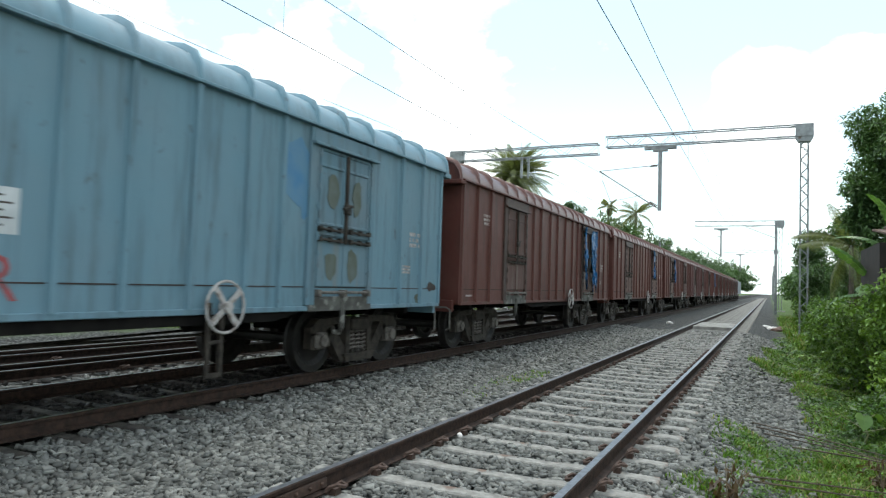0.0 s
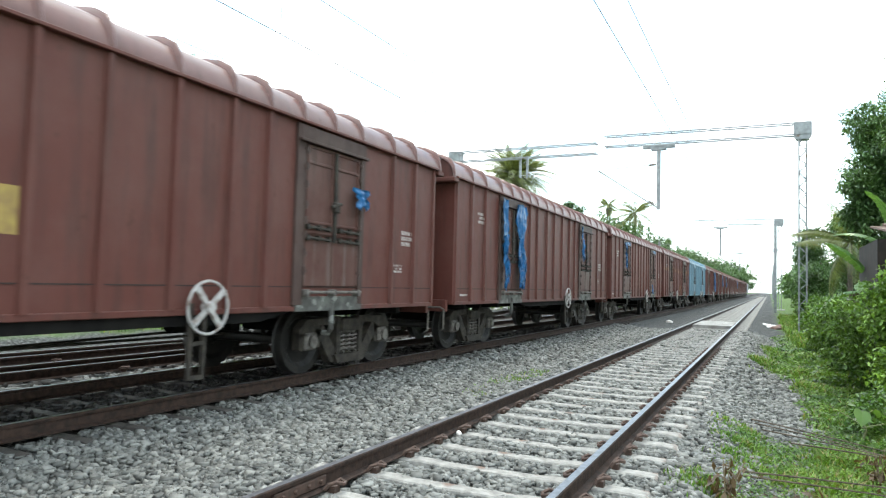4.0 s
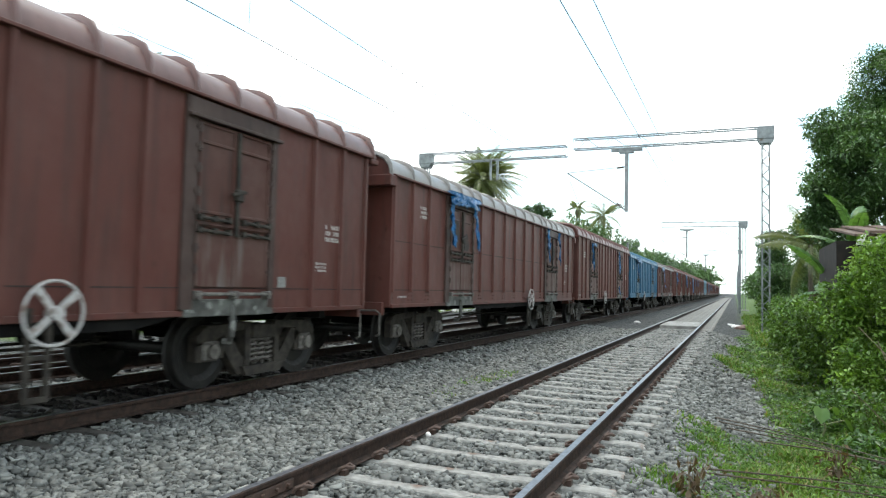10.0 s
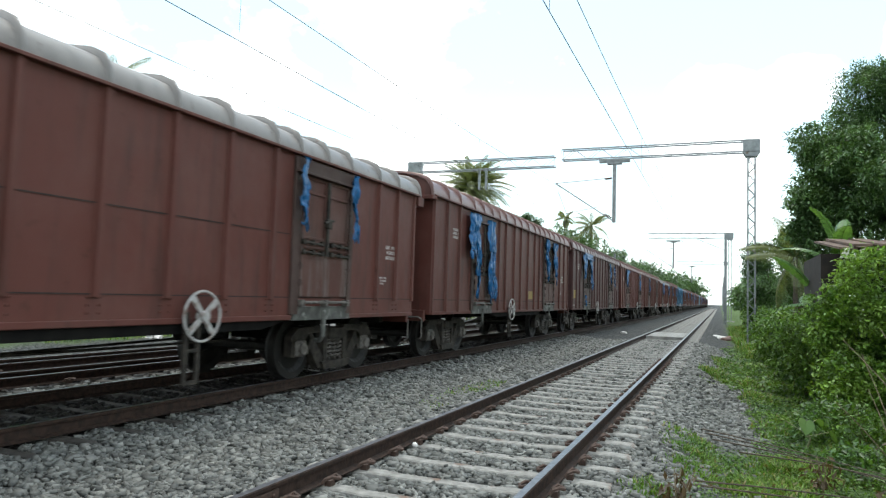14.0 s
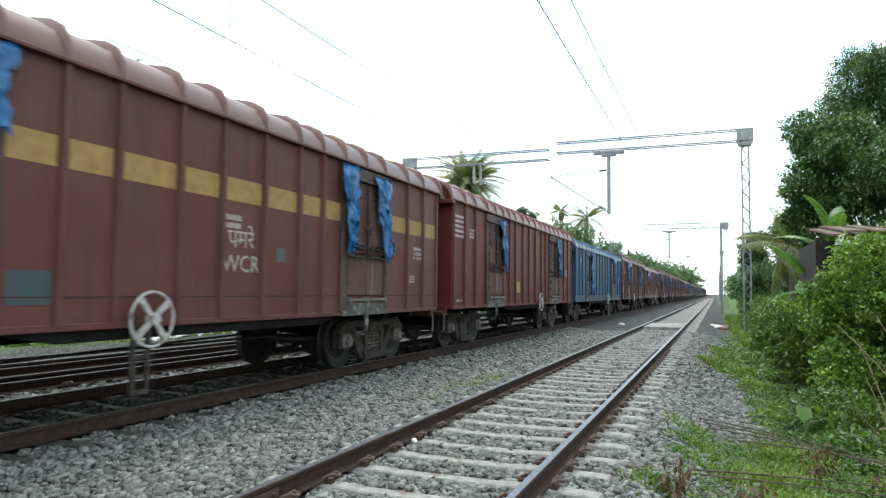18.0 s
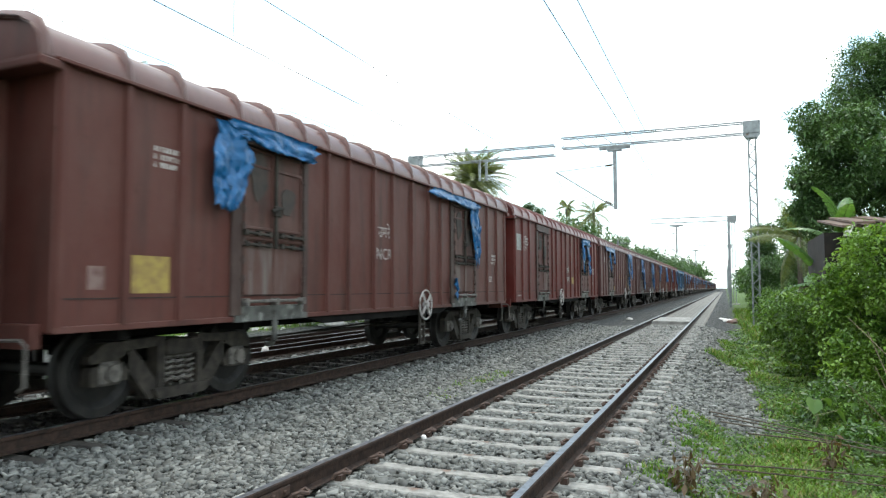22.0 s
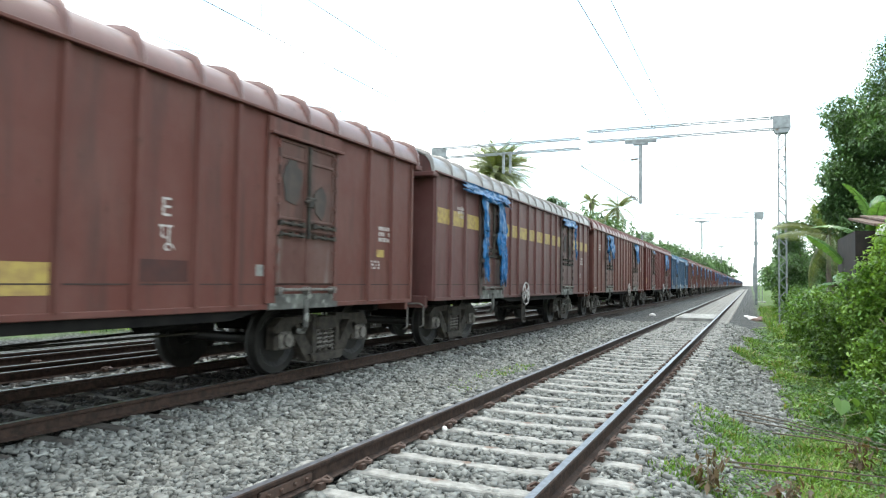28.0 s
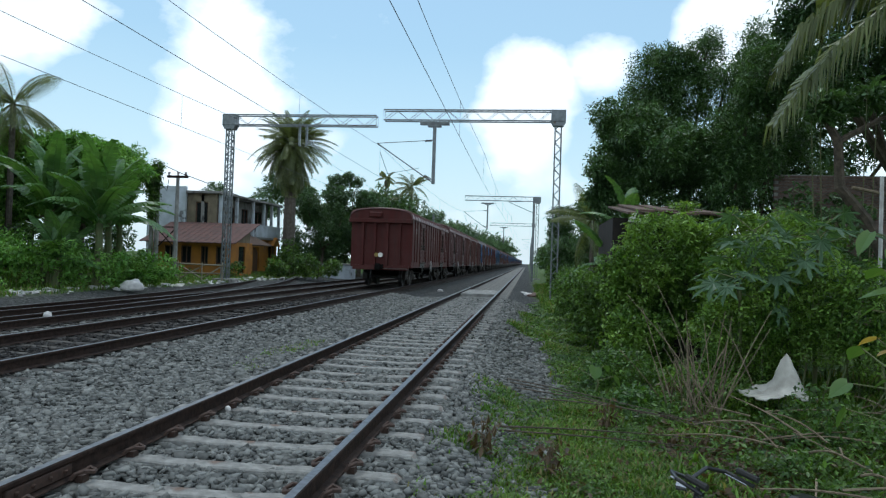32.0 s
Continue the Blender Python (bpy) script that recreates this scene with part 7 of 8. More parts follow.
tree(-22.4, 34.6, 3.0, [(-22.4, 34.4, 6.2, 1.7, 1.2, 1.1), (-21.2, 34.2, 5.6, 1.0, 1.0, 1.0), (-24.0, 34.0, 5.8, 1.5, 1.3, 1.3)], 14000, 0.24, M_LEAF_LEFT, 55, "broadleaf tree behind the banana plants", z0=0.05)
bush(-19.75, 33.6, [(-19.75, 33.6, 5.3, 0.5, 0.45, 0.85), (-19.8, 33.6, 3.9, 0.36, 0.36, 1.1)], 3600, 0.15, M_LEAF_BUSH, 56, "vine climbing over a pole", z0=0.0, clump=0.1, stems=3)
palm(-31.4, 26.5, 12.0, 0.15, 26, 3.6, 38, 0.8, 0.03, 83, "coconut palm above the trees", z0=0.2, lean=(0.4, 0))
tree(-20.2, 28.4, 2.6, [(-19.6, 28.0, 5.3, 1.5, 1.2, 1.2), (-18.1, 28.2, 4.8, 1.2, 1.1, 1.2), (-21.2, 28.4, 5.6, 1.5, 1.3, 1.2), (-19.0, 28.4, 3.6, 1.8, 1.2, 1.2)], 18000, 0.26, M_LEAF_LEFT, 66, "broad-leaved tree rising behind banana plants", z0=0.05)
palm(-25.6, 30.6, 8.5, 0.14, 26, 3.3, 38, 0.8, 0.03, 85, "coconut palm behind the banana plants", z0=0.2)
palm(-17.5, 48.0, 9.5, 0.40, 96, 3.3, 50, 0.62, 0.035, 86, "date palm with a thick shaggy crown", z0=0.1, skirt=50, fold=0.5, tilt_range=(-68, 75))
palm(-13.2, 75.0, 9.6, 0.17, 26, 2.5, 36, 0.55, 0.03, 87, "coconut palm beyond the house", z0=0.1)
palm(-16.2, 72.0, 7.7, 0.17, 24, 2.6, 36, 0.55, 0.03, 88, "coconut palm beyond the house", z0=0.1)
palm(-17.25, 80.0, 11.1, 0.1, 12, 1.5, 34, 0.5, 0.045, 89, "slender areca palm beyond the house", z0=0.1, stiff=0.2)
tree(-14.2, 56.0, 2.2, [(-14.8, 55.5, 6.0, 2.2, 2.0, 2.0), (-12.9, 56.0, 5.6, 1.7, 1.8, 1.9), (-15.9, 56.5, 4.4, 2.0, 1.8, 2.0), (-13.6, 55.0, 3.4, 2.2, 1.8, 1.6)], 17000, 0.28, M_LEAF_DARK, 57, "dark round-crowned tree beside the house", z0=0.1)
tree(-21.5, 58.0, 3.0, [(-21.5, 58, 8.0, 1.9, 2.0, 1.7), (-19.8, 57, 7.0, 1.6, 2.0, 1.6)], 7000, 0.3, M_LEAF_TREE, 58, "tree behind the house", z0=0.1)
tree(-24.5, 62.0, 3.0, [(-25.0, 62, 6.6, 2.4, 2.0, 1.7), (-29, 60, 6.0, 3.0, 2.0, 2.4)], 7000, 0.34, M_LEAF_TREE, 64, "leafy tree behind the house", z0=0.1)
bush(-14.8, 43.0, [(-14.4, 43.0, 0.9, 1.3, 1.2, 1.1), (-15.8, 41.5, 0.6, 0.9, 0.8, 0.9), (-13.2, 44.5, 0.6, 1.0, 1.2, 0.8), (-17.4, 38.5, 0.4, 0.6, 0.6, 0.7), (-16.6, 46.0, 1.0, 1.3, 1.2, 1.6)], 9000, 0.18, M_LEAF_BUSH, 59, "rounded shrub in front of the house", z0=0.0)
bush(-12.6, 62.0, [(-12.5, 60.0, 1.6, 1.8, 3.0, 1.8), (-13.0, 67.0, 1.8, 2.0, 4.0, 2.0)], 6000, 0.3, M_LEAF_TREE, 65, "overgrown bank beyond the tank", z0=0.0)
for i in range(17):
    yy = 70 + i * 11.0
    xx = -15.5 - 0.6 * (i % 3) + 0.012 * (yy - 70)
    hh = 9.2 + 2.2 * ((i * 7) % 5) / 4
    tree(xx, yy, hh * 0.35, [(xx, yy, hh * 0.68, 2.6, 4.2, hh * 0.34), (xx - 1.5, yy + 4, hh * 0.5, 2.6, 4.0, hh * 0.4)], 4200, 0.5, M_LEAF_DARK if i % 2 else M_LEAF_TREE, 200 + i, "leafy tree in the row along the line", z0=0.0)
for i, (xx, yy, hh) in enumerate(((-11.0, 285, 11), (-14.0, 300, 15), (-18, 310, 16), (8, 330, 10), (14, 300, 11))):
    tree(xx, yy, hh * 0.3, [(xx, yy, hh * 0.6, 6.0, 6.0, hh * 0.4), (xx + 3, yy + 5, hh * 0.5, 6, 6, hh * 0.36)], 4000, 1.0, M_LEAF_TREE, 300 + i, "far clump of trees at the end of the line")

tree(-16.6, 53.0, 2.0, [(-17.8, 53.0, 5.2, 1.3, 1.2, 1.8), (-16.4, 53.0, 2.8, 1.8, 1.2, 2.0), (-15.2, 53.5, 4.2, 1.2, 1.2, 1.6), (-18.6, 52.5, 2.6, 1.4, 1.2, 1.8)], 20000, 0.2, M_LEAF_DARK, 68, "dark tree close behind the date palm", z0=0.0)
# woods behind the far verge, and behind the brick wall
for i, (xx, yy, bl, n) in enumerate((
        (-36.0, 26.0, [(-35.0, 25.0, 9.6, 3.0, 2.6, 2.8), (-38.5, 25.0, 10.5, 3.0, 2.6, 3.0), (-34.0, 24.5, 6.0, 3.0, 2.4, 2.6), (-37.5, 23.5, 5.5, 3.2, 2.4, 3.0)], 22000),
        (-31.5, 28.0, [(-31.0, 27.5, 7.4, 2.6, 2.2, 2.4), (-29.0, 28.0, 6.2, 2.2, 2.0, 2.2), (-30.8, 27.0, 3.6, 2.8, 2.2, 2.4)], 18000),
        (-27.6, 33.0, [(-27.0, 32.5, 6.3, 2.0, 1.8, 1.9), (-25.6, 33.5, 5.4, 1.8, 1.6, 1.8), (-27.2, 32.5, 3.4, 2.4, 1.8, 2.0), (-24.0, 33.0, 3.6, 1.8, 1.4, 1.8)], 16000),
        (-33.0, 20.0, [(-31.5, 19.0, 4.2, 2.6, 2.2, 2.6), (-34.5, 18.5, 5.2, 3.0, 2.4, 3.2), (-29.0, 20.5, 3.2, 2.2, 2.0, 2.4), (-27.0, 22.0, 2.4, 2.0, 1.8, 1.8)], 20000))):
    tree(xx, yy, 2.6, bl, n, 0.36, M_LEAF_LEFT, 340 + i, "green tree in the thicket across the tracks", z0=0.2, clump=0.17)
bush(-25.0, 25.0, [(-24.0, 25.2, 1.6, 1.7, 1.4, 1.6), (-26.5, 26.5, 1.8, 1.7, 1.6, 1.7), (-22.0, 25.0, 1.2, 1.3, 1.3, 1.3), (-18.6, 25.6, 1.0, 1.2, 1.0, 1.1), (-16.4, 27.6, 0.7, 1.0, 1.2, 0.9)], 14000, 0.2, M_LEAF_LEFT, 350, "tangled undergrowth round the banana plants", z0=0.1)
tree(10.5, 27.0, 3.0, [(8.6, 27.0, 6.2, 1.9, 1.8, 2.0), (11.2, 26.5, 6.4, 2.2, 1.8, 2.2), (13.6, 26.0, 7.0, 2.4, 2.0, 2.6), (10.0, 26.6, 9.0, 2.2, 1.8, 2.0), (15.5, 25.0, 6.0, 2.2, 2.0, 2.6)], 22000, 0.27, M_LEAF_DARK, 360, "dark tree behind the brick wall")
bush(8.0, 17.5, [(7.0, 18.6, 2.9, 0.8, 0.8, 1.4), (9.9, 18.8, 3.9, 0.6, 0.5, 0.5), (8.3, 19.2, 3.2, 0.6, 0.4, 0.5), (7.8, 17.6, 2.1, 0.9, 0.8, 0.9), (9.2, 17.4, 1.9, 1.1, 0.9, 0.9), (6.6, 16.8, 1.6, 0.9, 0.9, 1.2), (8.4, 14.5, 1.3, 1.0, 0.9, 1.0), (7.2, 13.2, 1.2, 1.0, 0.9, 1.0)], 14000, 0.15, M_LEAF_TREE, 361, "bushes in front of the brick wall")
bush(5.95, 14.0, [(5.6, 14.0, 4.7, 0.5, 0.5, 0.4), (6.6, 14.2, 4.9, 0.6, 0.5, 0.4)], 1800, 0.16, M_LEAF_TREE, 362, "sparse leafy shoots on a crooked trunk", stems=4)
bush(-15.5, 58.5, [(-18.5, 58.0, 1.2, 1.6, 1.4, 1.5), (-16.0, 58.5, 1.6, 1.8, 1.4, 1.9), (-13.4, 58.0, 1.2, 1.6, 1.4, 1.5), (-11.6, 57.0, 0.8, 1.2, 1.2, 1.1)], 9000, 0.24, M_LEAF_TREE, 363, "dark hedge beside the house", z0=0.0)
tree(-19.0, 62.0, 2.6, [(-19.5, 62.0, 5.2, 2.2, 1.8, 2.0), (-17.0, 62.5, 4.6, 2.0, 1.8, 2.0), (-15.0, 62.5, 5.6, 1.8, 1.8, 1.8)], 12000, 0.3, M_LEAF_TREE, 364, "dark tree behind the house", z0=0.0)
tree(-17.2, 60.0, 4.0, [(-17.2, 60.0, 8.2, 1.2, 1.2, 0.9), (-16.2, 60.4, 8.6, 0.9, 1.0, 0.8), (-17.8, 60.2, 7.2, 1.0, 1.0, 0.9)], 6000, 0.22, M_LEAF_DARK, 365, "slender dark tree beyond the date palm", z0=0.0, radius=0.14)
tree(-18.2, 58.5, 2.0, [(-18.4, 58.2, 4.8, 1.5, 1.2, 1.6), (-17.6, 58.2, 2.6, 1.7, 1.2, 1.8), (-15.8, 58.2, 3.0, 1.5, 1.2, 2.0), (-13.6, 57.4, 2.2, 1.6, 1.2, 1.8)], 12000, 0.26, M_LEAF_DARK, 366, "dark tree at the corner of the house", z0=0.0)


# ---- the house across the tracks ----
def wall_with_openings(bm, axis, at, thick, a, b, z0, z1, holes):
    """A wall in the plane x = at or y = at, from a to b, pierced by holes (a, b, z0, z1)."""
    us = sorted({a, b} | {h[0] for h in holes} | {h[1] for h in holes})
    zs = sorted({z0, z1} | {h[2] for h in holes} | {h[3] for h in holes})
    for u0, u1 in zip(us[:-1], us[1:]):
        for w0, w1 in zip(zs[:-1], zs[1:]):
            cu, cz = (u0 + u1) / 2, (w0 + w1) / 2
            if any(h[0] < cu < h[1] and h[2] < cz < h[3] for h in holes):
                continue
            if axis == "x":
                box(bm, at - thick, at, u0, u1, w0, w1)
            else:
                box(bm, u0, u1, at, at + thick, w0, w1)


def window_at(parent, axis, at, a, b, z0, z1, name="window", frame_mat=None):
    w = new(name)
    w.parent = parent
    fm = frame_mat or M_WOOD
    bm = bmesh.new()
    for u0, u1, w0, w1 in ((a, a + 0.07, z0, z1), (b - 0.07, b, z0, z1), (a, b, z0, z0 + 0.07), (a, b, z1 - 0.07, z1), ((a + b) / 2 - 0.03, (a + b) / 2 + 0.03, z0, z1)):
        if axis == "x":
            box(bm, at - 0.14, at - 0.06, u0, u1, w0, w1)
        else:
            box(bm, u0, u1, at + 0.06, at + 0.14, w0, w1)
    part("window_frame", bm, fm, w)
    bm = bmesh.new()
    if axis == "x":
        box(bm, at - 0.12, at - 0.10, a, b, z0, z1)
    else:
        box(bm, a, b, at + 0.10, at + 0.12, z0, z1)
    part("pane", bm, M_GLASSDARK, w)
    bm = bmesh.new()
    if axis == "x":
        box(bm, at - 0.02, at + 0.1, a - 0.08, b + 0.08, z0 - 0.07, z0)
    else:
        box(bm, a - 0.08, b + 0.08, at - 0.1, at + 0.02, z0 - 0.07, z0)
    part("window_sill", bm, M_CONCRETE, w)
    return w


house = thing("house", pose(0, 0, 0), "two-storey house with ochre ground floor and whitewashed upper floor", "house")
FX, FY0, FY1 = -21.0, 43.5, 54.8
bm = bmesh.new()
wall_with_openings(bm, "x", FX, 0.25, FY0, FY1, 0.0, 2.75, [(46.6, 47.5, 0.9, 2.1), (49.9, 51.1, 0.0, 2.0), (53.0, 53.8, 0.1, 2.1)])
box(bm, -26, FX - 0.25, FY1 - 0.25, FY1, 0, 2.75)
part("lower_wall", bm, M_WALLOCHRE, house, "ochre plastered lower wall")
bm = bmesh.new()
wall_with_openings(bm, "x", FX - 0.9, 0.2, FY0, FY1, 2.75, 5.45, [(44.6, 45.8, 3.4, 4.9), (47.3, 48.4, 2.8, 4.9), (49.6, 50.8, 3.4, 4.9), (52.2, 53.6, 3.4, 4.9)])
box(bm, -26, FX - 1.1, FY1 - 0.2, FY1, 2.75, 5.45)
part("upper_wall", bm, M_CONCRETE, house, "grey stained upper wall")
bm = bmesh.new()
wall_with_openings(bm, "y", FY0, 0.2, -23.1, FX, 0.0, 5.5, [(-22.5, -21.6, 3.4, 4.9)])
part("stained_gable_wall", bm, M_WALLBROWN, house, "brown water-stained wall")
bm = bmesh.new()
wall_with_openings(bm, "y", FY0 - 0.3, 0.25, -25.8, -23.1, 0.0, 5.9, [])
box(bm, -25.8, -25.55, FY0, FY1, 0, 5.7)
part("white_wall", bm, M_WALLWHITE, house, "pale whitewashed wall")
bm = bmesh.new()
box(bm, -26.0, FX + 0.35, FY0 - 0.25, FY1 + 0.2, 5.45, 5.62, 0.02)
part("roof_slab", bm, M_CONCRETE, house, "grey concrete roof slab")
bm = bmesh.new()
box(bm, -22.0, FX + 0.3, FY0, FY1 + 0.1, 2.62, 2.78, 0.02)
part("floor_slab", bm, M_CONCRETE, house)
bm = bmesh.new()
box(bm, FX + 0.12, FX + 0.27, 49.6, FY1, 2.78, 3.75, 0.015)
box(bm, -21.9, FX + 0.12, FY1 - 0.12, FY1, 2.78, 3.75, 0.015)
part("balcony_parapet", bm, M_WALLWHITE, house, "pale blue-white balcony parapet")
for y in (43.8, 46.4, 49.3, 51.4, 53.0, 54.6):
    bm = bmesh.new()
    box(bm, FX + 0.05, FX + 0.25, y - 0.1, y + 0.1, 2.78, 5.45, 0.015)
    part("balcony_post", bm, M_WALLWHITE, house)
for a, b, z0, z1 in ((44.6, 45.8, 3.4, 4.9), (47.3, 48.4, 2.8, 4.9), (49.6, 50.8, 3.4, 4.9), (52.2, 53.6, 3.4, 4.9)):
    window_at(house, "x", FX - 0.9, a, b, z0, z1)
window_at(house, "x", FX, 46.6, 47.5, 0.9, 2.1)
window_at(house, "y", FY0, -22.5, -21.6, 3.4, 4.9)
bm = bmesh.new()
prism(bm, [(49.9, 0.0), (51.1, 0.0), (51.1, 1.4), (50.95, 1.75), (50.5, 2.0), (50.05, 1.75), (49.9, 1.4)], "x", FX - 0.2, FX - 0.12)
part("arched_door", bm, M_WOOD, house, "dark arched wooden door")
bm = bmesh.new()
prism(bm, [(52.6, 2.15), (54.2, 2.15), (53.4, 2.85)], "x", FX - 0.02, FX + 0.55)
part("porch_gable", bm, M_WALLOCHRE, house)
for y in (52.75, 54.05):
    bm = bmesh.new()
    box(bm, FX + 0.4, FX + 0.52, y - 0.06, y + 0.06, 0, 2.15)
    part("porch_post", bm, M_WOOD, house)
bm = bmesh.new()
box(bm, FX - 0.2, FX - 0.12, 53.0, 53.8, 0.1, 2.1)
part("porch_door", bm, M_GLASSDARK, house)
bm = bmesh.new()
prism(bm, [(FX + 1.6, 2.05), (FX + 1.65, 2.13), (FX - 0.1, 2.95), (FX - 0.1, 2.87)], "y", 43.6, 49.6)
part("lean_to_roof", bm, M_TINSHEET, house, "dark tin lean-to roof")

bungalow = thing("bungalow", pose(0, 0, 0), "low ochre veranda house with a red sheet roof", "house")
bm = bmesh.new()
wall_with_openings(bm, "y", 39.9, 0.2, -23.4, -18.2, 0.0, 2.15, [(-22.6, -21.9, 0.75, 1.85), (-21.5, -20.8, 0.75, 1.85), (-20.2, -19.7, 0.75, 1.85), (-19.2, -18.6, 0.75, 1.85)])
wall_with_openings(bm, "x", -18.2, 0.2, 40.1, 43.1, 0.0, 2.15, [(41.0, 42.0, 0.2, 1.9)])
box(bm, -23.4, -23.2, 40.1, 43.1, 0, 2.15)
part("wall", bm, M_WALLOCHRE, bungalow)
for a, b in ((-22.6, -21.9), (-21.5, -20.8), (-20.2, -19.7), (-19.2, -18.6)):
    window_at(bungalow, "y", 39.9, a, b, 0.75, 1.85)
bm = bmesh.new()
box(bm, -18.34, -18.28, 41.0, 42.0, 0.2, 1.9)
part("door", bm, M_GLASSDARK, bungalow)
for i in range(30):
    x = -23.9 + i * 0.21
    bm = bmesh.new()
    prism(bm, [(39.2, 2.02), (39.2, 2.07), (42.9, 3.45), (42.9, 3.40)], "x", x, x + 0.205)
    sheet_ob = part("roof_sheet", bm, M_ROOFTILE, bungalow)
    sheet_ob.location.z = 0.018 * (i % 2)
bm = bmesh.new()
prism(bm, [(39.9, 2.15), (42.9, 3.38), (42.9, 2.15)], "x", -23.3, -18.3)
part("gable", bm, M_WALLBROWN, bungalow)

# poles and gate
poles = thing("double_pole", pose(0, 0, 0), "pair of concrete poles with a cross-braced steel frame", "utility pole")
for x in (-20.15, -19.85, -18.75):
    bm = bmesh.new()
    tube(bm, (x, 34.2, -0.3), (x, 34.2, 5.7 if x < -19 else 5.55), 0.14, 0.09, 8)
    part("pole", bm, M_CONCRETE, poles)
bm = bmesh.new()
tube(bm, (-19.85, 34.2, 1.6), (-18.75, 34.2, 2.7), 0.035, None, 5)
tube(bm, (-19.85, 34.2, 2.7), (-18.75, 34.2, 1.6), 0.035, None, 5)
tube(bm, (-19.9, 34.2, 2.75), (-18.7, 34.2, 2.75), 0.035, None, 5)
part("cross_brace", bm, M_RUST, poles)
bm = bmesh.new()
box(bm, -19.35, -18.2, 34.1, 34.3, 5.4, 5.52, 0.01)
part("cross_arm", bm, M_RUST, poles)
for x in (-19.25, -18.75, -18.3):
    bm = bmesh.new()
    for i in range(3):
        tube(bm, (x, 34.2, 5.52 + 0.07 * i), (x, 34.2, 5.57 + 0.07 * i), 0.085, 0.05, 8)
    part("insulator", bm, M_INSUL, poles)
bm = bmesh.new()
bent(bm, [(-19.9, 34.2, 6.2), (-19.0, 35, 5.75), (-17.9, 38, 5.2), (-18.2, 43, 4.9), (-20.9, 46, 5.2)], 0.022, 5)
bent(bm, [(-19.9, 34.2, 5.9), (-19.6, 34.1, 5.0), (-19.3, 34.1, 4.7), (-19.2, 34.1, 5.3)], 0.022, 5)
part("service_cable", bm, M_RUBBER, poles)

gate = thing("bamboo_fence", pose(0, 0, 0), "rickety weathered bamboo fence", "fence")
for a, b in (((-17.9, 33, 0.0), (-17.9, 33, 1.0)), ((-16.6, 33, 0.0), (-16.6, 33, 0.95)), ((-15.5, 33, 0.0), (-15.5, 33, 1.0)), ((-18.0, 33, 0.85), (-15.4, 33, 0.8)),
             ((-18.0, 33, 0.35), (-15.4, 33, 0.4)), ((-17.9, 33.03, 0.8), (-16.6, 33.03, 0.1)), ((-17.8, 33.06, 0.1), (-16.5, 33.06, 0.8)), ((-16.6, 33.03, 0.1), (-15.5, 33.03, 0.8))):
    bm = bmesh.new()
    tube(bm, a, b, 0.04, 0.032, 7)
    part("bamboo_pole", bm, M_BAMBOO, gate)

relay = thing("relay_box", pose(-16.78, 15.0, -0.05), "weathered grey concrete equipment box with rust stains", "equipment box")
bm = bmesh.new()
box(bm, -0.47, 0.47, -0.3, 0.3, -0.25, 0.98, 0.02)
part("casing", bm, M_CONCRETE, relay)
bm = bmesh.new()
box(bm, -0.50, 0.08, -0.34, 0.34, 0.98, 1.03, 0.01)
box(bm, 0.1, 0.50, -0.34, 0.34, 0.99, 1.04, 0.01)
part("lid", bm, M_RUST, relay)
bm = bmesh.new()
box(bm, 0.12, 0.18, -0.325, -0.3, -0.05, 0.5)
box(bm, -0.02, 0.03, -0.312, -0.3, -0.1, 0.9)
part("door_edge", bm, M_RUST, relay)
bm = bmesh.new()
box(bm, -0.05, 0.05, -0.05, 0.05, -0.2, 0.32, 0.01)
box(bm, -0.14, 0.14, -0.04, 0.04, 0.3, 0.4, 0.01)
mp = part("marker_post", bm, M_CONCRETE)
mp.matrix_basis = pose(-17.6, 14.2, 0.0)
tagged(mp, "short concrete marker post in the grass", "marker post")

tank = thing("water_tank", pose(-14.2, 50.0, 0.0), "low pale concrete tank beside a shrub", "water tank")
bm = bmesh.new()
box(bm, -1.1, 1.1, -0.8, 0.8, -0.2, 0.85, 0.03)
part("basin", bm, M_WALLWHITE, tank)
bm = bmesh.new()
box(bm, -1.2, 1.2, -0.9, 0.9, 0.85, 0.95, 0.02)
part("rim", bm, M_CONCRETE, tank)

shed = thing("shed", pose(-27.6, 30.0, 0.0), "low shed with a grey tin roof among bushes", "shed")
bm = bmesh.new()
box(bm, -1.6, 1.6, -1.0, 1.2, -0.2, 1.9)
part("wall", bm, M_WALLBROWN, shed)
for i, (z, mat) in enumerate(((2.15, M_GALV), (1.55, M_TINSHEET))):
    bm = bmesh.new()
    prism(bm, [(-1.9 - i, z - 0.3), (-1.9 - i, z - 0.25), (1.5, z + 0.35), (1.5, z + 0.3)], "x", -2.0, 2.0 - i * 0.5)
    part("roof", bm, mat, shed)

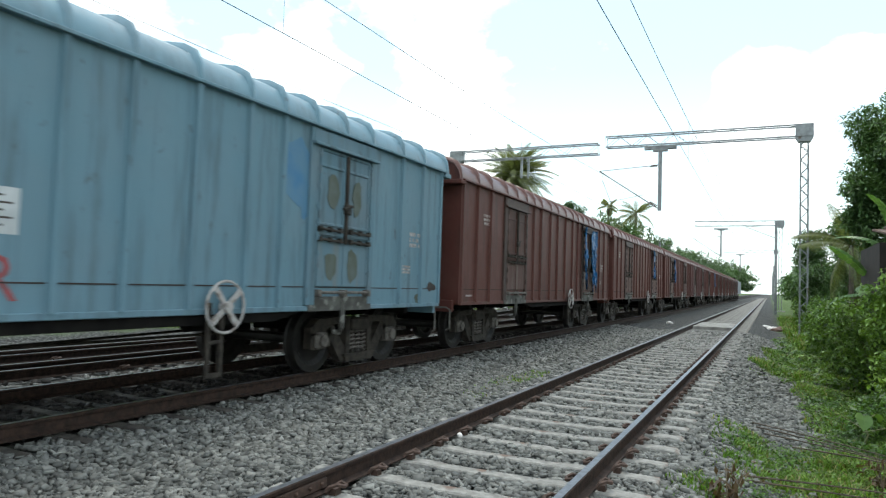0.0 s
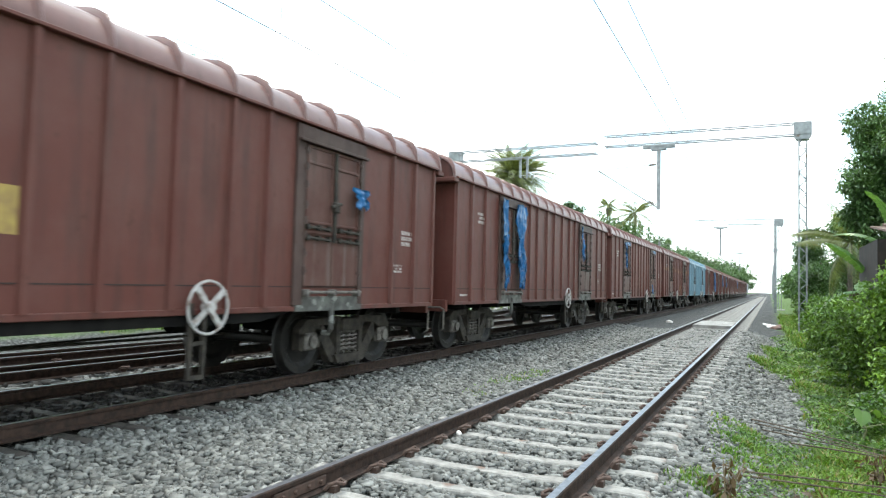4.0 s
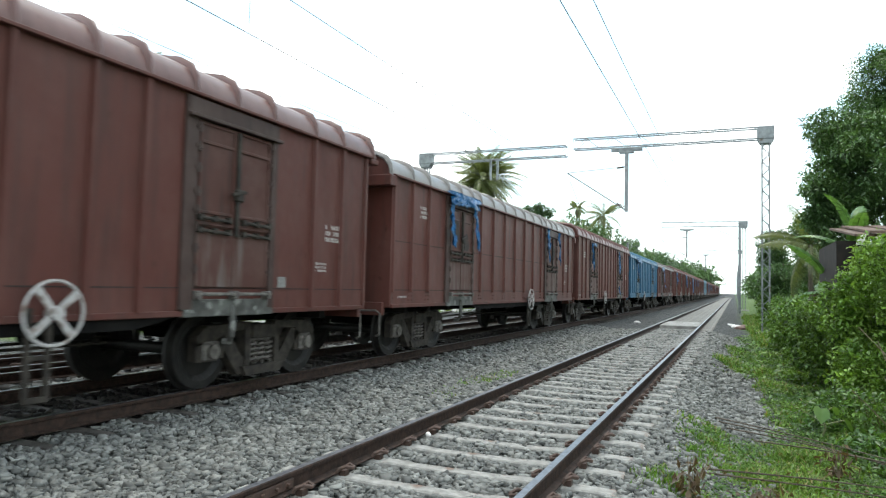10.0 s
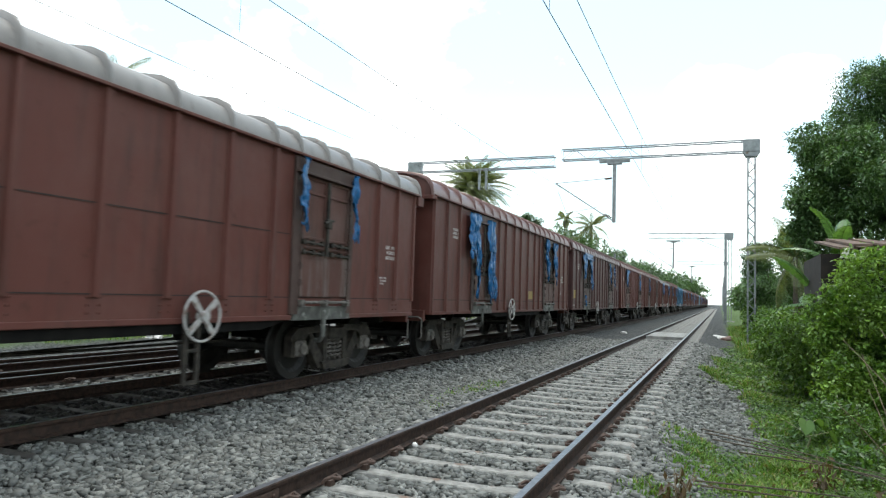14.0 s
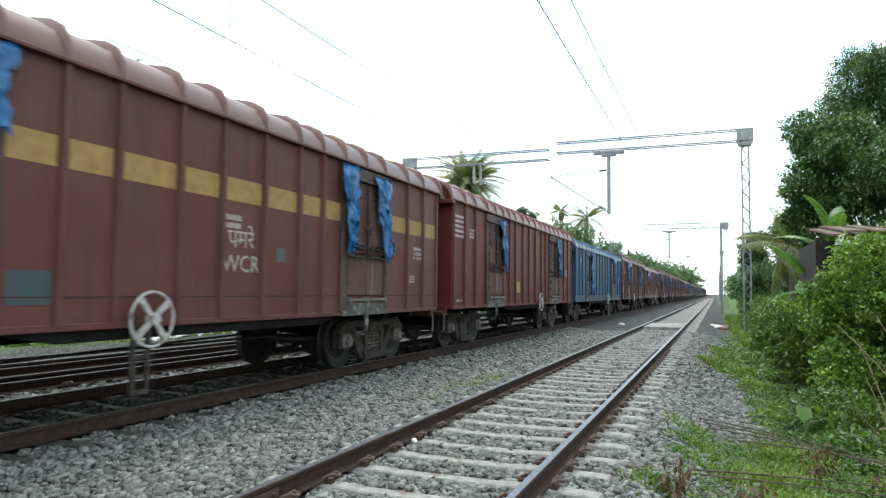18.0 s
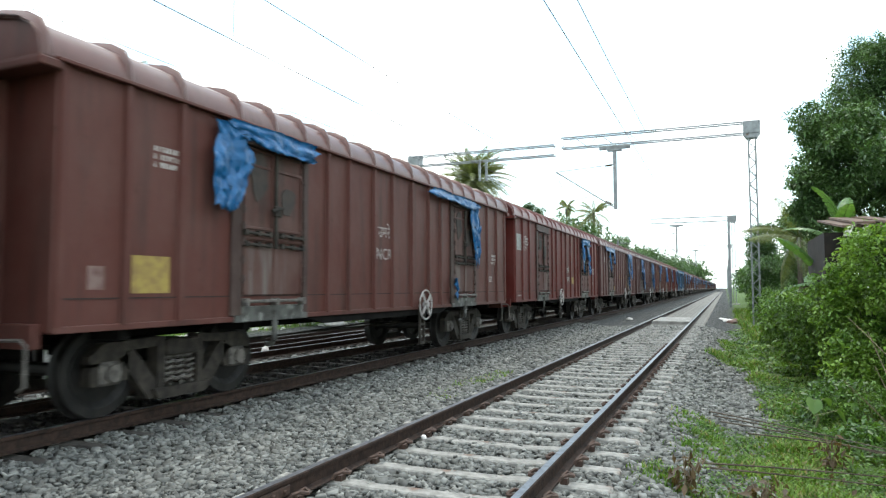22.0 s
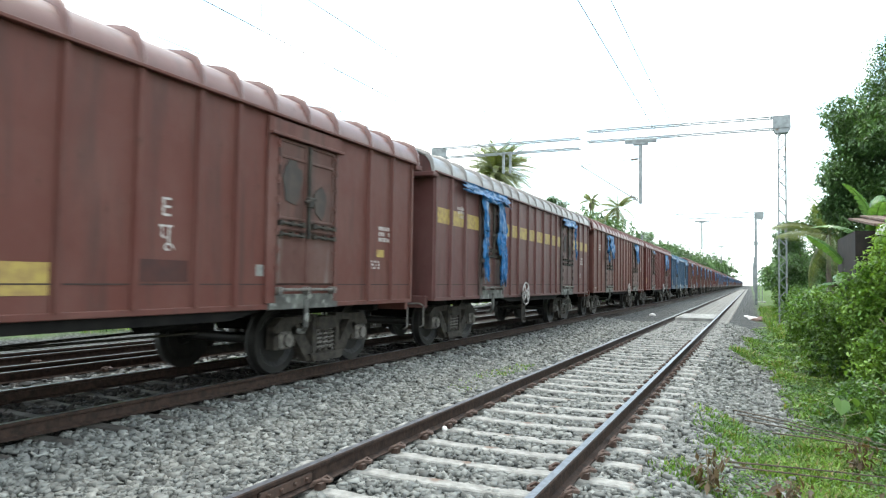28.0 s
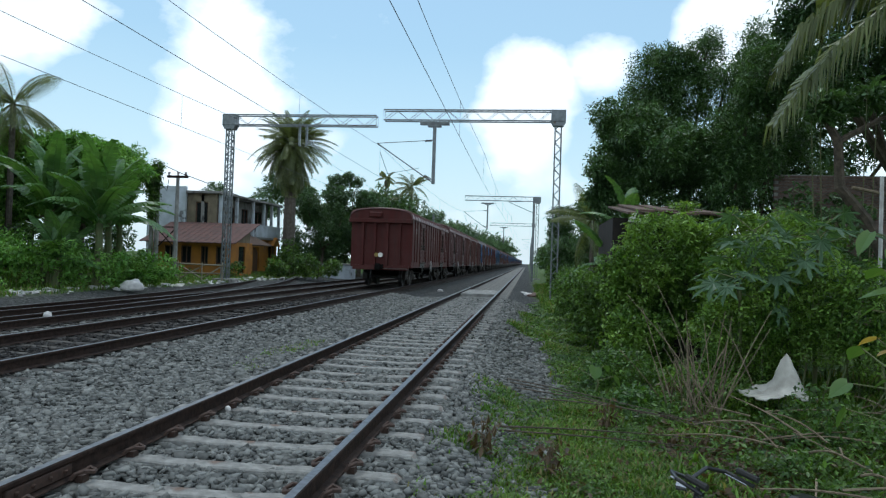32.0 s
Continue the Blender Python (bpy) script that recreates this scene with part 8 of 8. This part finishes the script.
# ---- the hut on the near side ----
M_DARKWOOD = material("dark_boards", (0.028, 0.021, 0.017), (0.016, 0.013, 0.011), rough=0.95, scale=6)
hut = thing("hut", pose(0, 0, 0), "small hut with a patched rusty tin roof behind bushes", "hut")
bm = bmesh.new()
wall_with_openings(bm, "y", 14.6, 0.15, 1.75, 3.6, -0.4, 2.45, [(1.95, 2.5, -0.4, 1.7)])
box(bm, 1.75, 1.9, 14.75, 17.4, -0.4, 2.45)
box(bm, 3.45, 3.6, 14.75, 17.4, -0.4, 2.45)
part("wall", bm, M_DARKWOOD, hut, "dark weathered board wall")
for i in range(9):
    x = 1.98 + i * 0.22
    bm = bmesh.new()
    prism(bm, [(14.1, 2.50), (14.1, 2.54), (17.6, 2.95), (17.6, 2.91)], "x", x, x + 0.3)
    o = part("roof_sheet", bm, M_TINSHEET, hut)
    o.location = (0, 0.12 * math.sin(i * 3.7), 0.03 * (i % 2) + 0.03 * math.sin(i * 2.3))
for a, b, z0, z1 in ((2.02, 2.13, 2.34, 2.5), (2.16, 2.25, 2.14, 2.40), (2.3, 2.4, 2.38, 2.5), (2.5, 2.6, 2.25, 2.40), (2.75, 2.86, 2.36, 2.47)):
    bm = bmesh.new()
    box(bm, a, b, 14.05, 14.08, z0, z1)
    for v in bm.verts:
        v.co += Vector((0.06 * noise.noise(v.co * 9), 0.05 * noise.noise(v.co * 6), 0.07 * noise.noise(v.co * 11)))
    part("hanging_sheet", bm, M_LITTER, hut, "torn white plastic sheet")

brickwall = thing("brick_wall", pose(0, 0, 0), "old unplastered brick wall behind the trees", "wall", kind="structure")
rng = random.Random(9)
brick = None
for j in range(46):
    for i in range(19):
        x = 6.9 + i * 0.255 + (0.127 if j % 2 else 0)
        z = 0.4 + j * 0.082
        if brick is None:
            bm = bmesh.new()
            box(bm, -0.118, 0.118, -0.055, 0.055, -0.034, 0.034)
            brick = part("brick", bm, M_BRICK, brickwall)
            brick.matrix_basis = pose(x, 20.0, z)
        elif j >= 30:
            same_mesh(brick, pose(x, 20.0 + rng.uniform(-0.008, 0.008), z))
bm = bmesh.new()
box(bm, 6.8, 11.9, 19.98, 20.08, -0.4, 4.15)
part("mortar", bm, M_CONCRETE, brickwall)
bm = bmesh.new()
box(bm, 6.78, 11.9, 19.955, 19.985, -0.4, 2.82)
part("brick_face", bm, M_BRICK, brickwall)

bare = thing("bare_tree", pose(6.3, 14.0, -0.2), "bare crooked trunk in front of the brick wall", "tree")
bm = bmesh.new()
limb(bm, [(0.9, 0, 0), (0.6, 0, 1.8), (0.15, 0, 2.7), (-0.33, 0, 3.3), (-0.38, 0, 4.2), (-0.75, 0, 4.9)], 0.15, 0.07, 8)
part("trunk", bm, M_BARK, bare)
bm = bmesh.new()
limb(bm, [(-0.38, 0, 4.2), (0.5, 0.2, 4.7), (1.4, 0.2, 5.0)], 0.07, 0.03, 6)
part("limb", bm, M_BARK, bare)
pipe = thing("pipe_post", pose(6.3, 13.1, -0.3), "thin white pipe standing in the weeds", "pipe")
bm = bmesh.new()
tube(bm, (0, 0, 0), (0, 0, 3.5), 0.035, None, 8)
part("pipe", bm, M_LITTER, pipe)
bm = bmesh.new()
tube(bm, (-0.5, 0, 3.3), (0.6, 0.1, 3.1), 0.03, None, 6)
part("stick", bm, M_REED, pipe)


# ---- small things on the near verge ----
def stalks(name, items, r, mat, label, category):
    t = thing(name, pose(0, 0, 0), label, category)
    for a, b, bow in items:
        a, b = Vector(a), Vector(b)
        bm = bmesh.new()
        pts = [a.lerp(b, i / 6) + Vector((0, 0, bow * math.sin(math.pi * i / 6))) for i in range(7)]
        sweep(bm, pts, [r * (1 - 0.1 * i) for i in range(7)], 5)
        part("stalk", bm, mat, t)
    return t


rng = random.Random(17)
reed = []
for i in range(34):
    bx, by = 2.2 + rng.gauss(0, 0.16), 9.0 + rng.gauss(0, 0.25)
    h = rng.uniform(0.5, 1.35)
    reed.append(((bx, by, -0.45), (bx + rng.gauss(-0.12, 0.38) * h, by + rng.gauss(0, 0.3), -0.42 + h), rng.uniform(-0.02, 0.08)))
reed.append(((2.35, 8.8, -0.3), (1.35, 9.4, 1.05), 0.05))
reed.append(((2.3, 8.9, -0.3), (1.7, 9.2, 1.2), 0.06))
reed.append(((3.0, 9.4, -0.1), (2.6, 9.6, 0.75), 0.08))
stalks("dry_reeds", reed, 0.0095, M_REED, "dry grey-brown reed stalks standing in weeds", "reeds")
lying = []
for i in range(44):
    bx, by = rng.uniform(2.3, 4.8), rng.uniform(5.0, 8.8)
    an, ln = rng.uniform(0, 6.28), rng.uniform(0.5, 1.4)
    lying.append(((bx, by, -0.38 + rng.uniform(0, 0.25)), (bx + ln * math.cos(an), by + ln * math.sin(an) * 0.6, -0.36 + rng.uniform(0, 0.45)), rng.uniform(0.0, 0.08)))
stalks("fallen_stalks", lying, 0.012, M_REED, "heap of fallen dry stalks and twigs", "twigs")
stalks("trailing_stalks", [((-0.25, 10.2, -0.3), (1.65, 7.3, -0.12), 0.02), ((-0.1, 9.6, -0.32), (1.75, 7.2, -0.16), 0.03), ((-0.2, 9.9, -0.3), (1.4, 7.7, -0.2), 0.03), ((-0.35, 7.2, -0.3), (1.7, 6.6, -0.15), 0.02),
                           ((-0.3, 7.05, -0.3), (1.8, 6.45, -0.2), 0.015), ((0.2, 9.0, -0.33), (2.1, 6.7, -0.1), 0.05)], 0.010, M_BARK, "long thin dark stalks trailing over the grass", "twigs")
# dead leaves on stalks
for i, (x, y) in enumerate(((0.95, 7.9), (-0.35, 6.1), (2.0, 9.6), (0.25, 6.0))):
    t = thing("dead_plant", pose(x, y, ground_z(x, y)), "withered brown plant in the grass", "weed", "withered plants")
    r2 = np.random.default_rng(400 + i)
    p = np.column_stack((r2.normal(0, 0.08, 60), r2.normal(0, 0.08, 60), r2.uniform(0.03, 0.34, 60)))
    v, f = leaf_arrays(p, 0.11, r2, droop=0.7)
    mesh_arrays("leaves", v, f, M_DRYLEAF, t)
    bm = bmesh.new()
    for k in range(5):
        tube(bm, (0, 0, 0), (rng.gauss(0, 0.08), rng.gauss(0, 0.08), 0.36), 0.006, 0.003, 4)
    tagged(part("dry_stalk", bm, M_REED, t), kind="stuff")

# draped sack
vs, fs = [], []
N = 16
for j in range(N + 1):
    for i in range(N + 1):
        u, v = i / N - 0.5, j / N - 0.5
        r = math.hypot(u - 0.12, v)
        peak = 0.52 * math.exp(-((u - 0.2) / 0.16) ** 2 - (v / 0.3) ** 2) + 0.16 * math.exp(-((u + 0.1) / 0.2) ** 2) * (0.5 + u)
        vs.append((u * 0.72 + 0.05 * noise.noise(Vector((u * 7, v * 7, 1))), v * 0.7, -0.12 + peak + 0.07 * noise.noise(Vector((u * 5, v * 5, 3)))))
for j in range(N):
    for i in range(N):
        a = j * (N + 1) + i
        fs.append((a, a + 1, a + N + 2, a + N + 1))
sack = link_mesh("sack", vs, fs, M_SACK, smooth=True)
sack.matrix_basis = pose(3.18, 9.1, -0.02, 0, 0, 12)
mod = sack.modifiers.new("thickness", "SOLIDIFY")
mod.thickness = 0.012
tagged(sack, "pale woven plastic sack draped over dry stalks", "sack")


def lobed_leaf(bm, size, lobes, rng):
    """A hand-shaped leaf, flat in XY, its stem at the origin."""
    c = bm.verts.new((size * 0.1, 0, 0))
    ring = []
    for k in range(lobes):
        a = math.radians(-150 + 300 * k / (lobes - 1))
        l = size * (0.75 + 0.25 * math.cos(a))
        for da, rr in ((-0.16, 0.45), (-0.11, 0.75), (0, 1.0), (0.11, 0.75), (0.16, 0.45)):
            ring.append(bm.verts.new((size * 0.1 + l * rr * math.cos(a + da), l * rr * math.sin(a + da), -0.10 * l * rr * rr + 0.02 * rng.uniform(-1, 1))))
    for p, q in zip(ring[:-1], ring[1:]):
        bm.faces.new((c, p, q))


def papaya(x, y, h, leaves, size, seed):
    rng = random.Random(seed)
    t = thing("papaya_plant", pose(x, y, -0.4), "young papaya plant with hand-shaped leaves", "papaya plant", "papaya plants")
    bm = bmesh.new()
    limb(bm, [(0, 0, 0), (0.03, 0.02, h * 0.5), (0, 0, h)], 0.035, 0.02, 7)
    part("stem", bm, M_STEM, t)
    for i in range(leaves):
        az, el, ln = i * 137.5 + rng.uniform(-15, 15), rng.uniform(-15, 50), rng.uniform(0.35, 0.6)
        base = Matrix.Translation((0, 0, h - 0.08 * i * 0.6)) @ pose(0, 0, 0, 0, -el, az)
        bm = bmesh.new()
        tube(bm, (0, 0, 0), (ln, 0, 0), 0.009, 0.006, 5)
        o = part("leaf_stalk", bm, M_STEM, t)
        o.matrix_basis = base
        bm = bmesh.new()
        lobed_leaf(bm, size * rng.uniform(0.8, 1.15), 9, rng)
        o = part("leaf", bm, M_LEAF_PAPAYA, t)
        o.matrix_basis = base @ Matrix.Translation((ln, 0, 0)) @ pose(0, 0, 0, rng.uniform(-20, 20), el + rng.uniform(10, 60), 0)


papaya(3.35, 10.6, 2.45, 12, 0.40, 5)
papaya(4.15, 10.4, 2.45, 11, 0.38, 6)
papaya(3.0, 10.1, 1.75, 9, 0.38, 7)
papaya(3.7, 10.2, 1.9, 9, 0.36, 8)


def heart_leaf(bm, size):
    pts = [(0, 0), (-0.14, 0.22), (-0.05, 0.42), (0.2, 0.5), (0.5, 0.42), (0.8, 0.2), (1.05, 0.0), (0.8, -0.2), (0.5, -0.42), (0.2, -0.5), (-0.05, -0.42), (-0.14, -0.22)]
    mid = [bm.verts.new((size * u, 0, -0.10 * size * u * u)) for u in (0.0, 0.35, 0.7, 1.05)]
    for s in (-1, 1):
        edge = [bm.verts.new((size * u, size * w * s, -0.10 * size * u * u + 0.12 * size * w)) for u, w in ((-0.14, 0.22), (-0.02, 0.42), (0.25, 0.5), (0.55, 0.42), (0.82, 0.2))]
        for f in ((mid[0], edge[0], edge[1]), (mid[0], edge[1], edge[2], mid[1]), (mid[1], edge[2], edge[3], mid[2]), (mid[2], edge[3], edge[4], mid[3])):
            bm.faces.new(f)


def broadleaf(x, y, h, leaves, size, seed, yellow=()):
    rng = random.Random(seed)
    t = thing("broadleaf_sapling", pose(x, y, -0.4), "sapling with very large heart-shaped leaves", "sapling", "broad-leaved saplings")
    bm = bmesh.new()
    limb(bm, [(0, 0, 0), (0.05, 0.0, h * 0.5), (0.0, 0.05, h)], 0.016, 0.008, 6)
    part("stem", bm, M_STEM, t)
    for i in range(leaves):
        az, z = i * 137.5 + rng.uniform(-20, 20), h * (0.45 + 0.55 * (i + 1) / leaves)
        base = Matrix.Translation((0, 0, z)) @ pose(0, 0, 0, 0, -rng.uniform(5, 35), az)
        bm = bmesh.new()
        tube(bm, (0, 0, 0), (0.28, 0, 0), 0.008, 0.005, 5)
        o = part("leaf_stalk", bm, M_STEM, t)
        o.matrix_basis = base
        bm = bmesh.new()
        heart_leaf(bm, size * rng.uniform(0.8, 1.2))
        o = part("leaf", bm, M_YELLOWLEAF if i in yellow else M_LEAF_BIG, t)
        o.matrix_basis = base @ Matrix.Translation((0.28, 0, 0)) @ pose(0, 0, 0, rng.uniform(-25, 25), rng.uniform(35, 85), 0)


broadleaf(2.86, 5.5, 2.1, 10, 0.17, 8, (1,))
broadleaf(2.95, 5.4, 1.6, 10, 0.19, 9, (0, 2, 4))
broadleaf(1.0, 9.9, 0.3, 4, 0.17, 10)
broadleaf(2.85, 5.8, 1.1, 7, 0.18, 11, (3,))

# litter along the far verge and a few bits on the track
rng = random.Random(33)
bm = bmesh.new()
for i in range(150):
    x, y = -15.2 - abs(rng.gauss(0, 0.7)), rng.uniform(14, 45)
    s = rng.uniform(0.03, 0.13)
    vs = box(bm, x - s, x + s, y - s, y + s, ground_z(x, y) - 0.01, ground_z(x, y) + s * 0.8)
    for v in vs:
        v.co += Vector((rng.uniform(-s, s), rng.uniform(-s, s), rng.uniform(-s, s) * 0.5))
tagged(part("litter", bm, M_LITTER), "scraps of white rubbish along the verge", "litter", kind="stuff")


def crumpled(name, x, y, z, size, mat, label, category, seed):
    bm = bmesh.new()
    bmesh.ops.create_icosphere(bm, subdivisions=3, radius=1.0)
    for v in bm.verts:
        v.co *= 1 + 0.35 * noise.noise(v.co * 2.2 + Vector((seed, 0, 0)))
        v.co.x, v.co.y, v.co.z = v.co.x * size[0], v.co.y * size[1], max(-0.3, v.co.z) * size[2]
    o = part(name, bm, mat, None, smooth=True)
    o.matrix_basis = pose(x, y, z)
    return tagged(o, label, category)


crumpled("plastic_bag", -14.55, 23.6, 0.05, (0.42, 0.3, 0.3), M_LITTER, "crumpled white plastic bag beside the track", "bag", 1)
crumpled("stone_lump", -17.3, 16.2, 0.05, (0.5, 0.4, 0.22), M_LITTER, "pale heap of rubble in the grass", "rubble", 2)
crumpled("paper_scrap", -10.35, 13.6, -0.1, (0.1, 0.08, 0.14), M_LITTER, "scrap of white paper on the siding", "paper", 3)
crumpled("paper_scrap", -4.6, 36.0, -0.2, (0.16, 0.12, 0.09), M_LITTER, "scrap of white paper on the ballast", "paper", 4)
for i, (x, y) in enumerate(((0.1, 39.5), (0.5, 40.2), (-0.2, 41.0), (0.3, 38.7))):
    crumpled("rubble_lump", x, y, -0.42, (0.3, 0.25, 0.15), M_BRICK if i % 2 else M_LITTER, "lump of brick rubble beside the crossing", "rubble", 5 + i)

# bicycle parked in the grass
bike = thing("bicycle", pose(0.80, 3.40, -0.44, 0, 6, 46) @ Matrix.Scale(0.88, 4), "old black bicycle with chrome handlebar parked in the grass", "bicycle")
for y in (0.18, -0.92):
    wheel_ob = new("wheel")
    wheel_ob.parent = bike
    wheel_ob.matrix_basis = pose(0, y, 0.335)
    for nm, r, tr, mat in (("tyre", 0.325, 0.018, M_RUBBER), ("rim", 0.30, 0.009, M_CHROME)):
        bm = bmesh.new()
        ring(bm, r, tr, 28)
        part(nm, bm, mat, wheel_ob)
    bm = bmesh.new()
    for k in range(16):
        a = 2 * math.pi * k / 16
        tube(bm, (0, 0, 0), (0, 0.3 * math.cos(a), 0.3 * math.sin(a)), 0.0015, None, 3)
    tube(bm, (-0.05, 0, 0), (0.05, 0, 0), 0.02, None, 8)
    part("spokes", bm, M_CHROME, wheel_ob)
for nm, pts, r, mat in (("frame", [(0, -0.92, 0.335), (0, -0.45, 0.28), (0, 0.02, 0.62), (0, 0.0, 0.86), (0, -0.55, 0.84), (0, -0.45, 0.28)], 0.016, M_BLACKMETAL),
                        ("fork", [(0, 0.18, 0.335), (0, 0.06, 0.6), (0, 0.0, 0.92)], 0.014, M_BLACKMETAL), ("seat_post", [(0, -0.55, 0.84), (0, -0.58, 0.98)], 0.013, M_CHROME),
                        ("handlebar", [(-0.27, -0.18, 0.95), (-0.26, -0.02, 0.99), (-0.18, 0.06, 1.0), (0, 0.05, 0.95), (0.18, 0.06, 1.0), (0.26, -0.02, 0.99), (0.27, -0.18, 0.95)], 0.012, M_BLACKMETAL),
                        ("brake_lever", [(-0.25, 0.02, 0.99), (-0.26, -0.14, 0.95)], 0.006, M_CHROME), ("brake_lever", [(0.25, 0.02, 0.99), (0.26, -0.14, 0.95)], 0.006, M_CHROME),
                        ("grip", [(-0.27, -0.2, 0.99), (-0.265, -0.08, 1.015)], 0.019, M_RUBBER), ("grip", [(0.27, -0.2, 0.99), (0.265, -0.08, 1.015)], 0.019, M_RUBBER),
                        ("mudguard", [(0, -0.1, 0.56), (0, 0.02, 0.67), (0, 0.18, 0.71), (0, 0.35, 0.65), (0, 0.46, 0.55)], 0.022, M_BLACKMETAL)):
    bm = bmesh.new()
    bent(bm, pts, r, 8)
    part(nm, bm, mat, bike)
bm = bmesh.new()
tube(bm, (0, 0.06, 0.90), (0, 0.12, 0.90), 0.02, 0.032, 12)
part("headlamp", bm, M_CHROME, bike, "chrome headlamp")
bm = bmesh.new()
box(bm, -0.09, 0.09, -0.75, -0.5, 0.96, 1.03, 0.025)
part("saddle", bm, M_BLACKMETAL, bike)


# ---- what moves ----
def motions():
    stops = [float(t) for t in range(33)]
    for w, off, L in train + [(train_loco[0], train_loco[1], 16.0)]:
        walk(w, [(t, pose(X2, train_y(t) + off, LIFT)) for t in stops])
        # wheels turn while the wagon is near
        near = [t for t in np.arange(0, 32.01, 1 / 30) if -20 < train_y(t) + off < 20]
        if len(near) < 2:
            continue
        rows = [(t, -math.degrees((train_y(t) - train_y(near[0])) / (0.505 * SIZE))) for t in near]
        if near[0] > 0.1:
            rows.insert(0, (0.0, 0.0))
        if near[-1] < 31.9:
            rows.append((32.0, rows[-1][1]))
        for b in w.children:
            if not b.name.startswith("bogie"):
                continue
            for wh in b.children:
                if wh.name.startswith("wheelset"):
                    y = wh.matrix_basis.translation.y
                    walk(wh, [(t, pose(0, y, 0.505, a)) for t, a in rows])


motions()
